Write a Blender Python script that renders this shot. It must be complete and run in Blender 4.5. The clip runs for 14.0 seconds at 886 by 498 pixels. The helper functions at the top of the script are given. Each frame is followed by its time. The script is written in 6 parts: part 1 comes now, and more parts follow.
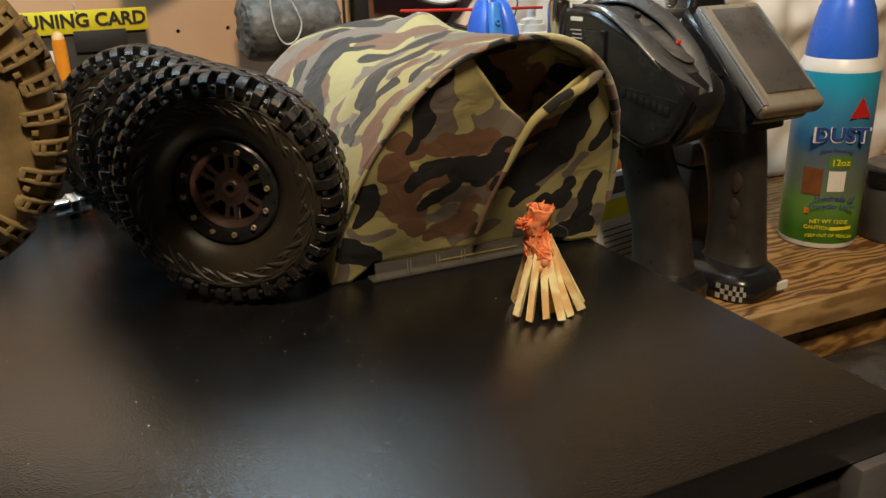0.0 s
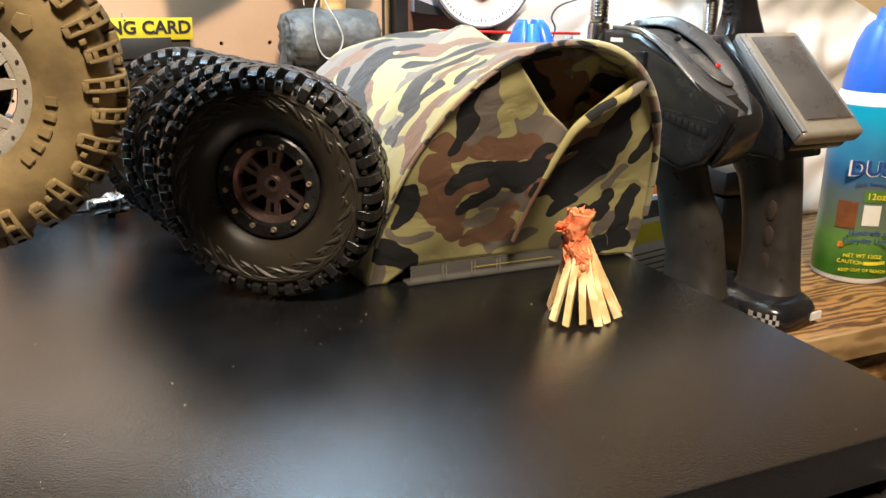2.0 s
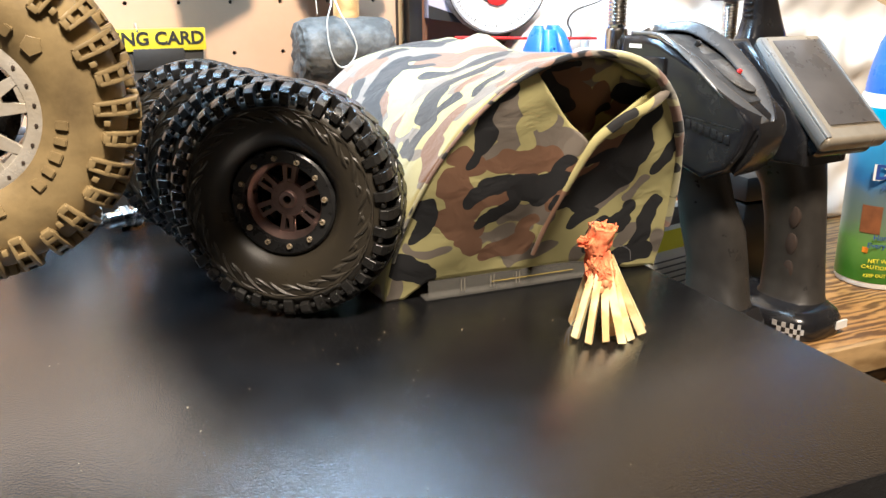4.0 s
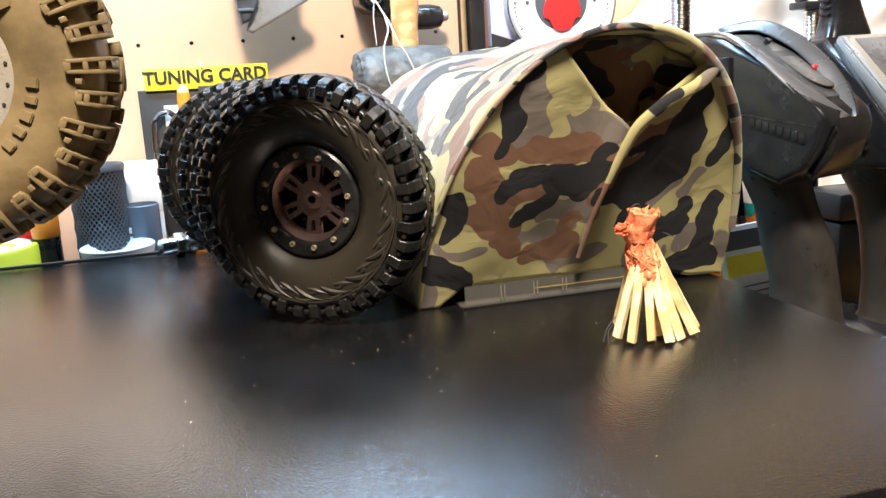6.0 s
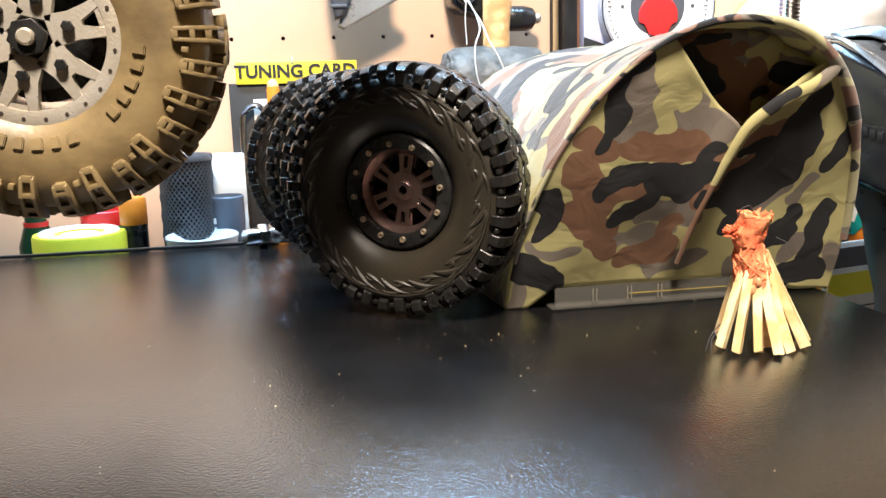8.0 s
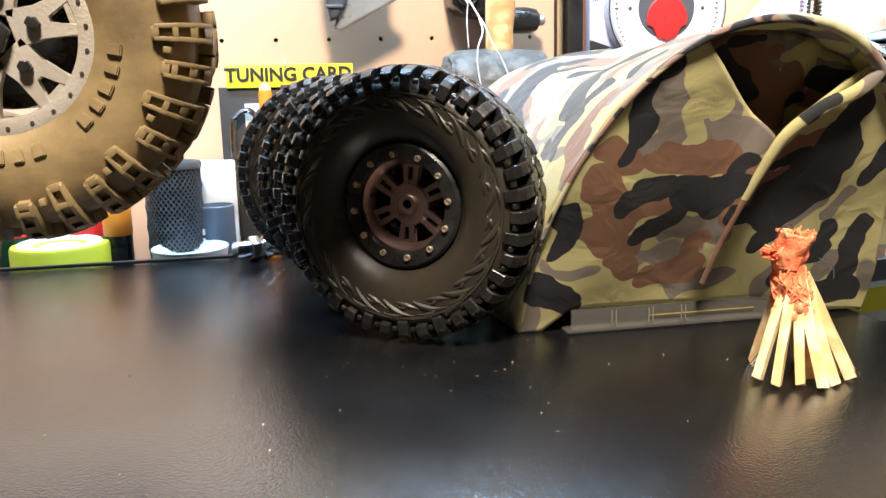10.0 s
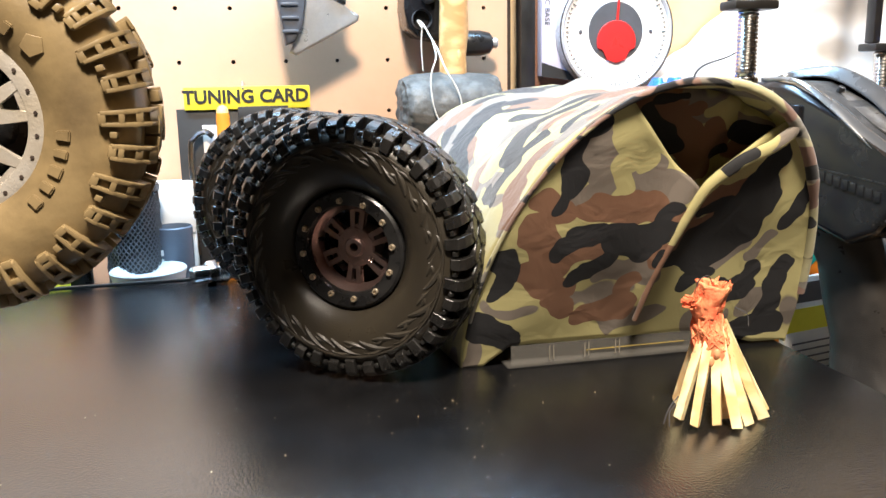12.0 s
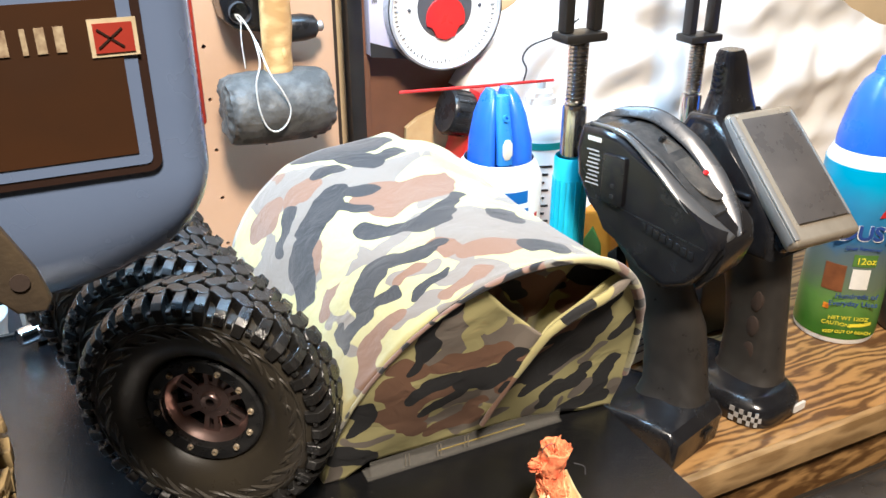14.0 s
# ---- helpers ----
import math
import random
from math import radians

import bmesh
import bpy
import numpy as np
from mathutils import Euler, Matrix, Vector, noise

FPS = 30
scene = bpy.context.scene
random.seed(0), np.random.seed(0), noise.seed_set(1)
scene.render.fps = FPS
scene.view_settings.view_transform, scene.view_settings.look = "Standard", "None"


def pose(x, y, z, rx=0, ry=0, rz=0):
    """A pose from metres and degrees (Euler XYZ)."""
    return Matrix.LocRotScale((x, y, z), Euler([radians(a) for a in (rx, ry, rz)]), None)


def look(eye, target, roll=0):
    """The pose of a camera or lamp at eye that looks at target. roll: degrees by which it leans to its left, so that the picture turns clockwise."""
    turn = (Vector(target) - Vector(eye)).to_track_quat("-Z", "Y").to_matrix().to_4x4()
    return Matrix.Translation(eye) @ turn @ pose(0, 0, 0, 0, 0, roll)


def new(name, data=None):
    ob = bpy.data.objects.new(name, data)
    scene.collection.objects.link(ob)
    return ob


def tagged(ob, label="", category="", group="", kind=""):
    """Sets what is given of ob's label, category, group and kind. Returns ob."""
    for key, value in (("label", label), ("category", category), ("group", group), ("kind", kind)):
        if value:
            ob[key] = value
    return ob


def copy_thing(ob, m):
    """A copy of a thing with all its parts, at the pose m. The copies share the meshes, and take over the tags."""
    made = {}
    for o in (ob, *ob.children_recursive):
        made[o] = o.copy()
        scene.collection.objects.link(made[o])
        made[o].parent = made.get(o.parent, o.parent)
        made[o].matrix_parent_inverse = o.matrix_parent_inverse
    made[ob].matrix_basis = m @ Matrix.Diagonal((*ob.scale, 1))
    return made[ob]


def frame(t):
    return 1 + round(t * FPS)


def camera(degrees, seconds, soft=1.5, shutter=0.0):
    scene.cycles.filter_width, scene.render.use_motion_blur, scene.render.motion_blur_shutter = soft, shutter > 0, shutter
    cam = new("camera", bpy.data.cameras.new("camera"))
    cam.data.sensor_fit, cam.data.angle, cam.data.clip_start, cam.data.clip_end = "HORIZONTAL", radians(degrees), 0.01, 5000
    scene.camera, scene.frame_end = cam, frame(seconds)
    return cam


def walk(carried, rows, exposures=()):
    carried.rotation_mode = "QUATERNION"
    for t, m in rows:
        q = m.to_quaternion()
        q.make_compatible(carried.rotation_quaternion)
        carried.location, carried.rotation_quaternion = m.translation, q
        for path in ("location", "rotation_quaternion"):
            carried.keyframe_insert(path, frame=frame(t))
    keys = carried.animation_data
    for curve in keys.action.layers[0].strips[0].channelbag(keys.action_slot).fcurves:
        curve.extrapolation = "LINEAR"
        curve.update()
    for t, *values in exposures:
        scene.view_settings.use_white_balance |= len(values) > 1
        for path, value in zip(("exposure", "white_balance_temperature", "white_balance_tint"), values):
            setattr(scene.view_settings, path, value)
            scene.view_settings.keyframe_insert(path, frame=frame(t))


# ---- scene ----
cam = camera(55.7, 14.0)
PATH = [
    (0, (0.026, 0.048, 0.179), (0.81, 1.751, -0.517), -1.5),
    (0.5, (0.024, 0.057, 0.164), (0.801, 1.772, -0.511), -0.8),
    (1, (0.017, 0.056, 0.163), (0.792, 1.78, -0.493), -0.3),
    (1.5, (0.015, 0.052, 0.162), (0.778, 1.796, -0.452), 0.3),
    (2, (0.014, 0.046, 0.16), (0.772, 1.796, -0.442), 0.4),
    (2.5, (0.015, 0.046, 0.162), (0.765, 1.8, -0.438), 0.3),
    (3, (0.014, 0.048, 0.166), (0.764, 1.801, -0.438), 0.2),
    (5.5, (0.044, 0.066, 0.146), (0.645, 1.902, -0.372), -2.5),
    (6, (0.058, 0.061, 0.12), (0.556, 1.952, -0.301), -3.3),
    (6.5, (0.058, 0.049, 0.12), (0.416, 1.977, -0.276), -3.6),
    (7, (0.055, 0.057, 0.113), (0.397, 1.988, -0.281), -3.2),
    (7.5, (0.051, 0.065, 0.109), (0.383, 2.0, -0.276), -1.9),
    (10, (0.048, 0.107, 0.11), (0.413, 2.038, -0.263), -1.4),
    (10.5, (0.051, 0.101, 0.119), (0.441, 2.023, -0.273), -1.2),
    (11, (0.056, 0.098, 0.126), (0.484, 2.012, -0.267), -1.0),
    (11.5, (0.054, 0.098, 0.131), (0.478, 2.012, -0.266), -1.1),
    (12, (0.057, 0.092, 0.137), (0.492, 2.002, -0.265), -1.1),
    (12.5, (0.068, 0.106, 0.16), (0.585, 1.993, -0.254), -1.2),
    (13, (0.075, 0.133, 0.2), (0.785, 1.898, -0.414), -0.5),
    (13.5, (0.069, 0.143, 0.258), (0.779, 1.816, -0.578), -0.6),
    (13.8, (0.066, 0.136, 0.284), (0.793, 1.797, -0.561), -0.8),
    (14, (0.062, 0.138, 0.291), (0.836, 1.767, -0.574), -0.1),
]
EXPOSURE = [(0, -1.43, 7350, 10), (0.5, -1.48, 7250, 10), (1.0, -1.48, 6950, 10), (1.5, -0.85, 6600, 10), (2.0, -0.33, 6400, 10), (2.5, -0.06, 6300, 10), (3.0, 0.06, 6100, 10), (5.5, 0.15, 5850, 10), (12.5, 0.15, 5800, 10), (13.3, -0.05, 5750, 10), (14, -0.12, 5700, 10)]
walk(cam, [(t, look(eye, target, roll)) for t, eye, target, roll in PATH], EXPOSURE)

# ---- light ----
world = bpy.data.worlds.new("room_dusk")
world.use_nodes = True
world.node_tree.nodes["Background"].inputs[0].default_value = (1.0, 0.86, 0.68, 1)
world.node_tree.nodes["Background"].inputs[1].default_value = 0.05
scene.world = world


def area_lamp(name, eye, target, sx, sy, watts, colour):
    data = bpy.data.lights.new(name, "AREA")
    data.shape, data.size, data.size_y, data.energy, data.color = "RECTANGLE", sx, sy, watts, colour
    ob = new(name, data)
    ob.matrix_world = look(eye, target)
    return ob


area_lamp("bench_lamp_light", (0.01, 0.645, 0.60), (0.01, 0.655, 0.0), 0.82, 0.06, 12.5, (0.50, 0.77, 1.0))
# Added fill without a fixture, aimed to brighten the white sheet.
area_lamp("sheet_fill_light", (0.62, 0.67, 0.42), (0.62, 0.84, 0.26), 0.40, 0.06, 1.05, (0.95, 0.97, 1.0))
area_lamp("ceiling_lamp_light", (0.02, -0.34, 1.26), (0.22, 0.42, 0.0), 0.22, 0.22, 57.0, (1.0, 0.81, 0.60))

# ---- materials ----


def nodes_of(name):
    m = bpy.data.materials.new(name)
    m.use_nodes = True
    nt = m.node_tree
    return m, nt, nt.nodes["Principled BSDF"]


def add(nt, kind, **values):
    n = nt.nodes.new(kind)
    for k, v in values.items():
        n.inputs[k].default_value = v
    return n


def coords(nt, scale=(1, 1, 1)):
    c = nt.nodes.new("ShaderNodeTexCoord")
    mp = nt.nodes.new("ShaderNodeMapping")
    mp.inputs["Scale"].default_value = scale
    nt.links.new(c.outputs["Object"], mp.inputs["Vector"])
    return mp.outputs[0]


def ramp(nt, fac, stops, constant=False):
    r = nt.nodes.new("ShaderNodeValToRGB")
    if constant:
        r.color_ramp.interpolation = "CONSTANT"
    e = r.color_ramp.elements
    while len(e) < len(stops):
        e.new(0.5)
    for k, (p, c) in zip(e, stops):
        k.position, k.color = p, (*c, 1)
    nt.links.new(fac, r.inputs[0])
    return r.outputs[0]


def surf(name, c1, c2=None, scale=60.0, rough=0.5, metal=0.0, bump=0.1, fine=900.0, stretch=(1, 1, 1), spread=0.12, spec=0.5, coat=0.0, lo=0.35, hi=0.65):
    """A material of two colours mixed by noise, with fine bump and varied gloss."""
    m, nt, p = nodes_of(name)
    c2 = c2 or tuple(v * 0.72 for v in c1)
    v = coords(nt, stretch)
    n = add(nt, "ShaderNodeTexNoise", Scale=scale, Detail=5.0, Roughness=0.6)
    nt.links.new(v, n.inputs["Vector"])
    nt.links.new(ramp(nt, n.outputs[0], ((lo, c1), (hi, c2))), p.inputs["Base Color"])
    f = add(nt, "ShaderNodeTexNoise", Scale=fine, Detail=3.0)
    nt.links.new(v, f.inputs["Vector"])
    r = nt.nodes.new("ShaderNodeMapRange")
    r.inputs["From Min"].default_value, r.inputs["From Max"].default_value = 0.3, 0.7
    r.inputs["To Min"].default_value, r.inputs["To Max"].default_value = max(0.02, rough - spread), min(1, rough + spread)
    nt.links.new(n.outputs[0], r.inputs[0])
    nt.links.new(r.outputs[0], p.inputs["Roughness"])
    if bump:
        b = add(nt, "ShaderNodeBump", Strength=bump, Distance=0.001)
        nt.links.new(f.outputs[0], b.inputs["Height"])
        nt.links.new(b.outputs[0], p.inputs["Normal"])
    p.inputs["Metallic"].default_value = metal
    p.inputs["Specular IOR Level"].default_value = spec
    p.inputs["Coat Weight"].default_value = coat
    return m


def camo_mat(name):
    """Woodland camouflage cotton: khaki ground, brown and grey-olive clouds, black branches, woven relief."""
    m, nt, p = nodes_of(name)
    v = coords(nt, (0.85, 1.0, 1.75))
    v.node.inputs["Rotation"].default_value = (0.25, 0.35, 0.0)
    base = None
    for i, (off, scale, low, colour) in enumerate((((0, 0, 0), 1, 0, (0.50, 0.47, 0.27)), ((3.1, 7.7, 1.9), 16.0, 0.555, (0.23, 0.215, 0.18)),
                                                   ((11.3, 2.4, 5.2), 13.5, 0.525, (0.245, 0.15, 0.115)), ((6.6, 14.2, 9.1), 20.0, 0.56, (0.010, 0.010, 0.012)))):
        if i == 0:
            rgb = nt.nodes.new("ShaderNodeRGB")
            rgb.outputs[0].default_value = (*colour, 1)
            base = rgb.outputs[0]
            continue
        sh = nt.nodes.new("ShaderNodeVectorMath")
        sh.operation = "ADD"
        sh.inputs[1].default_value = off
        nt.links.new(v, sh.inputs[0])
        n = add(nt, "ShaderNodeTexNoise", Scale=scale, Detail=2.0, Roughness=0.40, Distortion=1.5)
        nt.links.new(sh.outputs[0], n.inputs["Vector"])
        mask = ramp(nt, n.outputs[0], ((low - 0.004, (0, 0, 0)), (low + 0.004, (1, 1, 1))))
        mix = nt.nodes.new("ShaderNodeMix")
        mix.data_type = "RGBA"
        mix.inputs[7].default_value = (*colour, 1)
        nt.links.new(mask, mix.inputs[0])
        nt.links.new(base, mix.inputs[6])
        base = mix.outputs[2]
    nt.links.new(base, p.inputs["Base Color"])
    p.inputs["Roughness"].default_value = 0.82
    p.inputs["Sheen Weight"].default_value = 0.25
    w = add(nt, "ShaderNodeTexNoise", Scale=2200.0, Detail=2.0)
    nt.links.new(v, w.inputs["Vector"])
    k = add(nt, "ShaderNodeTexNoise", Scale=45.0, Detail=4.0)
    nt.links.new(v, k.inputs["Vector"])
    b = add(nt, "ShaderNodeBump", Strength=0.25, Distance=0.0006)
    nt.links.new(w.outputs[0], b.inputs["Height"])
    b2 = add(nt, "ShaderNodeBump", Strength=0.35, Distance=0.003)
    nt.links.new(k.outputs[0], b2.inputs["Height"])
    nt.links.new(b.outputs[0], b2.inputs["Normal"])
    nt.links.new(b2.outputs[0], p.inputs["Normal"])
    tr = nt.nodes.new("ShaderNodeBsdfTranslucent")
    nt.links.new(base, tr.inputs["Color"])
    ms = nt.nodes.new("ShaderNodeMixShader")
    ms.inputs[0].default_value = 0.07
    nt.links.new(p.outputs[0], ms.inputs[1])
    nt.links.new(tr.outputs[0], ms.inputs[2])
    nt.links.new(ms.outputs[0], nt.nodes["Material Output"].inputs["Surface"])
    return m


def strokes_mask(nt, vec, wobble, strokes):
    """1 inside any of the rounded strokes (x0, y0, x1, y1, half width), with a wavering outline."""
    least = None
    for x0, y0, x1, y1, w in strokes:
        d = Vector((x1 - x0, y1 - y0, 0.0))
        pa = add_vector(nt, "SUBTRACT", vec, (x0, y0, 0))
        dot = nt.nodes.new("ShaderNodeVectorMath")
        dot.operation = "DOT_PRODUCT"
        nt.links.new(pa, dot.inputs[0])
        dot.inputs[1].default_value = d / max(1e-9, d.length_squared)
        cl = nt.nodes.new("ShaderNodeClamp")
        nt.links.new(dot.outputs["Value"], cl.inputs[0])
        sc = nt.nodes.new("ShaderNodeVectorMath")
        sc.operation = "SCALE"
        sc.inputs[0].default_value = d
        nt.links.new(cl.outputs[0], sc.inputs["Scale"])
        ln = nt.nodes.new("ShaderNodeVectorMath")
        ln.operation = "DISTANCE"
        nt.links.new(pa, ln.inputs[0])
        nt.links.new(sc.outputs[0], ln.inputs[1])
        v = math_node(nt, "SUBTRACT", ln.outputs["Value"], w)
        least = v if least is None else math_node(nt, "MINIMUM", least, v)
    edge = math_node(nt, "ADD", least, wobble)
    r = nt.nodes.new("ShaderNodeMapRange")
    for key, val in (("From Min", 0.00012), ("From Max", -0.00012), ("To Min", 0.0), ("To Max", 1.0)):
        r.inputs[key].default_value = val
    nt.links.new(edge, r.inputs[0])
    return r.outputs[0]


def add_vector(nt, op, a, b):
    n = nt.nodes.new("ShaderNodeVectorMath")
    n.operation = op
    for k, v in ((0, a), (1, b)):
        if isinstance(v, (tuple, Vector)):
            n.inputs[k].default_value = v
        else:
            nt.links.new(v, n.inputs[k])
    return n.outputs[0]


def math_node(nt, op, a, b):
    n = nt.nodes.new("ShaderNodeMath")
    n.operation = op
    for k, v in ((0, a), (1, b)):
        if isinstance(v, (int, float)):
            n.inputs[k].default_value = v
        else:
            nt.links.new(v, n.inputs[k])
    return n.outputs[0]


KHAKI_INK, BROWN_INK, TAUPE_INK, BLACK_INK = (0.50, 0.455, 0.205), (0.225, 0.118, 0.068), (0.225, 0.193, 0.160), (0.016, 0.0165, 0.019)


def printed_camo(name, black, brown, khaki=(), taupe=(), clouds=0.53, extra=0.62, thin=0.13, sheen=0.2):
    """Camouflage print in cloth coordinates (metres): taupe clouds, rust and black branches on khaki."""
    m, nt, p = nodes_of(name)
    tc = nt.nodes.new("ShaderNodeTexCoord")
    uv = tc.outputs["UV"]
    wn = add(nt, "ShaderNodeTexNoise", Scale=62.0, Detail=0.0)
    nt.links.new(uv, wn.inputs["Vector"])
    half = add_vector(nt, "SUBTRACT", wn.outputs["Color"], (0.5, 0.5, 0.5))
    warp = add_vector(nt, "MULTIPLY", half, (0.008, 0.008, 0))
    q = add_vector(nt, "ADD", uv, warp)
    wob = add(nt, "ShaderNodeTexNoise", Scale=120.0, Detail=0.5)
    nt.links.new(uv, wob.inputs["Vector"])
    wobble = math_node(nt, "MULTIPLY", math_node(nt, "SUBTRACT", wob.outputs[0], 0.5), 0.0055)
    rgb = nt.nodes.new("ShaderNodeRGB")
    rgb.outputs[0].default_value = (*KHAKI_INK, 1)
    base = rgb.outputs[0]

    def over(mask, colour):
        mix = nt.nodes.new("ShaderNodeMix")
        mix.data_type = "RGBA"
        mix.inputs[7].default_value = (*colour, 1)
        nt.links.new(mask, mix.inputs[0])
        nt.links.new(base, mix.inputs[6])
        return mix.outputs[2]

    def cloud(offset, scale, low):
        n = add(nt, "ShaderNodeTexNoise", Scale=scale, Detail=1.5, Roughness=0.4, Distortion=1.0)
        nt.links.new(add_vector(nt, "ADD", add_vector(nt, "MULTIPLY", uv, (1.0, 0.8, 1.0)), offset), n.inputs["Vector"])
        return ramp(nt, n.outputs[0], ((low - 0.004, (0, 0, 0)), (low + 0.004, (1, 1, 1))))
    base = over(cloud((3.1, 7.7, 0), 30.0, clouds), TAUPE_INK)
    if taupe:
        base = over(strokes_mask(nt, q, wobble, taupe), TAUPE_INK)
    if brown:
        base = over(strokes_mask(nt, q, wobble, brown), BROWN_INK)
    base = over(cloud((9.3, 2.1, 0), 34.0, extra), BROWN_INK)
    if khaki:
        base = over(strokes_mask(nt, q, wobble, khaki), KHAKI_INK)
    for strokes in black:
        base = over(strokes_mask(nt, q, wobble, strokes), BLACK_INK)
    nt.links.new(base, p.inputs["Base Color"])
    p.inputs["Roughness"].default_value = 0.80
    p.inputs["Sheen Weight"].default_value = sheen
    weave = add(nt, "ShaderNodeTexNoise", Scale=2600.0, Detail=2.0)
    nt.links.new(uv, weave.inputs["Vector"])
    crease = add(nt, "ShaderNodeTexNoise", Scale=55.0, Detail=4.0, Distortion=0.8)
    nt.links.new(uv, crease.inputs["Vector"])
    b = add(nt, "ShaderNodeBump", Strength=0.22, Distance=0.0006)
    nt.links.new(weave.outputs[0], b.inputs["Height"])
    b2 = add(nt, "ShaderNodeBump", Strength=0.4, Distance=0.003)
    nt.links.new(crease.outputs[0], b2.inputs["Height"])
    nt.links.new(b.outputs[0], b2.inputs["Normal"])
    nt.links.new(b2.outputs[0], p.inputs["Normal"])
    tr = nt.nodes.new("ShaderNodeBsdfTranslucent")
    nt.links.new(base, tr.inputs["Color"])
    ms = nt.nodes.new("ShaderNodeMixShader")
    ms.inputs[0].default_value = thin
    nt.links.new(p.outputs[0], ms.inputs[1])
    nt.links.new(tr.outputs[0], ms.inputs[2])
    nt.links.new(ms.outputs[0], nt.nodes["Material Output"].inputs["Surface"])
    return m


def wood_mat(name, c1, c2, rings=11.0):
    m, nt, p = nodes_of(name)
    v = coords(nt, (1.0, 3.6, 3.6))
    n = add(nt, "ShaderNodeTexNoise", Scale=17.0, Detail=4.0, Distortion=1.6)
    nt.links.new(v, n.inputs["Vector"])
    w = add(nt, "ShaderNodeTexWave", Scale=rings, Distortion=15.0, Detail=3.0)
    w.inputs["Detail Scale"].default_value = 1.2
    w.bands_direction = "Y"
    nt.links.new(v, w.inputs["Vector"])
    f = add(nt, "ShaderNodeTexNoise", Scale=160.0, Detail=4.0)
    nt.links.new(v, f.inputs["Vector"])
    mx = nt.nodes.new("ShaderNodeMix")
    mx.inputs[0].default_value = 0.35
    nt.links.new(w.outputs["Fac"], mx.inputs[2])
    nt.links.new(f.outputs[0], mx.inputs[3])
    blotch = nt.nodes.new("ShaderNodeMix")
    blotch.inputs[0].default_value = 0.45
    nt.links.new(mx.outputs[0], blotch.inputs[2])
    nt.links.new(n.outputs[0], blotch.inputs[3])
    pale = tuple(min(1.0, v * 1.25) for v in c1)
    nt.links.new(ramp(nt, blotch.outputs[0], ((0.34, c2), (0.46, tuple(0.5 * (a + b) for a, b in zip(c1, c2))), (0.55, c1), (0.68, pale))), p.inputs["Base Color"])
    p.inputs["Roughness"].default_value = 0.38
    b = add(nt, "ShaderNodeBump", Strength=0.2, Distance=0.001)
    nt.links.new(mx.outputs[0], b.inputs["Height"])
    nt.links.new(b.outputs[0], p.inputs["Normal"])
    return m


def clear_mat(name, tint, rough=0.12):
    m, nt, p = nodes_of(name)
    p.inputs["Base Color"].default_value = (*tint, 1)
    p.inputs["Roughness"].default_value = rough
    p.inputs["Transmission Weight"].default_value = 0.3
    tr = nt.nodes.new("ShaderNodeBsdfTransparent")
    ms = nt.nodes.new("ShaderNodeMixShader")
    ms.inputs[0].default_value = 0.89
    nt.links.new(p.outputs[0], ms.inputs[1])
    nt.links.new(tr.outputs[0], ms.inputs[2])
    nt.links.new(ms.outputs[0], nt.nodes["Material Output"].inputs["Surface"])
    return m


BLACK_TOP = surf("black_laminate", (0.006, 0.0062, 0.007), (0.009, 0.0093, 0.0105), 30, 0.18, bump=0.33, fine=850, spread=0.03, spec=0.74, coat=0.24)
for node in BLACK_TOP.node_tree.nodes:
    if node.type == "BSDF_PRINCIPLED":
        node.inputs["Coat Roughness"].default_value = 0.24
        node.inputs["Coat IOR"].default_value = 1.6
BLACK_PAINT = surf("black_paint", (0.014, 0.013, 0.012), (0.022, 0.02, 0.018), 40, 0.4)
RUBBER = surf("black_rubber", (0.0095, 0.0092, 0.0088), (0.016, 0.0152, 0.0142), 90, 0.30, bump=0.22, fine=1200, spec=0.52)
CARCASS = surf("matt_black_rubber", (0.032, 0.0270, 0.0190), (0.024, 0.0200, 0.0145), 60, 0.38, bump=0.10, fine=1500, spec=0.45)
# Paler and warmer than the tread's RUBBER.
RELIEF_RUBBER = surf("relief_black_rubber", (0.042, 0.036, 0.027), (0.028, 0.024, 0.018), 70, 0.42, bump=0.2, fine=1200, spec=0.45)
MUD_RUBBER = surf("muddy_rubber", (0.29, 0.215, 0.105), (0.13, 0.092, 0.042), 38, 0.38, bump=0.10, fine=420, lo=0.38, hi=0.72)
MUD_RIM = surf("dusty_silver", (0.76, 0.72, 0.65), (0.56, 0.50, 0.40), 60, 0.33, metal=0.5, bump=0.15)
BRONZE = surf("bronze_anodised", (0.45, 0.33, 0.30), (0.34, 0.24, 0.22), 80, 0.36, metal=0.95, bump=0.03)
BLACK_METAL = surf("black_anodised", (0.015, 0.015, 0.016), (0.03, 0.03, 0.03), 80, 0.3, metal=0.3, bump=0.03)
BRASS = surf("brass_steel", (0.74, 0.63, 0.47), (0.58, 0.48, 0.34), 200, 0.3, metal=0.7, bump=0.03)
CHROME = surf("chrome", (0.75, 0.74, 0.72), (0.6, 0.58, 0.55), 80, 0.16, metal=1.0, bump=0.02, spread=0.05)
STEEL = surf("ground_steel", (0.62, 0.61, 0.59), (0.42, 0.41, 0.40), 50, 0.36, metal=0.7, bump=0.12)
PEG = surf("pegboard_tan", (0.64, 0.425, 0.28), (0.56, 0.365, 0.235), 9, 0.42, bump=0.05, fine=400)
# Near-black colour standing in for the shade inside holes and hollows.
HOLE_SHADE = surf("hole_shade", (0.04, 0.025, 0.018), None, 60, 0.8)
BROWN_PANEL = surf("brown_panel", (0.20, 0.095, 0.055), (0.15, 0.07, 0.04), 12, 0.5)
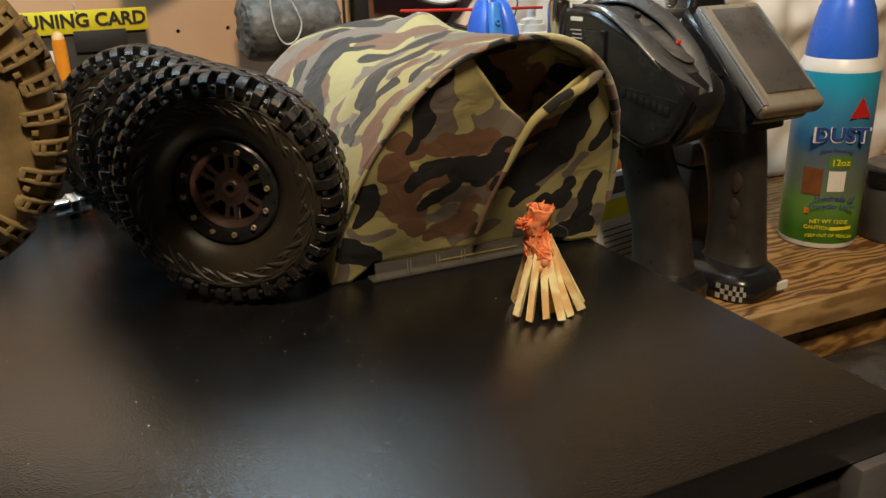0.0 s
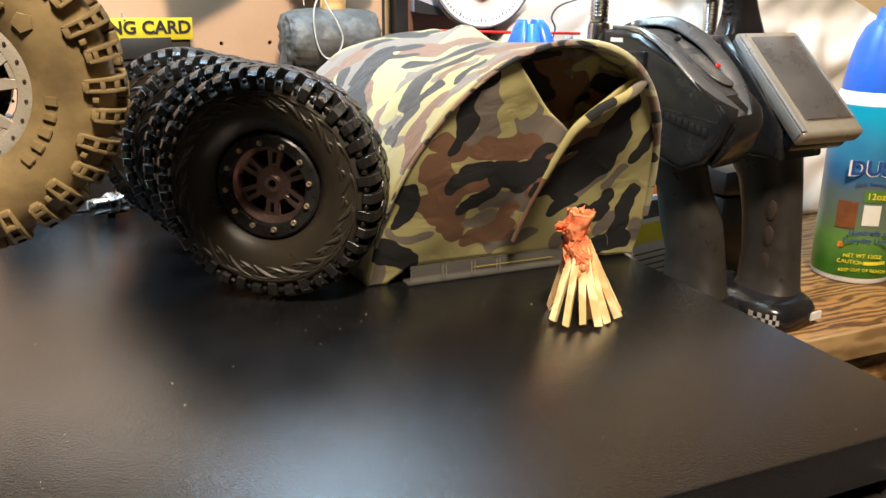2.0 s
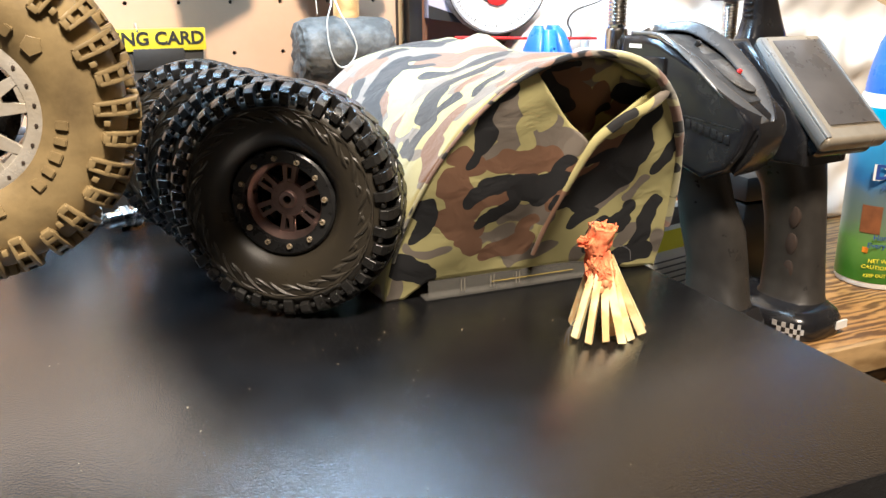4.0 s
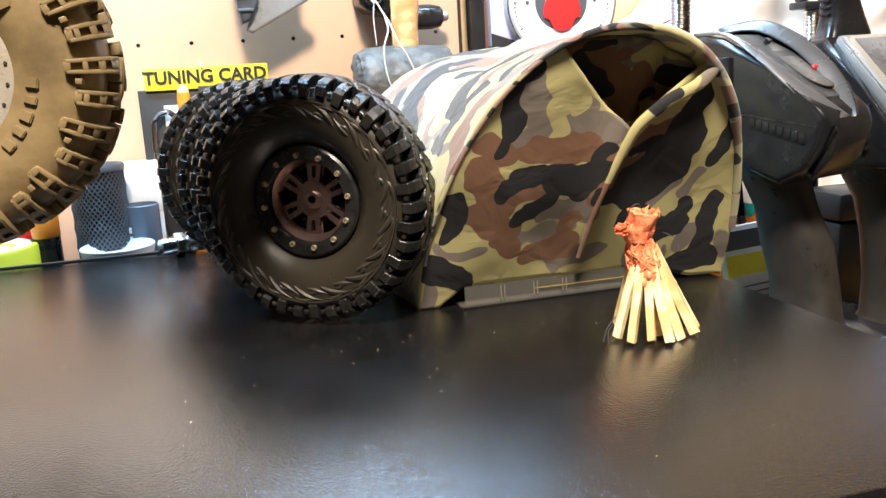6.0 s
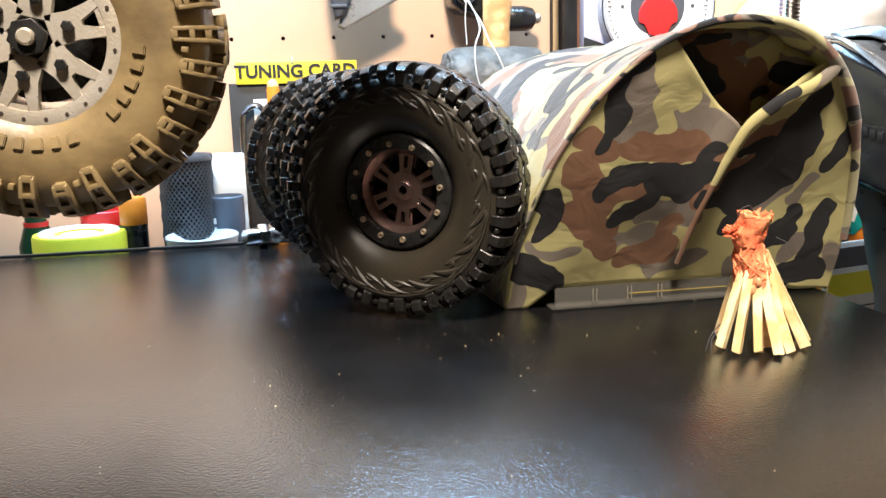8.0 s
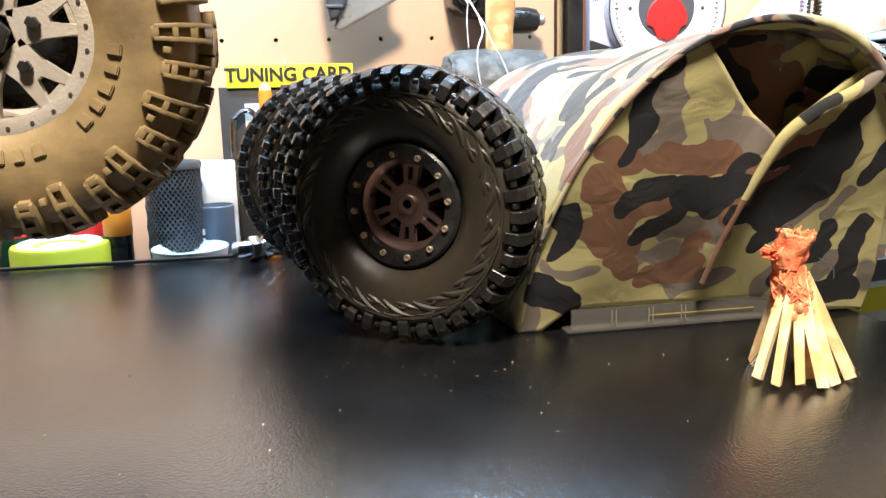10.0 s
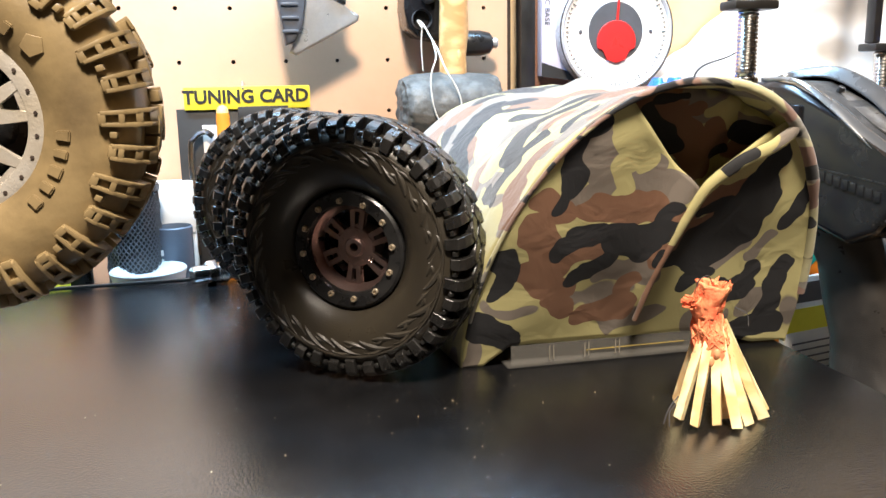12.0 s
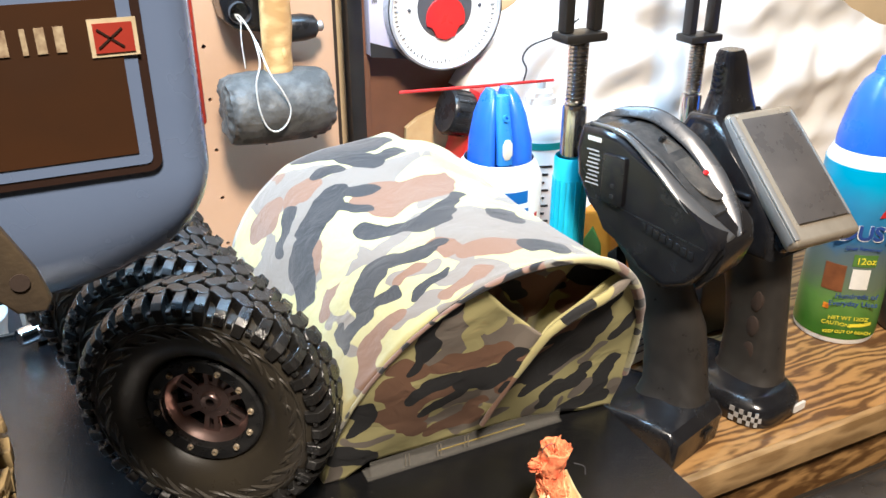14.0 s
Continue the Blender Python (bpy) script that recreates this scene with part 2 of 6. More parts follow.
TAN_WALL = surf("tan_wall", (0.60, 0.45, 0.26), (0.52, 0.38, 0.21), 6, 0.7)
ROOM_WALL = surf("room_wall", (0.25, 0.21, 0.165), (0.21, 0.18, 0.14), 3, 0.8)
ROOM_FLOOR = surf("room_floor", (0.16, 0.13, 0.10), (0.11, 0.09, 0.07), 4, 0.6)
BENCH_WOOD = wood_mat("plywood", (0.30, 0.170, 0.062), (0.105, 0.052, 0.019), 10.0)
HANDLE_WOOD = wood_mat("ash_wood", (0.68, 0.44, 0.19), (0.50, 0.29, 0.11), 6)
EDGE_WOOD = wood_mat("pale_edging", (0.31, 0.20, 0.09), (0.21, 0.125, 0.05), 6)
STICK_WOOD = wood_mat("matchwood", (0.92, 0.74, 0.43), (0.82, 0.56, 0.26), 8)
CAMO = camo_mat("camouflage_cotton")
ROOF_BLACK = (
    (0.153, 0.198, 0.163, 0.183, 0.0170), (0.157, 0.169, 0.164, 0.154, 0.0063), (0.164, 0.157, 0.176, 0.159, 0.0047), (0.140, 0.163, 0.149, 0.158, 0.0045),
    (0.139, 0.137, 0.126, 0.132, 0.0081), (0.131, 0.132, 0.117, 0.124, 0.0111), (0.118, 0.121, 0.100, 0.113, 0.0090), (0.099, 0.112, 0.085, 0.091, 0.0093),
    (0.142, 0.135, 0.155, 0.125, 0.0044), (0.136, 0.123, 0.144, 0.110, 0.0042), (0.135, 0.090, 0.147, 0.081, 0.0064), (0.148, 0.082, 0.160, 0.068, 0.0063),
    (0.160, 0.070, 0.173, 0.081, 0.0061), (0.173, 0.083, 0.181, 0.089, 0.0040))
ROOF_BRANCH = (
    (0.123, 0.055, 0.110, 0.045, 0.0079), (0.129, 0.054, 0.143, 0.046, 0.0059), (0.145, 0.049, 0.151, 0.047, 0.0033), (0.110, 0.042, 0.102, 0.035, 0.0060),
    (0.101, 0.036, 0.086, 0.036, 0.0052), (0.109, 0.037, 0.119, 0.030, 0.0043), (0.122, 0.020, 0.138, 0.023, 0.0023), (0.138, 0.023, 0.147, 0.025, 0.0021),
    (0.115, 0.151, 0.091, 0.132, 0.0045), (0.190, 0.060, 0.191, 0.051, 0.0072), (0.184, 0.020, 0.192, 0.013, 0.0072), (0.086, 0.043, 0.084, 0.031, 0.0043),
    (0.250, 0.020, 0.240, 0.050, 0.0045), (0.280, 0.030, 0.300, 0.075, 0.0075), (0.236, 0.120, 0.262, 0.090, 0.0068))
ROOF_BROWN = (
    (0.158, 0.112, 0.172, 0.110, 0.0184), (0.091, 0.172, 0.100, 0.168, 0.0140), (0.100, 0.098, 0.111, 0.105, 0.0064), (0.104, 0.074, 0.086, 0.064, 0.0057),
    (0.150, 0.048, 0.153, 0.035, 0.0047), (0.094, 0.018, 0.077, 0.001, 0.0061), (0.159, 0.029, 0.174, 0.024, 0.0065), (0.097, 0.019, 0.113, 0.017, 0.0042),
    (0.153, 0.012, 0.137, 0.008, 0.0041), (0.138, 0.037, 0.125, 0.035, 0.0036), (0.132, 0.157, 0.121, 0.159, 0.0079), (0.225, 0.030, 0.240, 0.080, 0.0070))
ROOF_TAUPE = (
    (0.146, 0.144, 0.169, 0.140, 0.0125), (0.171, 0.102, 0.181, 0.125, 0.0055), (0.173, 0.058, 0.183, 0.038, 0.0155), (0.111, 0.190, 0.129, 0.166, 0.0154),
    (0.143, 0.017, 0.157, 0.014, 0.0074), (0.112, 0.014, 0.131, 0.012, 0.0053), (0.123, 0.038, 0.141, 0.033, 0.0044), (0.124, 0.091, 0.125, 0.073, 0.0039),
    (0.091, 0.058, 0.092, 0.042, 0.0049), (0.191, 0.039, 0.210, 0.030, 0.0134))
ROOF_KHAKI = (
    (0.119, 0.090, 0.109, 0.081, 0.0116), (0.116, 0.058, 0.097, 0.057, 0.0081), (0.175, 0.129, 0.182, 0.127, 0.0078))
CAMO_ROOF = printed_camo("camouflage_roof", (ROOF_BLACK, ROOF_BRANCH), ROOF_BROWN, ROOF_KHAKI, ROOF_TAUPE, 0.56, 0.72, thin=0.12, sheen=0.42)
FRONT_BLACK = (
    (0.197, 0.119, 0.189, 0.113, 0.0041), (0.189, 0.113, 0.189, 0.102, 0.0049), (0.189, 0.101, 0.188, 0.090, 0.0049), (0.187, 0.089, 0.184, 0.078, 0.0026),
    (0.188, 0.061, 0.195, 0.068, 0.0040), (0.195, 0.068, 0.210, 0.069, 0.0053), (0.212, 0.067, 0.225, 0.062, 0.0085), (0.226, 0.066, 0.237, 0.069, 0.0068),
    (0.235, 0.076, 0.238, 0.079, 0.0035), (0.194, 0.046, 0.202, 0.049, 0.0041), (0.202, 0.050, 0.212, 0.056, 0.0045), (0.162, 0.058, 0.167, 0.051, 0.0055),
    (0.165, 0.047, 0.160, 0.039, 0.0044), (0.154, 0.023, 0.169, 0.017, 0.0073), (0.167, 0.019, 0.171, 0.013, 0.0050))
FRONT_BRANCH = (
    (0.235, 0.054, 0.250, 0.054, 0.0037), (0.254, 0.056, 0.268, 0.066, 0.0116), (0.271, 0.070, 0.277, 0.082, 0.0129), (0.275, 0.088, 0.284, 0.100, 0.0059),
    (0.253, 0.076, 0.262, 0.081, 0.0030), (0.297, 0.070, 0.302, 0.074, 0.0040), (0.301, 0.075, 0.303, 0.086, 0.0045), (0.251, 0.039, 0.263, 0.045, 0.0041),
    (0.271, 0.032, 0.285, 0.036, 0.0070), (0.285, 0.037, 0.289, 0.045, 0.0035), (0.301, 0.019, 0.302, 0.039, 0.0066), (0.302, 0.040, 0.305, 0.046, 0.0045),
    (0.290, 0.007, 0.305, 0.013, 0.0081), (0.270, 0.021, 0.272, 0.029, 0.0044))
FRONT_BROWN = (
    (0.176, 0.083, 0.187, 0.078, 0.0059), (0.175, 0.070, 0.187, 0.057, 0.0090), (0.178, 0.049, 0.190, 0.042, 0.0075), (0.187, 0.036, 0.197, 0.030, 0.0047),
    (0.198, 0.080, 0.230, 0.080, 0.0061), (0.194, 0.058, 0.205, 0.061, 0.0052), (0.207, 0.027, 0.225, 0.029, 0.0066), (0.222, 0.035, 0.226, 0.044, 0.0042),
    (0.234, 0.055, 0.264, 0.074, 0.0053), (0.241, 0.073, 0.256, 0.082, 0.0058), (0.257, 0.084, 0.277, 0.091, 0.0036), (0.250, 0.059, 0.256, 0.066, 0.0070))
FRONT_TAUPE = (
    (0.194, 0.116, 0.202, 0.093, 0.0075), (0.219, 0.091, 0.237, 0.089, 0.0073), (0.190, 0.084, 0.199, 0.086, 0.0052), (0.209, 0.050, 0.232, 0.047, 0.0064),
    (0.246, 0.068, 0.251, 0.074, 0.0031), (0.260, 0.046, 0.279, 0.058, 0.0041), (0.285, 0.052, 0.291, 0.062, 0.0035), (0.291, 0.021, 0.294, 0.030, 0.0050),
    (0.263, 0.017, 0.269, 0.026, 0.0060))
FRONT_KHAKI = (
    (0.208, 0.116, 0.214, 0.102, 0.0056), (0.208, 0.100, 0.211, 0.091, 0.0053), (0.215, 0.107, 0.220, 0.098, 0.0048), (0.252, 0.089, 0.246, 0.077, 0.0030))
CAMO_FRONT = printed_camo("camouflage_front", (FRONT_BLACK, FRONT_BRANCH), FRONT_BROWN, FRONT_KHAKI, FRONT_TAUPE, 0.66, 0.80, thin=0.07, sheen=0.04)
CAMO_HEM = printed_camo("camouflage_hem", (((0.256, 0.0955, 0.267, 0.1025, 0.0042), (0.150, 0.020, 0.160, 0.010, 0.004)),), ((0.229, 0.020, 0.236, 0.058, 0.0040),), ((0.2385, 0.064, 0.254, 0.094, 0.0045), (0.268, 0.103, 0.274, 0.106, 0.004)), ((0.276, 0.106, 0.283, 0.111, 0.004),), 0.75, 0.80)
CAMO_INNER = printed_camo("camouflage_inside", ((
    (0.224, 0.122, 0.236, 0.107, 0.0041), (0.227, 0.126, 0.239, 0.128, 0.0019), (0.268, 0.111, 0.280, 0.107, 0.0041), (0.259, 0.100, 0.266, 0.103, 0.0026)),), (
    (0.238, 0.115, 0.252, 0.095, 0.0073), (0.252, 0.113, 0.264, 0.105, 0.0043), (0.240, 0.120, 0.247, 0.122, 0.0035)), (
    (0.250, 0.120, 0.265, 0.124, 0.0030), (0.262, 0.123, 0.280, 0.118, 0.0028)), (), 0.45, 0.56)
CLEAR = clear_mat("clear_plastic", (0.55, 0.53, 0.48))
WHITE_PLASTIC = surf("white_plastic", (0.80, 0.79, 0.76), (0.74, 0.73, 0.70), 20, 0.35, bump=0.03)
WHITE_BAG = surf("white_sheet", (0.86, 0.84, 0.80), (0.78, 0.76, 0.72), 8, 0.45, bump=0.15, fine=120)
BLUE_CAP = surf("blue_plastic", (0.035, 0.17, 0.80), (0.03, 0.14, 0.70), 30, 0.3, bump=0.02)
BLUE_LIGHT = surf("light_blue_plastic", (0.05, 0.28, 0.80), (0.04, 0.22, 0.70), 30, 0.3, bump=0.02)
CYAN = surf("cyan_plastic", (0.04, 0.50, 0.66), (0.03, 0.42, 0.58), 30, 0.35, bump=0.03)
RED = surf("red_plastic", (0.62, 0.03, 0.025), (0.5, 0.02, 0.02), 30, 0.35, bump=0.03)
ORANGE = surf("orange_plastic", (0.85, 0.30, 0.02), (0.72, 0.22, 0.015), 30, 0.4, bump=0.03)
YELLOW = surf("yellow_card", (0.82, 0.72, 0.04), (0.74, 0.64, 0.03), 30, 0.5, bump=0.03)
GREEN = surf("green_print", (0.070, 0.165, 0.028), (0.11, 0.22, 0.045), 30, 0.4, bump=0.0)
TEAL = surf("teal_print", (0.02, 0.35, 0.33), None, 30, 0.4, bump=0.0)
SKY_PRINT = surf("sky_print", (0.02, 0.20, 0.44), (0.09, 0.31, 0.50), 45, 0.3, bump=0.0)
BROWN_PRINT = surf("brown_print", (0.22, 0.08, 0.03), (0.14, 0.05, 0.02), 80, 0.4, bump=0.0)
NAVY_PRINT = surf("navy_print", (0.03, 0.07, 0.28), None, 30, 0.4, bump=0.0)
DARK_PRINT = surf("dark_print", (0.03, 0.028, 0.026), None, 40, 0.5, bump=0.0)
PALE_PRINT = surf("pale_print", (0.78, 0.76, 0.70), None, 40, 0.45, bump=0.0, lo=0.5, hi=0.9)
LAVENDER = surf("lavender_print", (0.60, 0.58, 0.74), (0.66, 0.64, 0.78), 12, 0.35, bump=0.0)
GREY_PLASTIC = surf("grey_plastic", (0.10, 0.10, 0.11), (0.075, 0.075, 0.08), 40, 0.4, bump=0.1)
TX_BLACK = surf("satin_black_plastic", (0.009, 0.009, 0.011), (0.016, 0.016, 0.017), 50, 0.20, bump=0.02, fine=1500)
TX_GRIP = surf("rubbery_black_grip", (0.026, 0.0235, 0.021), (0.036, 0.032, 0.028), 70, 0.36, bump=0.22, fine=1400)
GUNMETAL = surf("silver_paint", (0.22, 0.22, 0.22), (0.18, 0.18, 0.18), 20, 0.30, metal=0.7, bump=0.0)
SILVER_RAIL = surf("bright_silver_paint", (0.36, 0.35, 0.33), (0.31, 0.30, 0.28), 40, 0.36, metal=0.45, bump=0.02, fine=1200)
DARK_SILVER = surf("dark_silver_plastic", (0.13, 0.13, 0.132), (0.10, 0.10, 0.103), 50, 0.25, metal=0.55, bump=0.02, fine=1500)
WARM_SILVER = surf("warm_silver_frame", (0.36, 0.31, 0.24), (0.30, 0.26, 0.20), 60, 0.36, metal=0.35, bump=0.04)
SCREEN = surf("dusty_screen", (0.060, 0.054, 0.050), (0.095, 0.083, 0.074), 26, 0.30, bump=0.03)
MALLET = surf("worn_grey_rubber", (0.115, 0.112, 0.104), (0.062, 0.061, 0.057), 60, 0.60, bump=0.8, fine=230, lo=0.42, hi=0.60)
AXE_GREY = surf("axe_grey_paint", (0.085, 0.09, 0.105), (0.06, 0.065, 0.075), 60, 0.45)
STRING = surf("white_string", (0.76, 0.74, 0.68), None, 300, 0.8)
BODY_BLUE = surf("metallic_blue_paint", (0.175, 0.235, 0.37), (0.155, 0.21, 0.34), 14, 0.26, metal=0.25, bump=0.02, coat=0.5)
STRIPE_EDGE = surf("dark_brown_line", (0.030, 0.016, 0.012), None, 40, 0.35, bump=0.0, coat=0.4)
CREAM = surf("cream_print", (0.55, 0.47, 0.32), (0.42, 0.35, 0.22), 200, 0.45, bump=0.0)
SCRIPT = surf("worn_cream_print", (0.40, 0.33, 0.22), (0.16, 0.10, 0.06), 300, 0.45, bump=0.0)
LAMP_RED = surf("dark_red_lens", (0.34, 0.040, 0.025), (0.24, 0.028, 0.018), 30, 0.3, bump=0.02)
DIRTY_STEEL = surf("dirty_steel", (0.105, 0.080, 0.050), (0.06, 0.045, 0.03), 60, 0.45, metal=0.3, bump=0.15)
BODY_BROWN = surf("brown_stripe", (0.056, 0.024, 0.010), (0.036, 0.016, 0.007), 14, 0.3, bump=0.02, coat=0.4)
TWINE = surf("red_orange_twine", (0.95, 0.42, 0.19), (0.86, 0.15, 0.06), 220, 0.75, bump=0.5, fine=900)
GLUE = surf("hardened_glue", (0.70, 0.30, 0.14), (0.78, 0.42, 0.22), 120, 0.22, bump=0.1)
SMOKE_BAG = surf("grey_plastic_bag", (0.05, 0.045, 0.04), (0.03, 0.027, 0.024), 18, 0.28, bump=0.3, fine=90)
FAINT = surf("faint_print", (0.22, 0.20, 0.16), None, 60, 0.5, bump=0)
FAINT_WHITE = surf("small_white_print", (0.42, 0.41, 0.40), None, 60, 0.5, bump=0)
GOLD_LINE = surf("gold_print", (0.40, 0.30, 0.07), None, 60, 0.4, bump=0)
DUST = surf("dust", (0.42, 0.33, 0.20), None, 300, 0.9)

# ---- mesh helpers ----


def part(name, bm, mat, parent=None, label="", smooth=True, kind=""):
    me = bpy.data.meshes.new(name)
    bmesh.ops.recalc_face_normals(bm, faces=bm.faces[:])
    bm.to_mesh(me)
    bm.free()
    if smooth:
        me.shade_smooth()
        try:
            me.set_sharp_from_angle(angle=radians(38))
        except AttributeError:
            pass
    me.materials.append(mat)
    ob = new(name, me)
    if parent:
        ob.parent = parent
    return tagged(ob, label, kind=kind)


def thing(name, m, label, category, group=""):
    ob = new(name)
    ob.empty_display_size = 0.02
    ob.matrix_world = m
    return tagged(ob, label, category, group)


def box(bm, x0, x1, y0, y1, z0, z1, bevel=0.0, m=None, seg=2):
    verts = [bm.verts.new((x, y, z)) for z in (z0, z1) for y in (y0, y1) for x in (x0, x1)]
    quads = [(0, 2, 3, 1), (4, 5, 7, 6), (0, 1, 5, 4), (2, 6, 7, 3), (0, 4, 6, 2), (1, 3, 7, 5)]
    faces = [bm.faces.new([verts[i] for i in q]) for q in quads]
    if bevel:
        edges = list({e for f in faces for e in f.edges})
        r = bmesh.ops.bevel(bm, geom=edges, offset=bevel, segments=seg, affect="EDGES", profile=0.5)
        verts = list({v for f in r["faces"] for v in f.verts} | {v for v in verts if v.is_valid})
    if m is not None:
        bmesh.ops.transform(bm, matrix=m, verts=verts)
    return bm


def boxed(*a, **k):
    return box(bmesh.new(), *a, **k)


def lathe(bm, profile, n=48, m=None, axis="z", close=False, a0=0.0, a1=360.0):
    """Turns (radius, height) pairs about an axis."""
    rings = []
    full = abs(a1 - a0) >= 360
    steps = n if full else n + 1
    for k in range(steps):
        a = radians(a0 + (a1 - a0) * k / n)
        ring = []
        for r, h in profile:
            c = (r * math.cos(a), r * math.sin(a), h) if axis == "z" else (r * math.cos(a), h, r * math.sin(a))
            ring.append(bm.verts.new(c if m is None else m @ Vector(c)))
        rings.append(ring)
    pairs = list(range(len(profile) - 1)) + ([len(profile) - 1] if close else [])
    for k in range(n):
        p, q = rings[k], rings[(k + 1) % steps]
        for i in pairs:
            j = (i + 1) % len(profile)
            bm.faces.new((p[i], p[j], q[j], q[i]))
    for i, (r, h) in enumerate(profile):
        if r < 1e-6:
            bmesh.ops.remove_doubles(bm, verts=[g[i] for g in rings], dist=1e-6)
    return bm


def lathed(*a, **k):
    return lathe(bmesh.new(), *a, **k)


def prism(bm, outline, h0, h1, m=None, bevel=0.0):
    """An outline in x, y pushed from h0 to h1 along z."""
    lo = [bm.verts.new((x, y, h0)) for x, y in outline]
    hi = [bm.verts.new((x, y, h1)) for x, y in outline]
    faces = [bm.faces.new(lo[::-1]), bm.faces.new(hi)]
    for i in range(len(lo)):
        j = (i + 1) % len(lo)
        faces.append(bm.faces.new((lo[i], lo[j], hi[j], hi[i])))
    verts = lo + hi
    if bevel:
        r = bmesh.ops.bevel(bm, geom=list(faces[0].edges) + list(faces[1].edges), offset=bevel, segments=3, affect="EDGES", profile=0.6)
        verts = list({v for f in r["faces"] for v in f.verts} | {v for v in verts if v.is_valid})
    if m is not None:
        bmesh.ops.transform(bm, matrix=m, verts=verts)
    return bm


def prismed(*a, **k):
    return prism(bmesh.new(), *a, **k)


def tube(bm, points, radius, n=8, caps=True):
    """A tube through points; radius may be a number or one for each point."""
    pts = [Vector(p) for p in points]
    rad = radius if isinstance(radius, (list, tuple)) else [radius] * len(pts)
    rings, side = [], None
    for i, p in enumerate(pts):
        d = (pts[min(i + 1, len(pts) - 1)] - pts[max(i - 1, 0)]).normalized()
        if side is None:
            side = d.orthogonal().normalized()
        side = (side - d * side.dot(d)).normalized()
        up = d.cross(side)
        rings.append([bm.verts.new(p + (side * math.cos(2 * math.pi * k / n) + up * math.sin(2 * math.pi * k / n)) * rad[i]) for k in range(n)])
    for a, b in zip(rings, rings[1:]):
        for k in range(n):
            bm.faces.new((a[k], a[(k + 1) % n], b[(k + 1) % n], b[k]))
    if caps:
        bm.faces.new(rings[0][::-1])
        bm.faces.new(rings[-1])
    return bm


def tubed(*a, **k):
    return tube(bmesh.new(), *a, **k)


def smooth_line(points, n=8):
    """Catmull-Rom through points."""
    p = [Vector(v) for v in points]
    p = [2 * p[0] - p[1]] + p + [2 * p[-1] - p[-2]]
    out = []
    for i in range(1, len(p) - 2):
        for k in range(n):
            t = k / n
            out.append(0.5 * (2 * p[i] + (p[i + 1] - p[i - 1]) * t + (2 * p[i - 1] - 5 * p[i] + 4 * p[i + 1] - p[i + 2]) * t * t + (3 * p[i] - p[i - 1] - 3 * p[i + 1] + p[i + 2]) * t ** 3))
    out.append(p[-2])
    return out


def grid_mesh(f, nu, nv, wrap=False, uv=None):
    bm = bmesh.new()
    layer = bm.loops.layers.uv.new("cloth") if uv else None
    vs = [[bm.verts.new(f(i / nu, j / nv)) for j in range(nv + 1)] for i in range(nu + (0 if wrap else 1))]
    for i in range(nu):
        for j in range(nv):
            a, b = vs[i], vs[(i + 1) % len(vs)]
            face = bm.faces.new((a[j], b[j], b[j + 1], a[j + 1]))
            if uv:
                for lp, (p, q) in zip(face.loops, ((i, j), (i + 1, j), (i + 1, j + 1), (i, j + 1))):
                    lp[layer].uv = uv(p / nu, q / nv)
    return bm


def thicken(ob, t):
    s = ob.modifiers.new("thick", "SOLIDIFY")
    s.thickness, s.offset = t, 0
    return ob


def lettering(name, text, size, m, mat, parent, depth=0.0002, spacing=1.0):
    """Raised letters in the built-in font, turned into a mesh."""
    c = bpy.data.curves.new(name, "FONT")
    c.body, c.size, c.extrude, c.align_x, c.align_y, c.space_character, c.resolution_u, c.offset = text, size, depth, "CENTER", "CENTER", spacing, 3, size * (0.032 if size > 0.01 else 0.008)
    tmp = new(name, c)
    dg = bpy.context.evaluated_depsgraph_get()
    me = bpy.data.meshes.new_from_object(tmp.evaluated_get(dg))
    bpy.data.objects.remove(tmp)
    me.materials.clear()
    me.materials.append(mat)
    ob = new(name, me)
    ob.parent = parent
    ob.matrix_basis = m
    return ob


def side_prism(outline, half, m=None, bevel=0.004):
    """A side outline in (y, z) given width along x."""
    return prismed(outline, -half, half, Matrix(((0, 0, 1, 0), (1, 0, 0, 0), (0, 1, 0, 0), (0, 0, 0, 1))) if m is None else m @ Matrix(((0, 0, 1, 0), (1, 0, 0, 0), (0, 1, 0, 0), (0, 0, 0, 1))), bevel)


def loft(sections, n=28, power=2.6):
    """Rounded sections (x, y, z, half width, half depth) joined upwards."""
    bm = bmesh.new()
    rings = []
    for x, y, z, a, b in sections:
        ring = []
        for k in range(n):
            t = 2 * math.pi * k / n
            c, s_ = math.cos(t), math.sin(t)
            ring.append(bm.verts.new((x + a * math.copysign(abs(c) ** (2 / power), c), y + b * math.copysign(abs(s_) ** (2 / power), s_), z)))
        rings.append(ring)
    for p, q in zip(rings, rings[1:]):
        for k in range(n):
            bm.faces.new((p[k], p[(k + 1) % n], q[(k + 1) % n], q[k]))
    bm.faces.new(rings[0][::-1])
    bm.faces.new(rings[-1])
    return bm


FACING = Matrix.Rotation(radians(90), 4, "X")  # letters that stand upright and face -y

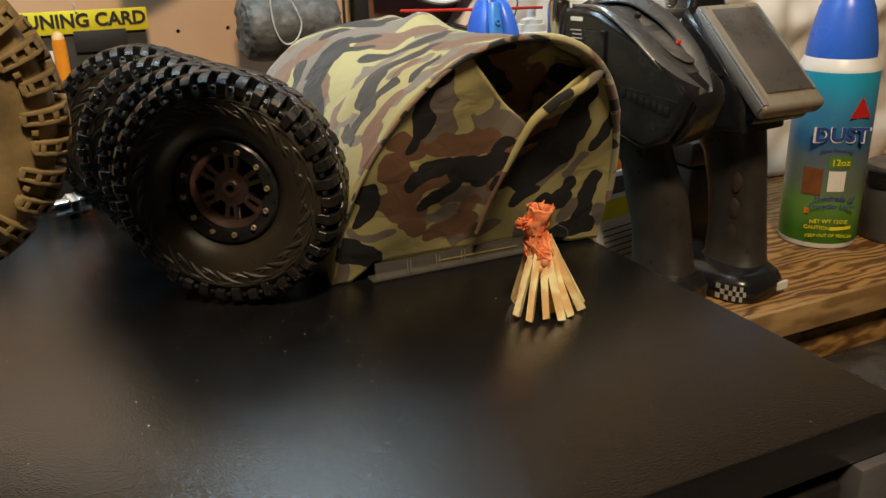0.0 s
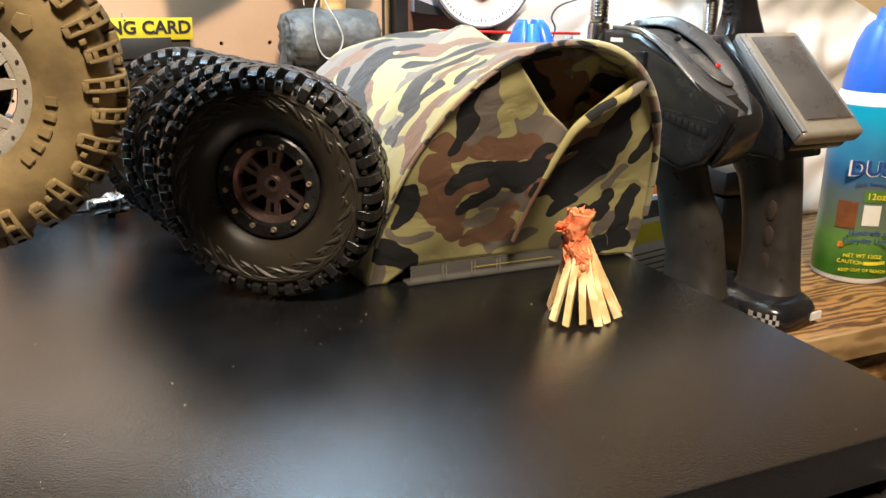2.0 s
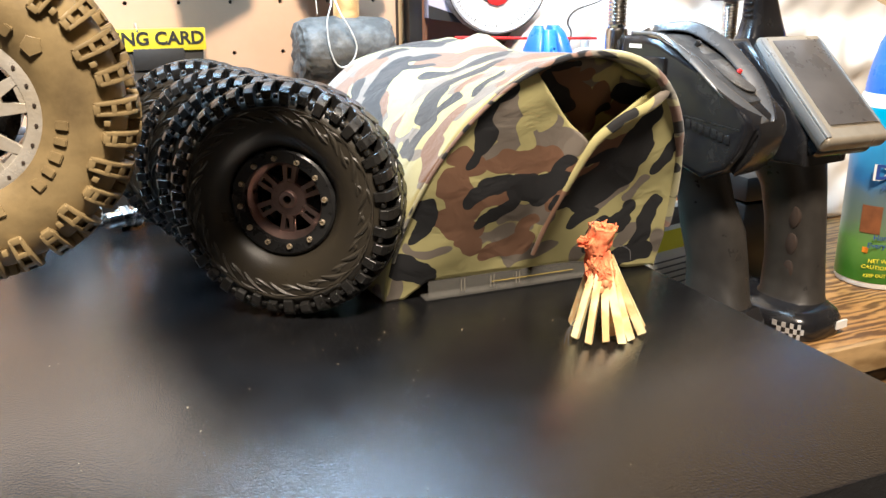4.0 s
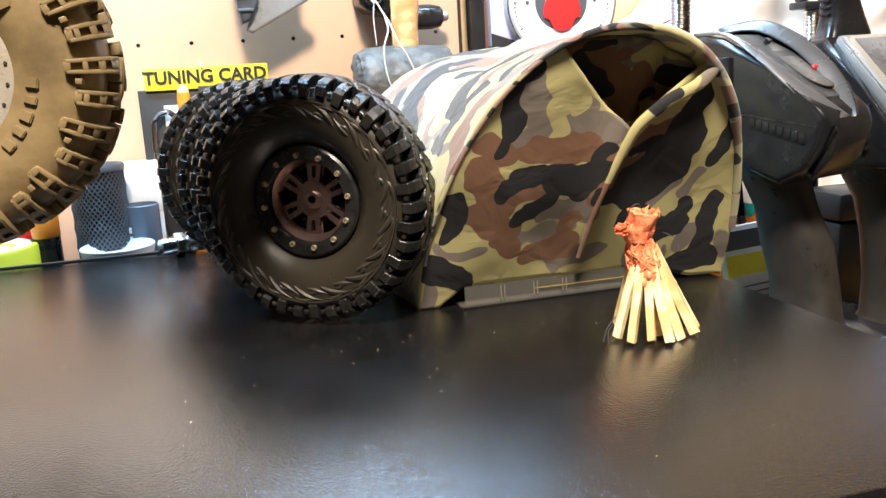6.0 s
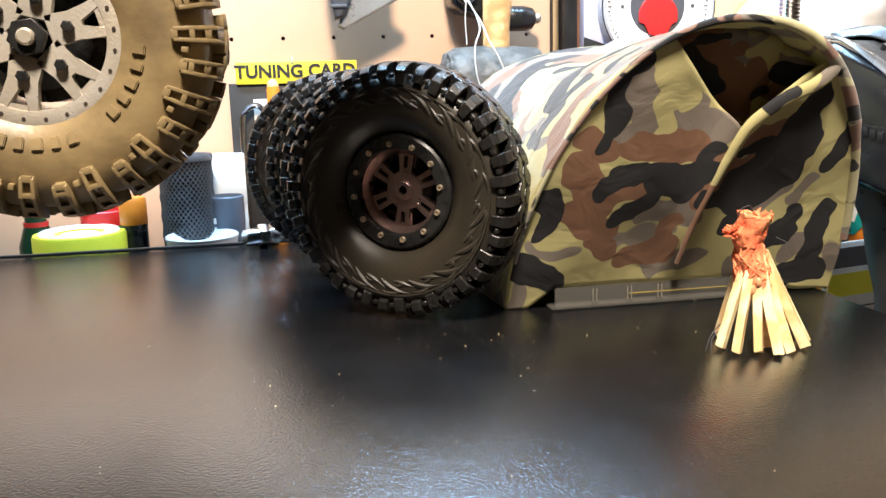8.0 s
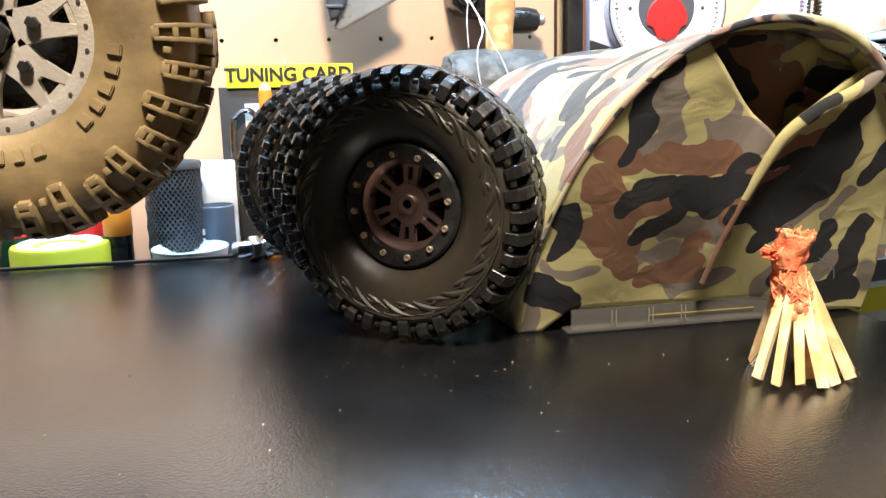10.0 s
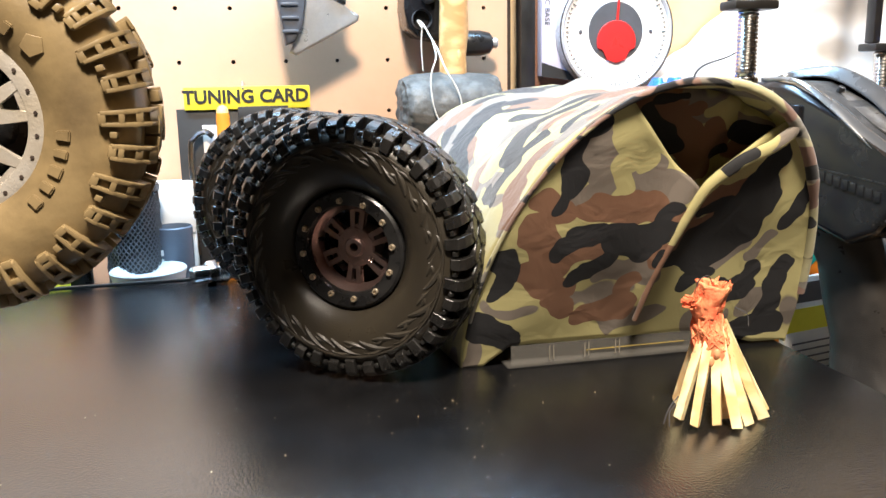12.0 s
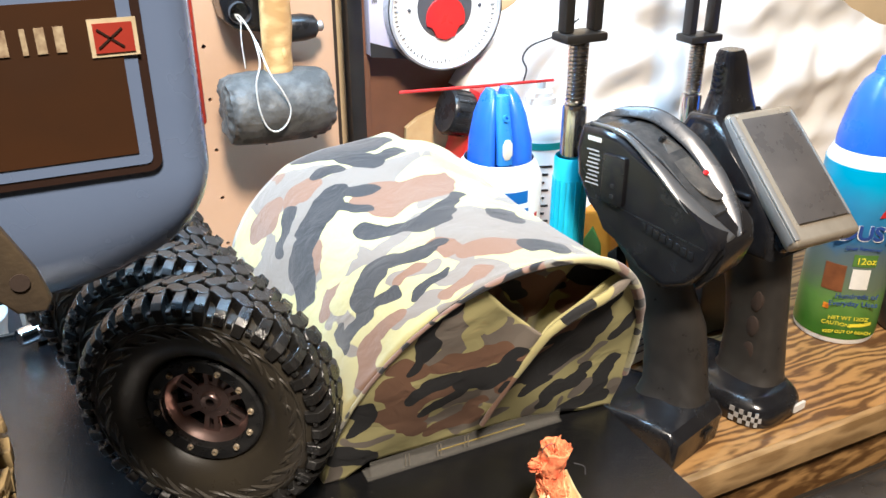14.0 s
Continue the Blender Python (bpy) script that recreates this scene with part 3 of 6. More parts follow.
# ---- structure ----
HX, HY, HZ, HS = 0.175, 0.806, 0.152, 0.042
bm = bmesh.new()
for i in range(-13, 3):
    for j in range(-6, 10):
        cx, cz, h, r = HX + i * HS, HZ + j * HS, HS / 2, 0.0018
        out = [(h, 0), (h, h), (0, h), (-h, h), (-h, 0), (-h, -h), (0, -h), (h, -h)]
        a = [bm.verts.new((cx + x, HY, cz + z)) for x, z in out]
        b = [bm.verts.new((cx + r * math.cos(k * math.pi / 4), HY, cz + r * math.sin(k * math.pi / 4))) for k in range(8)]
        c = [bm.verts.new((v.co.x, HY + 0.005, v.co.z)) for v in b]
        for k in range(8):
            q = (k + 1) % 8
            bm.faces.new((a[k], a[q], b[q], b[k]))
            bm.faces.new((b[k], b[q], c[q], c[k]))
bmesh.ops.remove_doubles(bm, verts=bm.verts[:], dist=1e-5)
tagged(part("pegboard_wall", bm, PEG, smooth=False), "glossy tan pegboard with rows of round holes", "pegboard", kind="structure")
# Added dark sheet; its colour supplies the shade seen through the holes.
tagged(part("hole_shade_sheet", boxed(-0.40, 0.285, HY + 0.006, HY + 0.012, -0.20, 0.54), HOLE_SHADE, smooth=False), kind="structure", label="added dark sheet giving the pegboard holes their shade", category="wall")
tagged(part("wall_north", boxed(-2.2, 2.4, 0.83, 0.93, -0.9, 1.5), TAN_WALL, smooth=False), kind="structure", label="plain tan painted wall", category="wall")
tagged(part("wall_west", boxed(-2.3, -2.2, -2.6, 0.93, -0.9, 1.5), ROOM_WALL, smooth=False), kind="structure", label="plain beige room wall", category="wall")
tagged(part("wall_east", boxed(2.4, 2.5, -2.6, 0.93, -0.9, 1.5), ROOM_WALL, smooth=False), kind="structure", label="plain beige room wall", category="wall")
tagged(part("wall_south", boxed(-2.2, 2.4, -2.7, -2.6, -0.9, 1.5), ROOM_WALL, smooth=False), kind="structure", label="plain beige room wall", category="wall")
tagged(part("ceiling", boxed(-2.3, 2.5, -2.7, 0.93, 1.5, 1.6), ROOM_WALL, smooth=False), kind="structure", label="plain pale ceiling", category="ceiling")
tagged(part("floor", boxed(-2.3, 2.5, -2.7, 0.93, -1.0, -0.9), ROOM_FLOOR, smooth=False), kind="structure", label="dull brown floor", category="floor")
tagged(part("black_trim", boxed(0.288, 0.301, 0.792, 0.806, -0.09, 0.60, 0.001), BLACK_PAINT), "black painted upright trim beside the pegboard", "trim", kind="structure")
tagged(part("brown_trim", boxed(0.3015, 0.3075, 0.796, 0.806, -0.09, 0.60, 0.001), BROWN_PANEL), "narrow brown upright trim", "trim", kind="structure")
tagged(part("brown_panel", boxed(0.308, 0.40, 0.806, 0.814, -0.09, 0.60), BROWN_PANEL), "dark brown panel behind the packages", "panel", kind="structure")

# ---- black tool cabinet ----
cab = thing("tool_cabinet", pose(0, 0, 0), "black tool cabinet with a satin laminate top and drawers", "cabinet")
CX0, CX1, CY0, CY1 = -0.62, 0.317, 0.235, 0.690
part("top", boxed(CX0, CX1, CY0, CY1, -0.020, 0.0, 0.0012), BLACK_TOP, cab, "satin black laminate top with dust and faint scratches")
part("rear_lip", boxed(CX0, CX1 - 0.03, CY1 - 0.004, CY1 - 0.0005, 0.0003, 0.0026, 0.0006), BLACK_PAINT, cab)
part("body", boxed(CX0 + 0.006, CX1 - 0.006, CY0 + 0.010, CY1 - 0.005, -0.62, -0.0205, 0.002), BLACK_PAINT, cab)
for k, (z0, z1) in enumerate(((-0.115, -0.030), (-0.225, -0.120), (-0.36, -0.23), (-0.60, -0.365))):
    d = part("drawer", boxed(CX0 + 0.012, CX1 - 0.030, CY0 + 0.002, CY0 + 0.0095, z0, z1, 0.002), BLACK_PAINT, cab)
    part("pull", boxed(-0.25, -0.05, CY0 - 0.010, CY0 + 0.0015, z1 - 0.022, z1 - 0.010, 0.002), GREY_PLASTIC, d)
part("corner_bracket", boxed(CX1 - 0.028, CX1 + 0.004, CY0 - 0.004, CY0 + 0.0095, -0.075, -0.021, 0.002), GREY_PLASTIC, cab, "grey moulded corner bracket")
part("latch_pin", lathed([(0, -0.004), (0.004, -0.004), (0.005, -0.001), (0.005, 0.002), (0, 0.002)], 16, m=pose(CX1 - 0.012, CY0 - 0.006, -0.060, 90)), CHROME, cab)

# ---- wooden bench ----
bench = thing("workbench", pose(0, 0, 0), "plywood workbench with strong orange-brown grain and a pale front edge", "workbench")
BZ = -0.09
part("worktop", boxed(0.322, 1.9, 0.4665, 0.805, BZ - 0.018, BZ, 0.0015), BENCH_WOOD, bench)
part("front_edge", boxed(0.322, 1.9, 0.4600, 0.4662, BZ - 0.022, BZ + 0.001, 0.001), EDGE_WOOD, bench)
part("rear_shelf", boxed(-0.62, 0.3215, 0.694, 0.805, BZ - 0.018, BZ, 0.001), BENCH_WOOD, bench)
part("apron", boxed(0.34, 1.9, 0.472, 0.490, BZ - 0.12, BZ - 0.0185, 0.001), BENCH_WOOD, bench)
for x in (0.36, 1.8):
    part("leg", boxed(x, x + 0.06, 0.50, 0.56, -0.9, BZ - 0.0185, 0.002), BENCH_WOOD, bench)

# ---- black spare wheels ----


def lug(bm, section, a, w, skew=0.0):
    """A rubber block: a closed (radius, y) outline swept over w degrees about the y axis."""
    rings = []
    for k in (0, 1):
        ring = []
        for r, y in section:
            t = radians(a + (k - 0.5) * w * (1 - 0.12 * (r > 0.06)) + skew * y * 1000)
            ring.append(bm.verts.new((r * math.cos(t), y, r * math.sin(t))))
        rings.append(ring)
    n = len(section)
    bm.faces.new(rings[0])
    bm.faces.new(rings[1][::-1])
    for i in range(n):
        j = (i + 1) % n
        bm.faces.new((rings[0][j], rings[0][i], rings[1][i], rings[1][j]))


def spare_wheel(m, label):
    w = thing("spare_wheel", m, label, "wheel", "stacked spare wheels")
    prof = [(0.0270, -0.0120), (0.0278, -0.0150), (0.0296, -0.0178), (0.0324, -0.0206), (0.0358, -0.0228), (0.0396, -0.0241), (0.0440, -0.0245), (0.0490, -0.0243), (0.0524, -0.0230), (0.0546, -0.0205), (0.0558, -0.015), (0.0562, -0.0081)]
    prof = prof + [(r, -0.0162 - y) for r, y in prof[::-1] if r != 0.0562]
    part("tyre", lathed(prof, 96, axis="y"), CARCASS, w, "smooth black rubber sidewall")
    bm = bmesh.new()
    N = 38
    curl = [(-0.50, -0.30), (-0.22, -0.50), (0.12, -0.40), (0.30, -0.16), (0.50, -0.10), (0.50, 0.30), (0.22, 0.50), (-0.12, 0.40), (-0.30, 0.16), (-0.50, 0.10)]
    for k in range(N):
        a = 360 * k / N
        long = 0.0502 if k % 2 else 0.0524
        front = [(long, -0.0232), (long + 0.0012, -0.0256), (0.0576, -0.0252), (0.0599, -0.0226), (0.0612, -0.0184), (0.0615, -0.0150), (0.0550, -0.0150)]
        lug(bm, front, a, 5.1, 0.10)
        lug(bm, [(r, -0.0162 - y) for r, y in front], a + 4.2, 5.1, 0.10)
        lug(bm, [(0.0538, -0.0232), (0.0542, -0.0248), (0.0560, -0.0246), (0.0566, -0.0225)], a + 180 / N, 2.4, 0.1)
        for row, ym in ((0, -0.0122), (1, -0.0042)):
            ring = []
            for r in (0.0550, 0.0612, 0.0619):
                g = 1.0 if r < 0.0615 else 0.88
                ring.append([bm.verts.new((r * math.cos(b), ym + cy * 0.0090 * g, r * math.sin(b))) for cx, cy in curl
                             for b in (radians(a + row * 5.0 + 2.0 + (cx * g * (1 if row == 0 else -1) + 0.22 * cy) * 9.9),)])
            n = len(curl)
            for p, q in zip(ring, ring[1:]):
                for i in range(n):
                    bm.faces.new((p[i], p[(i + 1) % n], q[(i + 1) % n], q[i]))
            bm.faces.new(ring[-1])
    bmesh.ops.recalc_face_normals(bm, faces=bm.faces)
    bmesh.ops.bevel(bm, geom=bm.edges[:], offset=0.00028, segments=1, affect="EDGES", clamp_overlap=True)
    part("tread", bm, RUBBER, w, "chunky interlocking black tread blocks", smooth=False)
    bm = bmesh.new()
    def sweep(t0, t1, r0, r1, bow, thick):
        pts = []
        for i in range(12):
            f = i / 11
            r = min(0.0489, r0 + (r1 - r0) * f + bow * math.sin(math.pi * f))
            t = t0 + (t1 - t0) * f
            pts.append((r * math.cos(t), -0.0244, r * math.sin(t)))
        tube(bm, pts, [thick * (0.25 + 0.75 * math.sin(math.pi * min(1, (i + 0.6) / 10))) for i in range(12)], 6)
    for k in range(18):
        a = 2 * math.pi * k / 18
        sweep(a, a + 0.33, 0.0424, 0.0489, 0.0010, 0.0013)
        sweep(a + 0.16, a + 0.40, 0.0426, 0.0462, -0.0006, 0.0011)
        sweep(a + 0.24, a + 0.02, 0.0474, 0.0482, 0.0012, 0.0011)
        sweep(a + 0.30, a + 0.16, 0.0428, 0.0440, 0.0016, 0.0010)
    lathe(bm, [(0.0494, -0.0225), (0.0494, -0.0250), (0.0501, -0.0250), (0.0501, -0.0225)], 96, axis="y", close=True)
    part("sidewall_relief", bm, RELIEF_RUBBER, w, "raised curling relief round the sidewall", smooth=True, kind="stuff")
    ring = lathed([(0.0207, -0.0165), (0.0207, -0.0195), (0.0213, -0.0207), (0.0270, -0.0211), (0.0282, -0.0200), (0.0283, -0.0165)], 72, axis="y", close=True)
    part("beadlock_ring", ring, BLACK_METAL, w, "black anodised beadlock ring")
    for k in range(12):
        a = radians(30 * k + 6.6)
        b = lathed([(0, 0.0006), (0.0007, 0.0006), (0.0008, 0.0015), (0.0013, 0.0015), (0.0015, 0.0010), (0.0016, -0.001)], 10, m=Matrix.Translation((0.0232 * math.cos(a), -0.0208, 0.0232 * math.sin(a))) @ pose(0, 0, 0, 90))
        part("bolt", b, BRASS, w, "small brass-coloured cap screw")
    part("barrel", lathed([(0.0208, -0.0165), (0.0202, -0.010), (0.0200, -0.0040), (0.0240, -0.0030), (0.0240, -0.0020), (0.0194, -0.0020)], 64, axis="y"), BLACK_METAL, w, "dark inside of the rim")
    bm = lathed([(0.0180, -0.0122), (0.0196, -0.0150), (0.0208, -0.0170), (0.0213, -0.0182), (0.0206, -0.0160), (0.0198, -0.0100), (0.0180, -0.0092)], 72, axis="y", close=True)
    for k in range(6):
        mm = pose(0, 0, 0, 0, -(60 * k + 24), 0)
        for s in (-1, 1):
            prism(bm, [(0.0070, 0.0004 * s), (0.0110, 0.0010 * s), (0.0172, 0.0013 * s), (0.0190, 0.0013 * s), (0.0190, 0.0046 * s), (0.0172, 0.0036 * s), (0.0110, 0.0029 * s), (0.0070, 0.0034 * s)], 0.0088, 0.0122, mm @ pose(0, 0, 0, 90), 0.0004)
        prism(bm, [(0.0064, -0.0030), (0.0108, -0.0016), (0.0108, 0.0016), (0.0064, 0.0030)], 0.0088, 0.0119, mm @ pose(0, 0, 0, 90))
        prism(bm, [(0.0168, -0.0018), (0.0190, -0.0018), (0.0190, 0.0018), (0.0168, 0.0018)], 0.0088, 0.0120, mm @ pose(0, 0, 0, 90))
    part("rim", bm, BRONZE, w, "bronze anodised split-spoke rim")
    hub = lathed([(0.0022, -0.004), (0.0022, -0.0140), (0.0042, -0.0144), (0.0048, -0.0138), (0.0050, -0.0124), (0.0090, -0.0124), (0.0097, -0.0116), (0.0098, -0.006), (0.0098, 0.0)], 32, axis="y")
    for k in range(5):
        a = radians(72 * k + 10)
        lathe(hub, [(0, 0.0002), (0.0008, 0.0002), (0.0009, -0.0008)], 8, m=Matrix.Translation((0.0074 * math.cos(a), -0.0124, 0.0074 * math.sin(a))) @ pose(0, 0, 0, 90))
    part("hub", hub, BRONZE, w, "dark bronze hub with a bored centre")
    part("brake_disc", lathed([(0, 0.003), (0.0178, 0.003), (0.0178, 0.005), (0, 0.005)], 40, axis="y"), BLACK_METAL, w)
    for o in w.children:
        if o.name.split(".")[0] in ("beadlock_ring", "bolt", "rim", "hub", "barrel"):
            o.data.transform(Matrix.Translation((0, 0.0020, 0)))
    return w


TYRE_R = 0.0608  # all four sit on the top
SHRINK = Matrix.Scale(0.978, 4)
w1 = spare_wheel(pose(0.1075, 0.4802, TYRE_R, 0, 0, -33.6) @ SHRINK, "black off-road model tyre on a bronze rim, foremost of four")
w2 = copy_thing(w1, pose(0.1025, 0.5215, TYRE_R, 0, 17, -33) @ SHRINK)
w3 = copy_thing(w1, pose(0.0940, 0.5680, TYRE_R, 0, 31, -32) @ SHRINK)
w4 = copy_thing(w1, pose(0.0815, 0.6335, TYRE_R, 0, 40, -18) @ SHRINK)
tagged(w2, "black off-road model tyre leaning on the foremost one")
tagged(w3, "black off-road model tyre between two others")
tagged(w4, "black off-road model tyre, hindmost of four")

# ---- camouflage tent ----
tent = thing("model_tent", pose(0, 0, 0), "small camouflage cloth tent with a folded-open front on a clear base", "tent")
TC, TL, TR, TH, PL, PR = 0.236, 0.086, 0.084, 0.1345, 2.05, 2.25


def arch_top(x):
    d, p = (abs(x - TC) / TL, PL) if x < TC else (abs(x - TC) / TR, PR)
    return TH * max(0.0, 1 - d ** p) ** (1 / p)


def arch_point(c, s, back=0.0):
    """Across and up on the hoop, for the cosine and sine of the way round it; the cloth is fuller towards the back."""
    w, p = (TL + 0.019 * back, PL + 0.6 * back) if c < 0 else (TR, PR)
    return TC + w * math.copysign(abs(c) ** (2 / p), c), TH * abs(s) ** (2 / p)


def front_y(z, x=TC):
    return 0.462 - 0.005 * max(0, (x - 0.25) / 0.07) + 0.10 * max(0, 0.168 - x) - 0.060 * max(0, z / 0.137) ** 1.15


def shell(u, v):
    t = math.pi * u
    c, s = -math.cos(t), math.sin(t)
    x, z = arch_point(c, s, v)
    z *= 1 - (0.002 * v + 0.007 * math.sin(math.pi * v) + 0.008 * max(0, (v - 0.8) / 0.2) ** 2) / TH
    y = front_y(z, x) * (1 - v) + (0.616 - 0.010 * (1 - s)) * v
    x += 0.004 * v
    p = Vector((x, y, z))
    k = min(1, z / 0.03)
    w = noise.noise(Vector((x * 22, y * 16, z * 22))) * 0.0034 * k + noise.noise(Vector((x * 60, y * 45, z * 60 + 9))) * 0.0009 * k
    knot = math.exp(-((x - 0.246) ** 2 + (y - 0.552) ** 2) / 0.00016) * 0.008
    knot -= 0.0032 * math.exp(-((y - 0.545 + 0.35 * (x - 0.246)) / 0.0065) ** 2) * min(1, max(0, (x - 0.240) / 0.02))
    knot += 0.0026 * math.exp(-((x - 0.236 - 0.25 * (y - 0.56)) / 0.007) ** 2) * min(1, max(0, (y - 0.55) / 0.02))
    knot -= 0.0022 * math.exp(-((x - 0.205 - 0.5 * (y - 0.50)) / 0.010) ** 2) * min(1, max(0, (y - 0.47) / 0.03))
    out = Vector((x - TC, 0, z - 0.03)).normalized()
    return p + out * (w + knot) * (0 if v < 0.02 else 1)


arc = [0.0]
for k in range(96):
    a, b = shell(k / 96, 0.0), shell((k + 1) / 96, 0.0)
    arc.append(arc[-1] + math.hypot(b.x - a.x, b.z - a.z))
thicken(part("roof_cloth", grid_mesh(shell, 96, 48, uv=lambda u, v: (arc[round(u * 96)], 0.2 * v)), CAMO_ROOF, tent, "camouflage cotton stretched over a hoop"), 0.0012)
V0, V1, V2 = (0.2087, 0.1262), (0.2470, 0.0868), (0.2840, 0.1180)


def front_cut(x):
    top = arch_top(x)
    if V0[0] < x < V1[0]:
        t = (x - V0[0]) / (V1[0] - V0[0])
        top = min(top, V0[1] + (V1[1] - V0[1]) * t - 0.0015 * math.sin(math.pi * t))
    elif V1[0] <= x < V2[0]:
        t = (x - V1[0]) / (V2[0] - V1[0])
        top = min(top, V1[1] + (V2[1] - V1[1]) * t ** 0.8)
    return top


def front_sheet(u, v):
    x = TC - TL + (TL + TR) * (0.5 - 0.5 * math.cos(math.pi * u))
    top = front_cut(x)
    low = 0.0005 + 0.0105 * min(1, max(0, (x - 0.160) / 0.012)) * min(1, max(0.1, (0.305 - x) / 0.04))
    z = low + (top - low) * v if top > low else top
    bulge = 0.006 * math.sin(math.pi * min(1, max(0, (x - 0.155) / 0.16))) * math.sin(math.pi * min(1, z / 0.12))
    fold = 0.004 * math.exp(-((x - (0.229 + 0.2 * (z - 0.02))) / 0.006) ** 2) * min(1, z / 0.03)
    w = noise.noise(Vector((x * 30, 4.0, z * 26))) * 0.003
    y = front_y(z, x) - bulge - fold + w * min(1, z / 0.02) * min(1, max(0, (arch_top(x) - z) / 0.01))
    return Vector((x, y, z))


thicken(part("front_flap", grid_mesh(front_sheet, 90, 40, uv=lambda u, v: front_sheet(u, v).xz), CAMO_FRONT, tent, "overlapping camouflage front flaps folded open at the top"), 0.0010)


def back_sheet(u, v):
    t = math.pi * u
    p = shell(u, 1.0)
    q = Vector((p.x, p.y, 0.0))
    return q.lerp(p, v) + Vector((0, 0.004 * noise.noise(Vector((p.x * 30, v * 4, 2))), 0))


thicken(part("back_cloth", grid_mesh(back_sheet, 60, 16), CAMO, tent), 0.0010)
rim_pts = []
for k in range(41):
    t = math.pi * (0.06 + 0.88 * k / 40)
    x, z = arch_point(-math.cos(t), math.sin(t))
    rim_pts.append((x, front_y(z, x) - 0.0008, z - 0.001))
part("rolled_hem", tubed(rim_pts, [0.0010 + 0.0034 * max(0, k / 40 - 0.35) ** 0.7 * (1 if k < 34 else 0.6) for k in range(41)], 10), CAMO, tent, "rolled camouflage hem round the opening")


def inner_sheet(u, v):
    x = 0.190 + 0.118 * u
    top = arch_top(x) - 0.004
    z = 0.050 + (top - 0.050) * v
    y = front_y(z, x) + 0.003 + 0.011 * max(0, (z - 0.07) / 0.06) ** 1.5 + 0.006 * noise.noise(Vector((x * 45, z * 30, 5.5)))
    return Vector((x, y + 0.006 * math.exp(-((x - 0.262 - 0.3 * (z - 0.1)) / 0.006) ** 2), z))


thicken(part("inner_flap", grid_mesh(inner_sheet, 50, 24, uv=lambda u, v: inner_sheet(u, v).xz), CAMO_INNER, tent, "folded brown camouflage cloth inside the opening"), 0.0008)
path = [(0.2309, 0.0215), (0.2328, 0.0388), (0.2355, 0.0528), (0.2382, 0.0621), (0.2425, 0.0748), (0.2474, 0.0862), (0.2532, 0.0929), (0.2636, 0.1005), (0.2749, 0.1055), (0.2830, 0.1115), (0.2850, 0.1165)]
line = smooth_line([(x, 0, z) for x, z in path], 4)


def roll(u, v):
    """A flattened roll of cloth along the flap's edge, wider at the top."""
    k = u * (len(line) - 1)
    i = min(int(k), len(line) - 2)
    p = line[i].lerp(line[i + 1], k - i)
    d = (line[i + 1] - line[i]).normalized()
    n_ = Vector((-d.z, 0, d.x))
    w = 0.0011 + 0.0019 * min(1, u / 0.7) * (1 - 0.8 * max(0, (u - 0.85) / 0.15))
    t = 2 * math.pi * v
    bulge = 0.006 * math.sin(math.pi * min(1, max(0, (p.x - 0.155) / 0.16))) * math.sin(math.pi * min(1, p.z / 0.12))
    crease = 1 + 0.12 * noise.noise(Vector((p.x * 120, v * 2, 1.5)))
    return Vector((p.x, front_y(p.z, p.x) - bulge - 0.0046 * (1 - max(0, (u - 0.75) / 0.25) ** 1.5) - 0.0018 * math.sin(t), p.z)) + n_ * w * math.cos(t) * crease


part("folded_edge", grid_mesh(roll, 50, 14, uv=lambda u, v: roll(u, v).xz), CAMO_HEM, tent, "rolled khaki edge of the upper flap")
part("base_sheet", boxed(0.170, 0.286, 0.4545, 0.600, 0.0004, 0.0014, 0.0003), CLEAR, tent, "clear plastic base sheet")
part("base_strip", boxed(0.172, 0.285, 0.4555, 0.4565, 0.0015, 0.0110, 0.0003), CLEAR, tent, "clear plastic strip with printed lines")
for x in (0.191, 0.193, 0.209, 0.211, 0.225, 0.227):
    part("printed_line", boxed(x, x + 0.0005, 0.4551, 0.4554, 0.003, 0.0100), FAINT, tent)
part("gold_line", boxed(0.210, 0.262, 0.4551, 0.4554, 0.0059, 0.0063), GOLD_LINE, tent)

# ---- matchstick campfire ----
fire = thing("model_campfire", pose(0.2355, 0.3815, 0.0), "toy campfire of split sticks bound at the top with red-orange fibre", "ornament")
rng = random.Random(4)
for k, (a, r) in enumerate(((192, 0.0200), (222, 0.0225), (246, 0.0185), (268, 0.0225), (291, 0.0195), (318, 0.0225), (345, 0.0215), (8, 0.0230), (60, 0.021), (120, 0.020), (275, 0.009))):
    foot = Vector((0.92 * r * math.cos(radians(a)), 0.78 * r * math.sin(radians(a)), 0.0))
    head = Vector((-0.003 + 0.0036 * math.cos(radians(a + 12)), 0.0032 * math.sin(radians(a + 12)), 0.0365 + rng.uniform(-0.002, 0.002)))
    d = head - foot
    h = 0.0016 + 0.0005 * rng.random()
    rings = [(t, [(cx * h * (1 + 0.12 * rng.uniform(-1, 1)) + 0.0004 * math.sin(3 * t + k), cy * h * (1 + 0.12 * rng.uniform(-1, 1))) for cx, cy in ((-1, -1), (1, -0.9), (0.95, 1), (-0.9, 1))]) for t in (0.0, 0.3, 0.6, 1.0)]
    stick = bmesh.new()
    vs = [[stick.verts.new((x, y, t * d.length + 0.0008 * rng.uniform(-1, 1))) for x, y in ring] for t, ring in rings]
    for p, q in zip(vs, vs[1:]):
        for i in range(4):
            stick.faces.new((p[i], p[(i + 1) % 4], q[(i + 1) % 4], q[i]))
    stick.faces.new(vs[0][::-1])
    stick.faces.new(vs[-1])
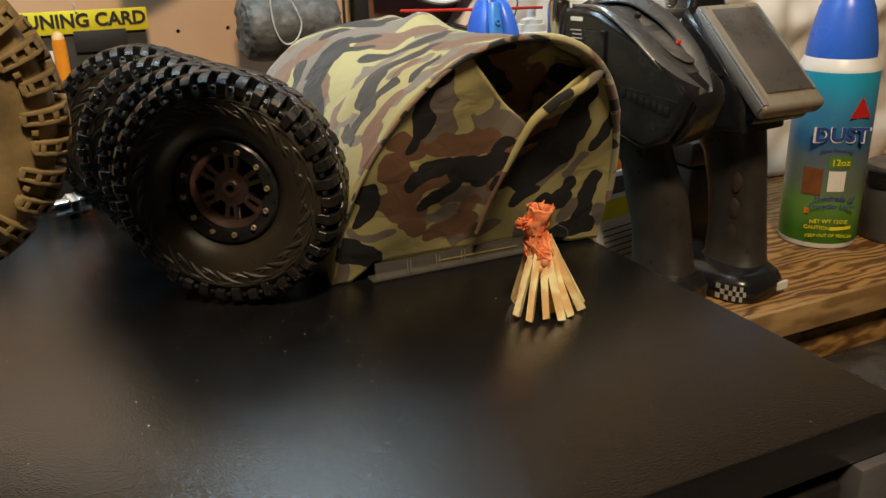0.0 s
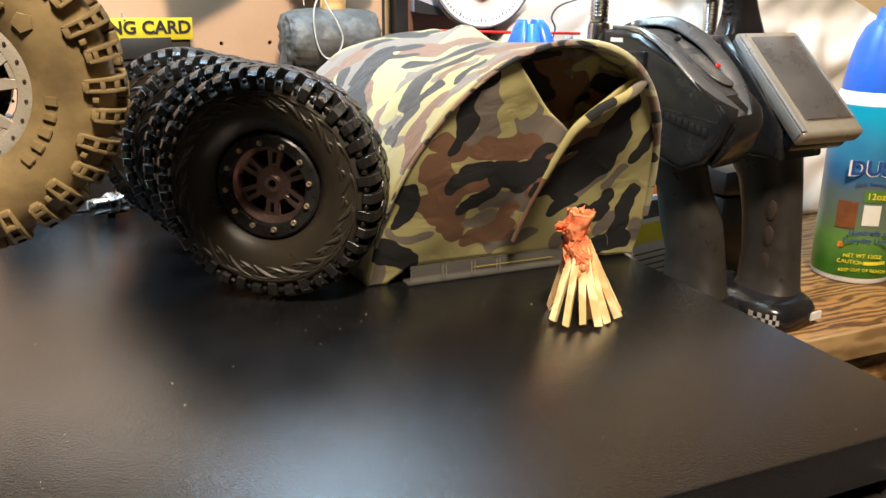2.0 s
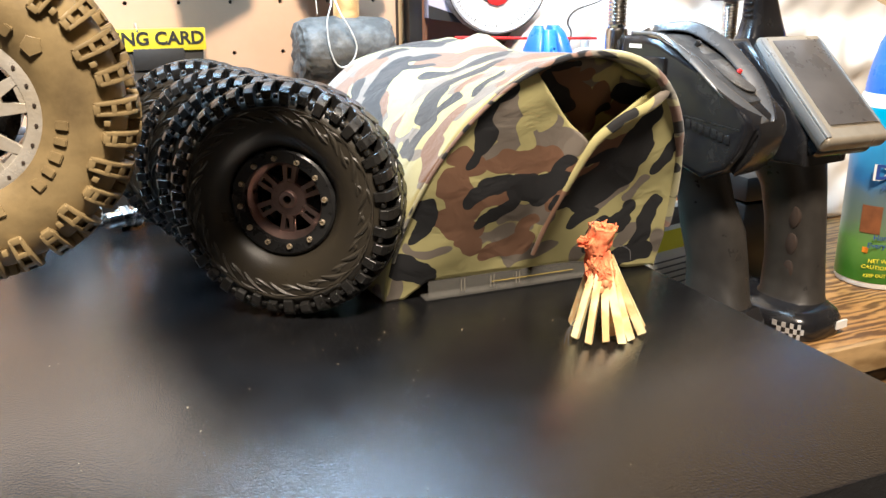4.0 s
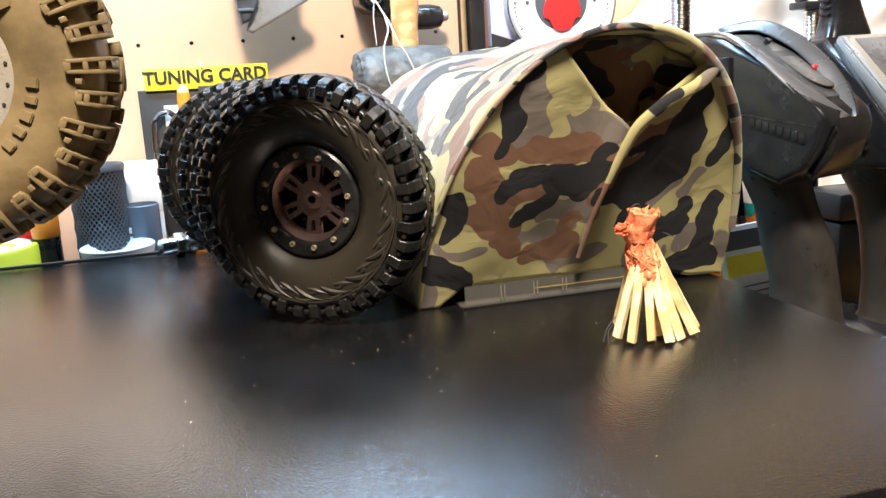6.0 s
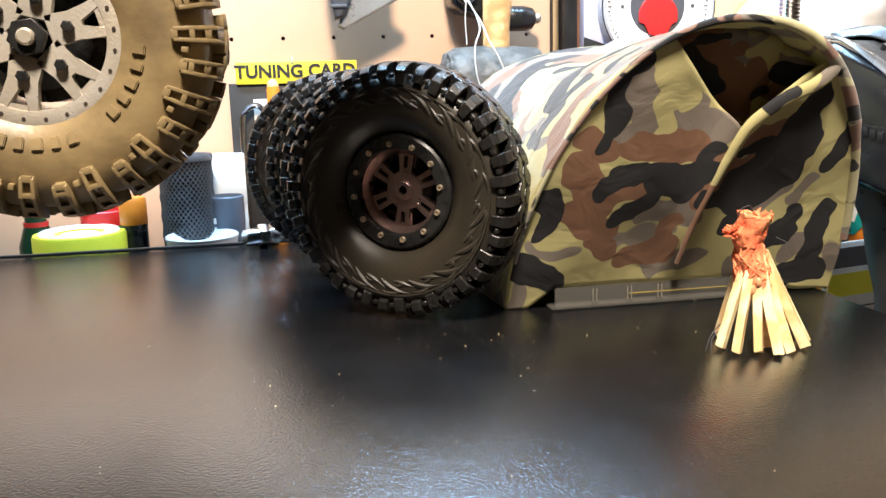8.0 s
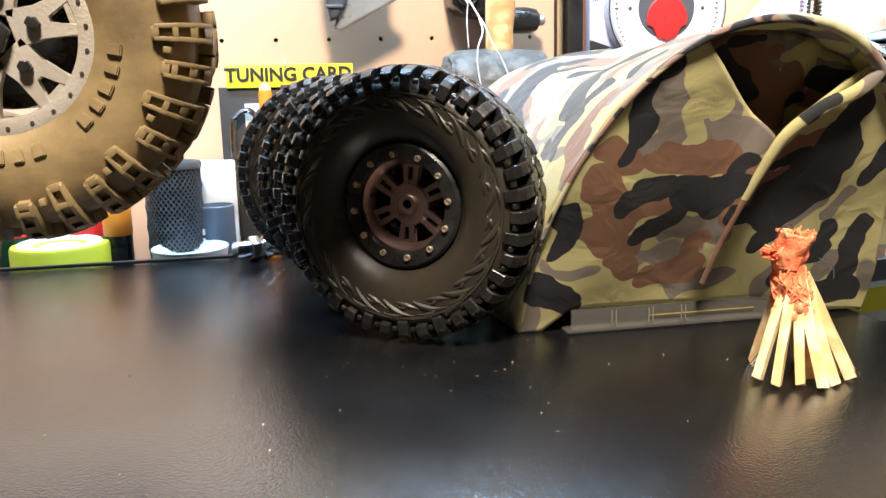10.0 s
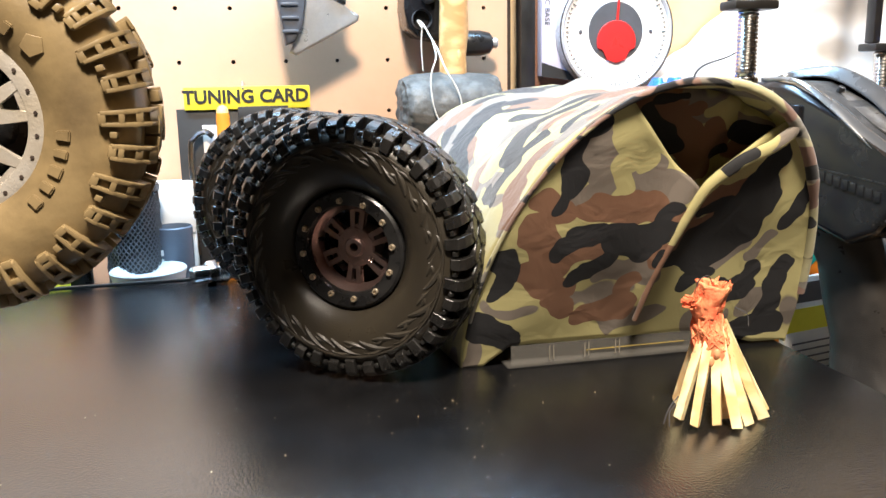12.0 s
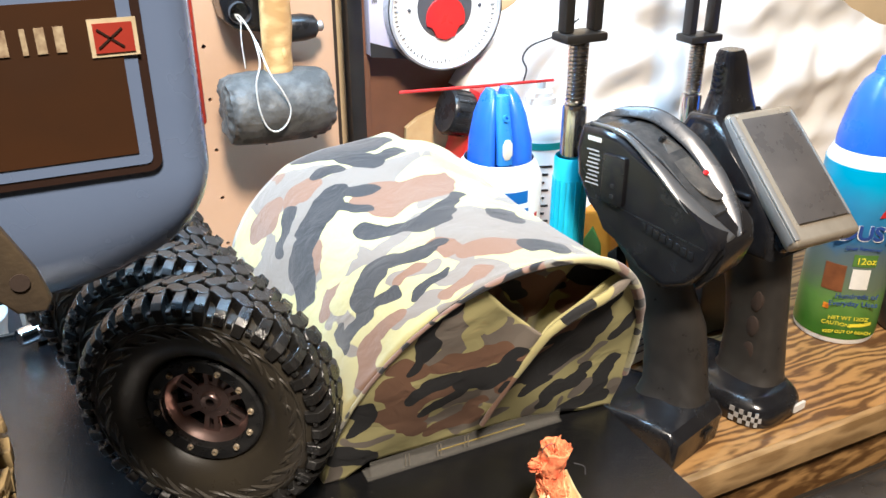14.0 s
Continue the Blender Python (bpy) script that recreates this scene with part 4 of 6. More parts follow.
    mm = Matrix.Translation(foot + Vector((0, 0, 0.0012))) @ d.to_track_quat("Z", "Y").to_matrix().to_4x4() @ pose(0, 0, 0, 0, 0, rng.uniform(0, 90))
    bmesh.ops.transform(stick, matrix=mm, verts=stick.verts[:])
    part("stick", stick, STICK_WOOD, fire)


def lump(u, v):
    t = 2 * math.pi * u
    z = 0.0265 + 0.020 * v
    r = 0.0038 * (1 - v) ** 1.5 + 0.0050
    r *= 1 + 0.22 * noise.noise(Vector((math.cos(t) * 1.6, math.sin(t) * 1.6, z * 190)))
    if v < 0.15:
        z -= 0.0100 * max(0, noise.noise(Vector((math.cos(t) * 3, math.sin(t) * 3, 7))))
    return Vector((-0.002 - 0.004 * v + r * math.cos(t), r * math.sin(t), z))


part("binding", grid_mesh(lump, 48, 28, wrap=True), TWINE, fire, "frayed red-orange fibre binding")
bm = bmesh.new()
for k in range(34):
    t0, tw, va, vb, pts = rng.uniform(0, 6.28), rng.uniform(-2.2, 2.2), rng.uniform(0.02, 0.5), rng.uniform(0.6, 1.0), []
    for i in range(9):
        t = t0 + tw * i / 8
        p = lump((t / (2 * math.pi)) % 1.0, max(0.16, va + (vb - va) * i / 8))
        pts.append(p + Vector((math.cos(t), math.sin(t), 0)) * 0.0002)
    tube(bm, pts, [0.0002] + [0.00045] * 7 + [0.0001], 5)
part("wound_thread", bm, TWINE, fire, "clinging orange threads", kind="stuff")


def crown(p0, p1, r0, r1, seed):
    """A ragged tuft of matted fibre that widens towards its open end."""
    p0, p1 = Vector(p0), Vector(p1)
    d = (p1 - p0)
    side = d.orthogonal().normalized()
    up = d.cross(side).normalized()

    def f(u, v):
        t = 2 * math.pi * u
        r = (r0 + (r1 - r0) * v ** 1.5) * (1 + 0.25 * noise.noise(Vector((math.cos(t) * 2.2, math.sin(t) * 2.2, v * 3 + seed))))
        rag = 0.10 * noise.noise(Vector((math.cos(t) * 4, math.sin(t) * 4, seed))) if v > 0.8 else 0
        return p0 + d * (v + rag) + (side * math.cos(t) + up * math.sin(t)) * r
    return grid_mesh(f, 36, 14, wrap=True)


thicken(part("tuft", crown((-0.0060, 0, 0.042), (-0.0040, -0.001, 0.0555), 0.0050, 0.0066, 3.0), TWINE, fire, "matted orange fibre tuft"), 0.001)
thicken(part("tuft", crown((-0.0070, 0, 0.042), (-0.0122, -0.001, 0.0500), 0.0030, 0.0028, 8.0), TWINE, fire), 0.001)
bm = bmesh.new()
for k in range(200):
    a = rng.uniform(0, 2 * math.pi)
    if k % 3 == 0:
        p0, d, r = Vector((-0.0120, -0.001, 0.0492)), Vector((-0.0020, 0, 0.0016)), 0.0022
    else:
        p0, d, r = Vector((-0.0040, -0.001, 0.0530)), Vector((0.0004, 0, 0.0028)), 0.0056
    p0 = p0 + Vector((r * math.cos(a) * rng.random() ** 0.5, r * math.sin(a) * rng.random() ** 0.5, rng.uniform(-0.003, 0.001)))
    d = d + Vector((0.0016 * math.cos(a), 0.0016 * math.sin(a), rng.uniform(-0.002, 0.001)))
    tube(bm, [p0, p0 + d * 0.5 + Vector((0.0006 * math.cos(3 * a), 0.0006 * math.sin(3 * a), 0)), p0 + d], [0.0006, 0.0005, 0.00025], 4)
part("frayed_fibre", bm, TWINE, fire, "loose tufts of orange fibre", kind="stuff")
bm = bmesh.new()
for k in range(9):
    a = rng.uniform(0, 6.28)
    r, z = 0.0078, rng.uniform(0.023, 0.031)
    bmesh.ops.create_icosphere(bm, subdivisions=2, radius=rng.uniform(0.0009, 0.0017), matrix=Matrix.Translation((-0.003 + r * math.cos(a), r * math.sin(a), z)) @ Matrix.Diagonal((1, 1, 1.5, 1)))
part("hardened_glue", bm, GLUE, fire, "shiny hardened glue drops")
bm = bmesh.new()
for pts in (((-0.008, 0, 0.050), (-0.011, -0.001, 0.056), (-0.007, -0.002, 0.059), (-0.004, -0.001, 0.054)), ((-0.020, -0.006, 0.012), (-0.025, -0.008, 0.008), (-0.027, -0.008, 0.002)), ((-0.021, -0.006, 0.009), (-0.024, -0.007, 0.006), (-0.025, -0.009, 0.001)), ((0.004, -0.004, 0.046), (0.009, -0.005, 0.043), (0.010, -0.005, 0.038))):
    tube(bm, smooth_line(pts, 5), 0.00022, 4)
part("loose_fibre", bm, GREY_PLASTIC, fire, "stray hair-thin fibres", kind="stuff")

# ---- crawler truck ----
truck = thing("model_truck", pose(0, 0, 0), "blue scale model pickup with a brown stripe, raised on a stand", "model truck")
NUT = (-0.026, 0.354, 0.127)


def truck_wheel(place, turn=0):
    """A muddy wheel whose face is at -y; place is the middle of the outer face."""
    w = part("wheel", lathed([(0.0292, 0.006), (0.0300, -0.001), (0.0335, -0.0035), (0.040, -0.0052), (0.047, -0.0045), (0.0535, -0.002), (0.0585, 0.002), (0.0605, 0.008), (0.061, 0.022), (0.0605, 0.036), (0.0585, 0.042), (0.050, 0.048), (0.040, 0.049), (0.0292, 0.046)], 96, axis="y"), MUD_RUBBER, truck, "mud-caked tan rubber tyre")
    w.matrix_basis = Matrix.Translation(place) @ pose(0, 0, 0, 0, turn, 0) @ Matrix.Diagonal((0.87, 0.87, 0.87, 1))
    bm = bmesh.new()
    N = 30
    for k in range(N):
        a = 360 * k / N
        inner = (0.0478, 0.0512)[k % 2]
        wd = 5.4
        for side in (0, 1):
            f = (lambda y: y) if side == 0 else (lambda y: 0.044 - y)
            off = 6 * side
            rise = [(inner, -0.0046), (inner + 0.0010, -0.0066), (0.0560, -0.0054), (0.0600, -0.0026), (0.0638, 0.0030), (0.0654, 0.0120)]
            under = [(0.0590, 0.0120), (0.0570, 0.0030)]
            for da in (-0.40, 0.40):
                lug(bm, [(r, f(y)) for r, y in rise + under], a + off + da * wd, 1.55)
            lug(bm, [(r - 0.0007, f(y + 0.0018)) for r, y in rise] + [(r - 0.002, f(y)) for r, y in under], a + off, wd * 0.78)
            for r0, r1 in ((inner, inner + 0.0026), (0.0542, 0.0562), (0.0594, 0.0616), (0.0634, 0.0655)):
                tops = []
                for r in (r0, r1):
                    for (ra, ya), (rb, yb) in zip(rise[1:], rise[2:]):
                        if r <= rb or rb == rise[-1][0]:
                            tops.append(ya + (yb - ya) * min(1.0, max(0.0, (r - ra) / (rb - ra))))
                            break
                lug(bm, [(r0, f(tops[0])), (r1, f(tops[1])), (r1 - 0.001, f(tops[1] + 0.0030)), (r0, f(tops[0] + 0.0030))], a + off, wd * 0.80)
        if k % 2:
            lug(bm, [(0.0510, -0.003), (0.0512, -0.0058), (0.0535, -0.0056), (0.0540, -0.002)], a + 6.2, 2.2)
        for y0 in (0.010, 0.020):
            lug(bm, [(0.060, y0), (0.0656, y0 + 0.0005), (0.0656, y0 + 0.0090), (0.060, y0 + 0.0095)], a + (y0 - 0.010) * 500, 6.4, 0.25 if k % 2 else -0.25)
    bmesh.ops.recalc_face_normals(bm, faces=bm.faces)
    bmesh.ops.bevel(bm, geom=bm.edges[:], offset=0.0008, segments=2, profile=0.5, affect="EDGES", clamp_overlap=True)
    part("tread", bm, MUD_RUBBER, w, "ladder-shaped muddy tread lugs", smooth=True)
    for start, n in ((-8, 5), (-72, 7), (172, 5), (108, 7)):
        for k in range(n):
            a = start - k * 9.4
            bm = bmesh.new()
            wide = (5.6, 4.6, 6.0, 5.0, 5.6)[k % 5]
            lug(bm, [(0.0344, -0.0030), (0.0347, -0.0052), (0.0390, -0.0062), (0.0395, -0.0044)], a, wide)
            bmesh.ops.recalc_face_normals(bm, faces=bm.faces)
            bmesh.ops.bevel(bm, geom=bm.edges[:], offset=0.0004, segments=2, affect="EDGES", clamp_overlap=True)
            part("raised_block", bm, MUD_RUBBER, w, smooth=True)
    a = radians(38)
    badge = prismed([(0.004 * math.cos(radians(72 * k + 38)), 0.004 * math.sin(radians(72 * k + 38))) for k in range(5)], 0, 0.0010, Matrix.Translation((0.0385 * math.cos(a), -0.0046, 0.0385 * math.sin(a))) @ pose(0, 0, 0, 90), 0.0003)
    part("raised_badge", badge, MUD_RUBBER, w)
    bm = lathed([(0.0250, 0.0015), (0.0255, -0.0008), (0.0300, -0.0014), (0.0312, -0.0008), (0.0312, 0.004), (0.0260, 0.005), (0.0250, 0.020), (0.0250, 0.040)], 72, axis="y")
    for k in range(6):
        mm = pose(0, 0, 0, 0, -(60 * k + 15), 0) @ pose(0, 0, 0, 90)
        prism(bm, [(0.0065, -0.0062), (0.0150, -0.0046), (0.0262, -0.0074), (0.0262, -0.0036), (0.0178, -0.0012), (0.0178, 0.0012), (0.0262, 0.0036), (0.0262, 0.0074), (0.0150, 0.0046), (0.0065, 0.0062)], -0.0030, 0.0006, mm, 0.0005)
        prism(bm, [(0.0236, -0.0040), (0.0262, -0.0040), (0.0262, 0.0040), (0.0236, 0.0040)], -0.0030, 0.0004, mm)
    part("rim", bm, MUD_RIM, w, "silver six-spoke rim dulled with dust")
    # Small dark discs paint the shade of rivet holes; nothing is bored.
    bm = bmesh.new()
    for k in range(24):
        a = radians(15 * k + 5)
        lathe(bm, [(0, 0.0003), (0.0006, 0.0003), (0.0007, 0.0)], 8, m=Matrix.Translation((0.0283 * math.cos(a), -0.0014, 0.0283 * math.sin(a))) @ pose(0, 0, 0, 90))
    part("rivet_hole_shade", bm, HOLE_SHADE, w)
    for k in range(6):
        a = radians(60 * k + 15)
        b = prismed([(0.0021 * math.cos(radians(60 * q)), 0.0021 * math.sin(radians(60 * q))) for q in range(6)], 0, 0.003, Matrix.Translation((0.0135 * math.cos(a), -0.0005, 0.0135 * math.sin(a))) @ pose(0, 0, 0, 90), 0.0004)
        part("lug_bolt", b, BLACK_METAL, w)
    nut = prismed([(0.0068 * math.cos(radians(60 * q + 10)), 0.0068 * math.sin(radians(60 * q + 10))) for q in range(6)], 0, 0.004, Matrix.Translation((0, -0.0005, 0)) @ pose(0, 0, 0, 90), 0.0006)
    part("wheel_nut", nut, BLACK_METAL, w, "dark serrated wheel nut")
    part("axle_tip", lathed([(0, 0.0062), (0.0022, 0.0062), (0.0030, 0.0054), (0.0030, 0.0)], 24, m=Matrix.Translation((0, -0.0008, 0)) @ pose(0, 0, 0, 90)), MUD_RIM, w)
    part("brake_drum", lathed([(0, 0.012), (0.018, 0.012), (0.0225, 0.016), (0.0225, 0.036), (0, 0.036)], 40, axis="y"), BLACK_METAL, w)
    return w


truck_wheel(NUT, 0)
truck_wheel((-0.335, 0.354, 0.115), 20)
truck_wheel((-0.335, 0.500, 0.115), 50)
part("rear_axle", tubed([(-0.026, 0.392, 0.127), (-0.026, 0.53, 0.140)], 0.008, 16), BLACK_METAL, truck)
part("front_axle", tubed([(-0.335, 0.392, 0.115), (-0.335, 0.505, 0.115)], 0.008, 16), BLACK_METAL, truck)
part("chassis", boxed(-0.40, 0.070, 0.415, 0.475, 0.186, 0.215, 0.004), BLACK_METAL, truck, "black ladder chassis")
part("work_stand", prismed([(-0.30, 0.0), (-0.14, 0.0), (-0.17, 0.186), (-0.27, 0.186)], 0.40, 0.49, Matrix(((1, 0, 0, 0), (0, 0, 1, 0), (0, 1, 0, 0), (0, 0, 0, 1))), 0.003), BLACK_PAINT, truck, "black work stand under the chassis")
BY = 0.357


side_out = [(-0.42, 0.176), (-0.395, 0.176), (-0.385, 0.200), (-0.355, 0.212), (-0.315, 0.212), (-0.285, 0.200), (-0.270, 0.176), (-0.088, 0.176), (-0.078, 0.196), (-0.050, 0.209), (-0.008, 0.209), (0.024, 0.198), (0.031, 0.204), (0.031, 0.290), (-0.13, 0.292), (-0.16, 0.350), (-0.25, 0.352), (-0.285, 0.296), (-0.43, 0.290), (-0.445, 0.26), (-0.44, 0.195)]
UP = Matrix(((1, 0, 0, 0), (0, 0, 1, 0), (0, 1, 0, 0), (0, 0, 0, 1)))
bodywork = part("body", prismed(side_out, BY, BY + 0.175, UP, 0.0065), BODY_BLUE, truck, "glossy metallic blue body shell")


def rounded(x0, x1, z0, z1, r):
    """A rectangle whose right-hand corners are rounded."""
    out = [(x0, z0)]
    for cx, cz, a0 in ((x1 - r, z0 + r, -90), (x1 - r, z1 - r, 0)):
        out += [(cx + r * math.cos(radians(a0 + 15 * k)), cz + r * math.sin(radians(a0 + 15 * k))) for k in range(7)]
    return out + [(x0, z1)]


part("stripe_border", prismed(rounded(-0.42, 0.0850, 0.2150, 0.2640, 0.0035), BY - 0.0006, BY - 0.0001, UP), STRIPE_EDGE, bodywork, smooth=False)
part("stripe_gap", prismed(rounded(-0.42, 0.0827, 0.2173, 0.2617, 0.0018), BY - 0.0010, BY - 0.0007, UP), BODY_BLUE, bodywork, smooth=False)
part("brown_stripe", prismed(rounded(-0.42, 0.0795, 0.2205, 0.2590, 0.0004), BY - 0.0014, BY - 0.0011, UP), BODY_BROWN, bodywork, "glossy brown decal panel", smooth=False)
part("emblem_frame", boxed(0.0725, 0.0835, BY - 0.0018, BY - 0.0015, 0.2455, 0.2545), CREAM, bodywork, smooth=False)
part("emblem", boxed(0.0735, 0.0825, BY - 0.0022, BY - 0.0019, 0.2465, 0.2535), LAMP_RED, bodywork, "small worn red badge", smooth=False)
for turn in (-38, 38):
    part("emblem_mark", boxed(-0.0036, 0.0036, -0.00012, 0.00012, -0.00025, 0.00025, m=Matrix.Translation((0.0772, BY - 0.0024, 0.2500)) @ pose(0, 0, 0, 0, turn, 0)), STRIPE_EDGE, bodywork, smooth=False)
for k, (wide, low) in enumerate(((0.0022, 0.0), (0.0022, 0.0), (0.0012, 0.0), (0.0030, 0.0), (0.0030, 0.001), (0.0034, 0.0), (0.0030, 0.0))):
    x = 0.0672 - k * 0.0041
    part("script_bar", boxed(x - wide, x, BY - 0.0018, BY - 0.0015, 0.2475, 0.2535 - low), SCRIPT, bodywork, smooth=False)


def quarter(u, v):
    """Rear quarter in one sweep: flat side, turned in under the tail, then round the corner across the back."""
    w = max(0.0, (v - 0.5) * 2)
    edge = 0.0977 - 0.0080 * w ** 2.2
    s_ = min(1.0, u / 0.7)
    x = 0.0290 + (edge - 0.0290) * s_
    zb = 0.1755 + 0.0155 * max(0, (x - 0.045) / 0.047) ** 2.2
    z = 0.2905 - 0.0767 * min(1.0, v * 2) + (zb - 0.2138) * w
    tuck = 0.028 * (1 - (1 - w ** 2.6) ** (1 / 2.6))
    turn = 0.0085 * (1 - math.sqrt(1 - max(0, (s_ - 0.88) / 0.12) ** 2))
    back = max(0.0, (u - 0.7) / 0.3)
    y = BY + 0.0014 + tuck + turn
    return Vector((x + 0.0010 * math.sin(math.pi * back), y + (BY + 0.166 - tuck - y) * back, z))


thicken(part("rear_quarter", grid_mesh(quarter, 70, 60), BODY_BLUE, bodywork, "blue rear quarter curving in under the tail"), 0.0012)
part("tail_lamp", boxed(0.0965, 0.0993, BY + 0.0100, BY + 0.030, 0.222, 0.262, 0.001), LAMP_RED, truck, "red tail lamp")
part("tail_lamp", boxed(0.0965, 0.0990, BY + 0.145, BY + 0.163, 0.212, 0.262, 0.001), LAMP_RED, truck)
plate = prismed([(0.034, 0.224), (0.0455, 0.2130), (0.0510, 0.2010), (0.0530, 0.1930), (0.0515, 0.1900), (0.0450, 0.1905), (0.0400, 0.1970), (0.0280, 0.216)], 0.338, 0.3415, UP, 0.0008)
part("bumper_plate", plate, DIRTY_STEEL, truck, "dirty dark brown bracket with a bolt hole")
# Dark disc on the uncut plate paints the shade inside its bolt hole.
part("bracket_hole_shade", lathed([(0, 0), (0.0022, 0), (0.0022, 0.0005), (0, 0.0005)], 20, m=Matrix.Translation((0.0470, 0.3378, 0.1990)) @ pose(0, 0, 0, 90)), HOLE_SHADE, truck)
part("rear_bumper", prismed([(-0.030, 0.186), (-0.020, 0.180), (0.007, 0.1765), (0.028, 0.1710), (0.040, 0.1700), (0.057, 0.1752), (0.074, 0.1742), (0.082, 0.1765), (0.0865, 0.1800), (0.0885, 0.186), (0.0880, 0.192), (-0.020, 0.196)], BY + 0.036, BY + 0.110, UP, 0.002), BLACK_PAINT, truck, "black rear bumper with a tapered lower edge")
part("hitch_bar", prismed([(0.022, 0.1725), (0.030, 0.1690), (0.044, 0.1682), (0.060, 0.1735)], BY + 0.062, BY + 0.080, UP, 0.0006), BLACK_METAL, truck)
part("bumper_strip", boxed(0.058, 0.080, BY + 0.040, BY + 0.056, 0.1722, 0.1748, 0.0008), GREY_PLASTIC, truck)
part("sill", boxed(-0.26, -0.09, BY - 0.004, BY + 0.012, 0.166, 0.178, 0.003), BLACK_PAINT, truck, "black rock slider")

# ---- things on the pegboard ----
axe = thing("hatchet", pose(0, 0, 0), "hatchet with bright steel blade and grey cheeks on the pegboard", "hatchet")
STAND = Matrix(((1, 0, 0, 0), (0, 0, 1, 0), (0, 1, 0, 0), (0, 0, 0, 1)))
part("blade", prismed([(0.0965, 0.205), (0.106, 0.262), (0.122, 0.262), (0.121, 0.207), (0.130, 0.1955), (0.1475, 0.1855), (0.1465, 0.181), (0.0975, 0.1555), (0.0925, 0.1585), (0.0985, 0.1700)], 0.767, 0.775, STAND, 0.0022), STEEL, axe, "bright ground steel blade")
part("cheek", prismed([(0.082, 0.262), (0.0845, 0.200), (0.0895, 0.163), (0.0965, 0.1655), (0.1035, 0.178), (0.1075, 0.205), (0.110, 0.262)], 0.761, 0.781, STAND, 0.003), AXE_GREY, axe, "dark grey ribbed cheek")
part("cheek", prismed([(0.117, 0.262), (0.119, 0.212), (0.127, 0.199), (0.137, 0.194), (0.139, 0.262)], 0.763, 0.779, STAND, 0.003), AXE_GREY, axe)
for k in range(4):
    part("rib", boxed(0.087, 0.100, 0.7594, 0.7612, 0.172 + k * 0.010, 0.1745 + k * 0.010, 0.0006, m=Matrix.Translation((0, 0, 0.0))), AXE_GREY, axe)
part("hook", tubed(smooth_line([(0.112, 0.806, 0.268), (0.112, 0.770, 0.262), (0.112, 0.755, 0.264), (0.112, 0.752, 0.274)], 4), 0.0020, 8), STEEL, axe)

drv = thing("power_screwdriver", pose(0, 0, 0), "black cordless tool with a side nozzle hung on the pegboard", "power tool")
part("body", prismed([(0.1855, 0.30), (0.1845, 0.190), (0.1865, 0.176), (0.194, 0.1690), (0.230, 0.1620), (0.234, 0.30)], 0.772, 0.8055, STAND, 0.004), TX_BLACK, drv, "matt black plastic body")
part("eyelet", lathed([(0.0034, -0.003), (0.0070, -0.003), (0.0078, 0.0), (0.0078, 0.006)], 24, m=Matrix.Translation((0.1970, 0.7700, 0.1820)) @ pose(0, 0, 0, 90), axis="z"), GREY_PLASTIC, drv, "grey ring-shaped boss")
part("knob", lathed([(0, 0.008), (0.004, 0.0075), (0.0062, 0.004), (0.0062, 0)], 24, m=Matrix.Translation((0.2035, 0.7715, 0.2005)) @ pose(0, 0, 0, 90)), GREY_PLASTIC, drv)
part("sticker", boxed(0.2055, 0.2165, 0.7712, 0.7718, 0.211, 0.260), PALE_PRINT, drv, "white and red sticker", smooth=False)
for k in range(8):
    part("sticker_mark", boxed(0.2025, 0.2050, 0.7712, 0.7718, 0.2110 + k * 0.0052, 0.2140 + k * 0.0052), PALE_PRINT, drv, smooth=False)
part("sticker_mark", boxed(0.2075, 0.2145, 0.7706, 0.7711, 0.214, 0.232), RED, drv, smooth=False)
nz = lathed([(0, 0.0), (0.0095, 0.0), (0.0105, 0.004), (0.0105, 0.016), (0.0088, 0.024), (0.0060, 0.0262), (0, 0.0262)], 28, m=Matrix.Translation((0.234, 0.787, 0.1640)) @ pose(0, 0, 0, 0, 90))
part("nozzle", nz, BLACK_METAL, drv, "round black nozzle")
part("nozzle_tip", lathed([(0.0042, 0), (0.0045, 0.004), (0.0030, 0.0055), (0, 0.0055)], 16, m=Matrix.Translation((0.2600, 0.787, 0.1640)) @ pose(0, 0, 0, 0, 90)), STEEL, drv, "bright steel tip")

mal = thing("rubber_mallet", pose(0, 0, 0), "worn grey rubber mallet with an ash handle hung head down", "mallet")
MALLET_AT = Vector((0.2165, 0.759, 0.1126))
prof = [(0, -0.0400), (0.017, -0.0408), (0.0238, -0.0385), (0.0264, -0.033), (0.0275, -0.018), (0.0280, 0.0), (0.0274, 0.020), (0.0260, 0.033), (0.0230, 0.0385), (0.0165, 0.0412), (0, 0.0408)]
fine_prof = [(a[0] + (b[0] - a[0]) * k / 5, a[1] + (b[1] - a[1]) * k / 5) for a, b in zip(prof, prof[1:]) for k in range(5)] + [prof[-1]]
bm = lathed(fine_prof, 90, m=Matrix.Translation(MALLET_AT) @ pose(0, 0, 0, 0, 90, 0))
for v in bm.verts:
    e = abs(v.co.x - MALLET_AT.x)
    amp = 0.0006 + 0.0020 * max(0, (e - 0.024) / 0.016)
    pit = max(0, noise.noise(v.co * 210 + Vector((3, 1, 7))) - 0.28) * 0.0030
    out = v.co - MALLET_AT
    v.co += out.normalized() * (amp * (noise.noise(v.co * 90) + 0.6 * noise.noise(v.co * 260)) - pit)
part("mallet_head", bm, MALLET, mal, "chipped grey rubber head")
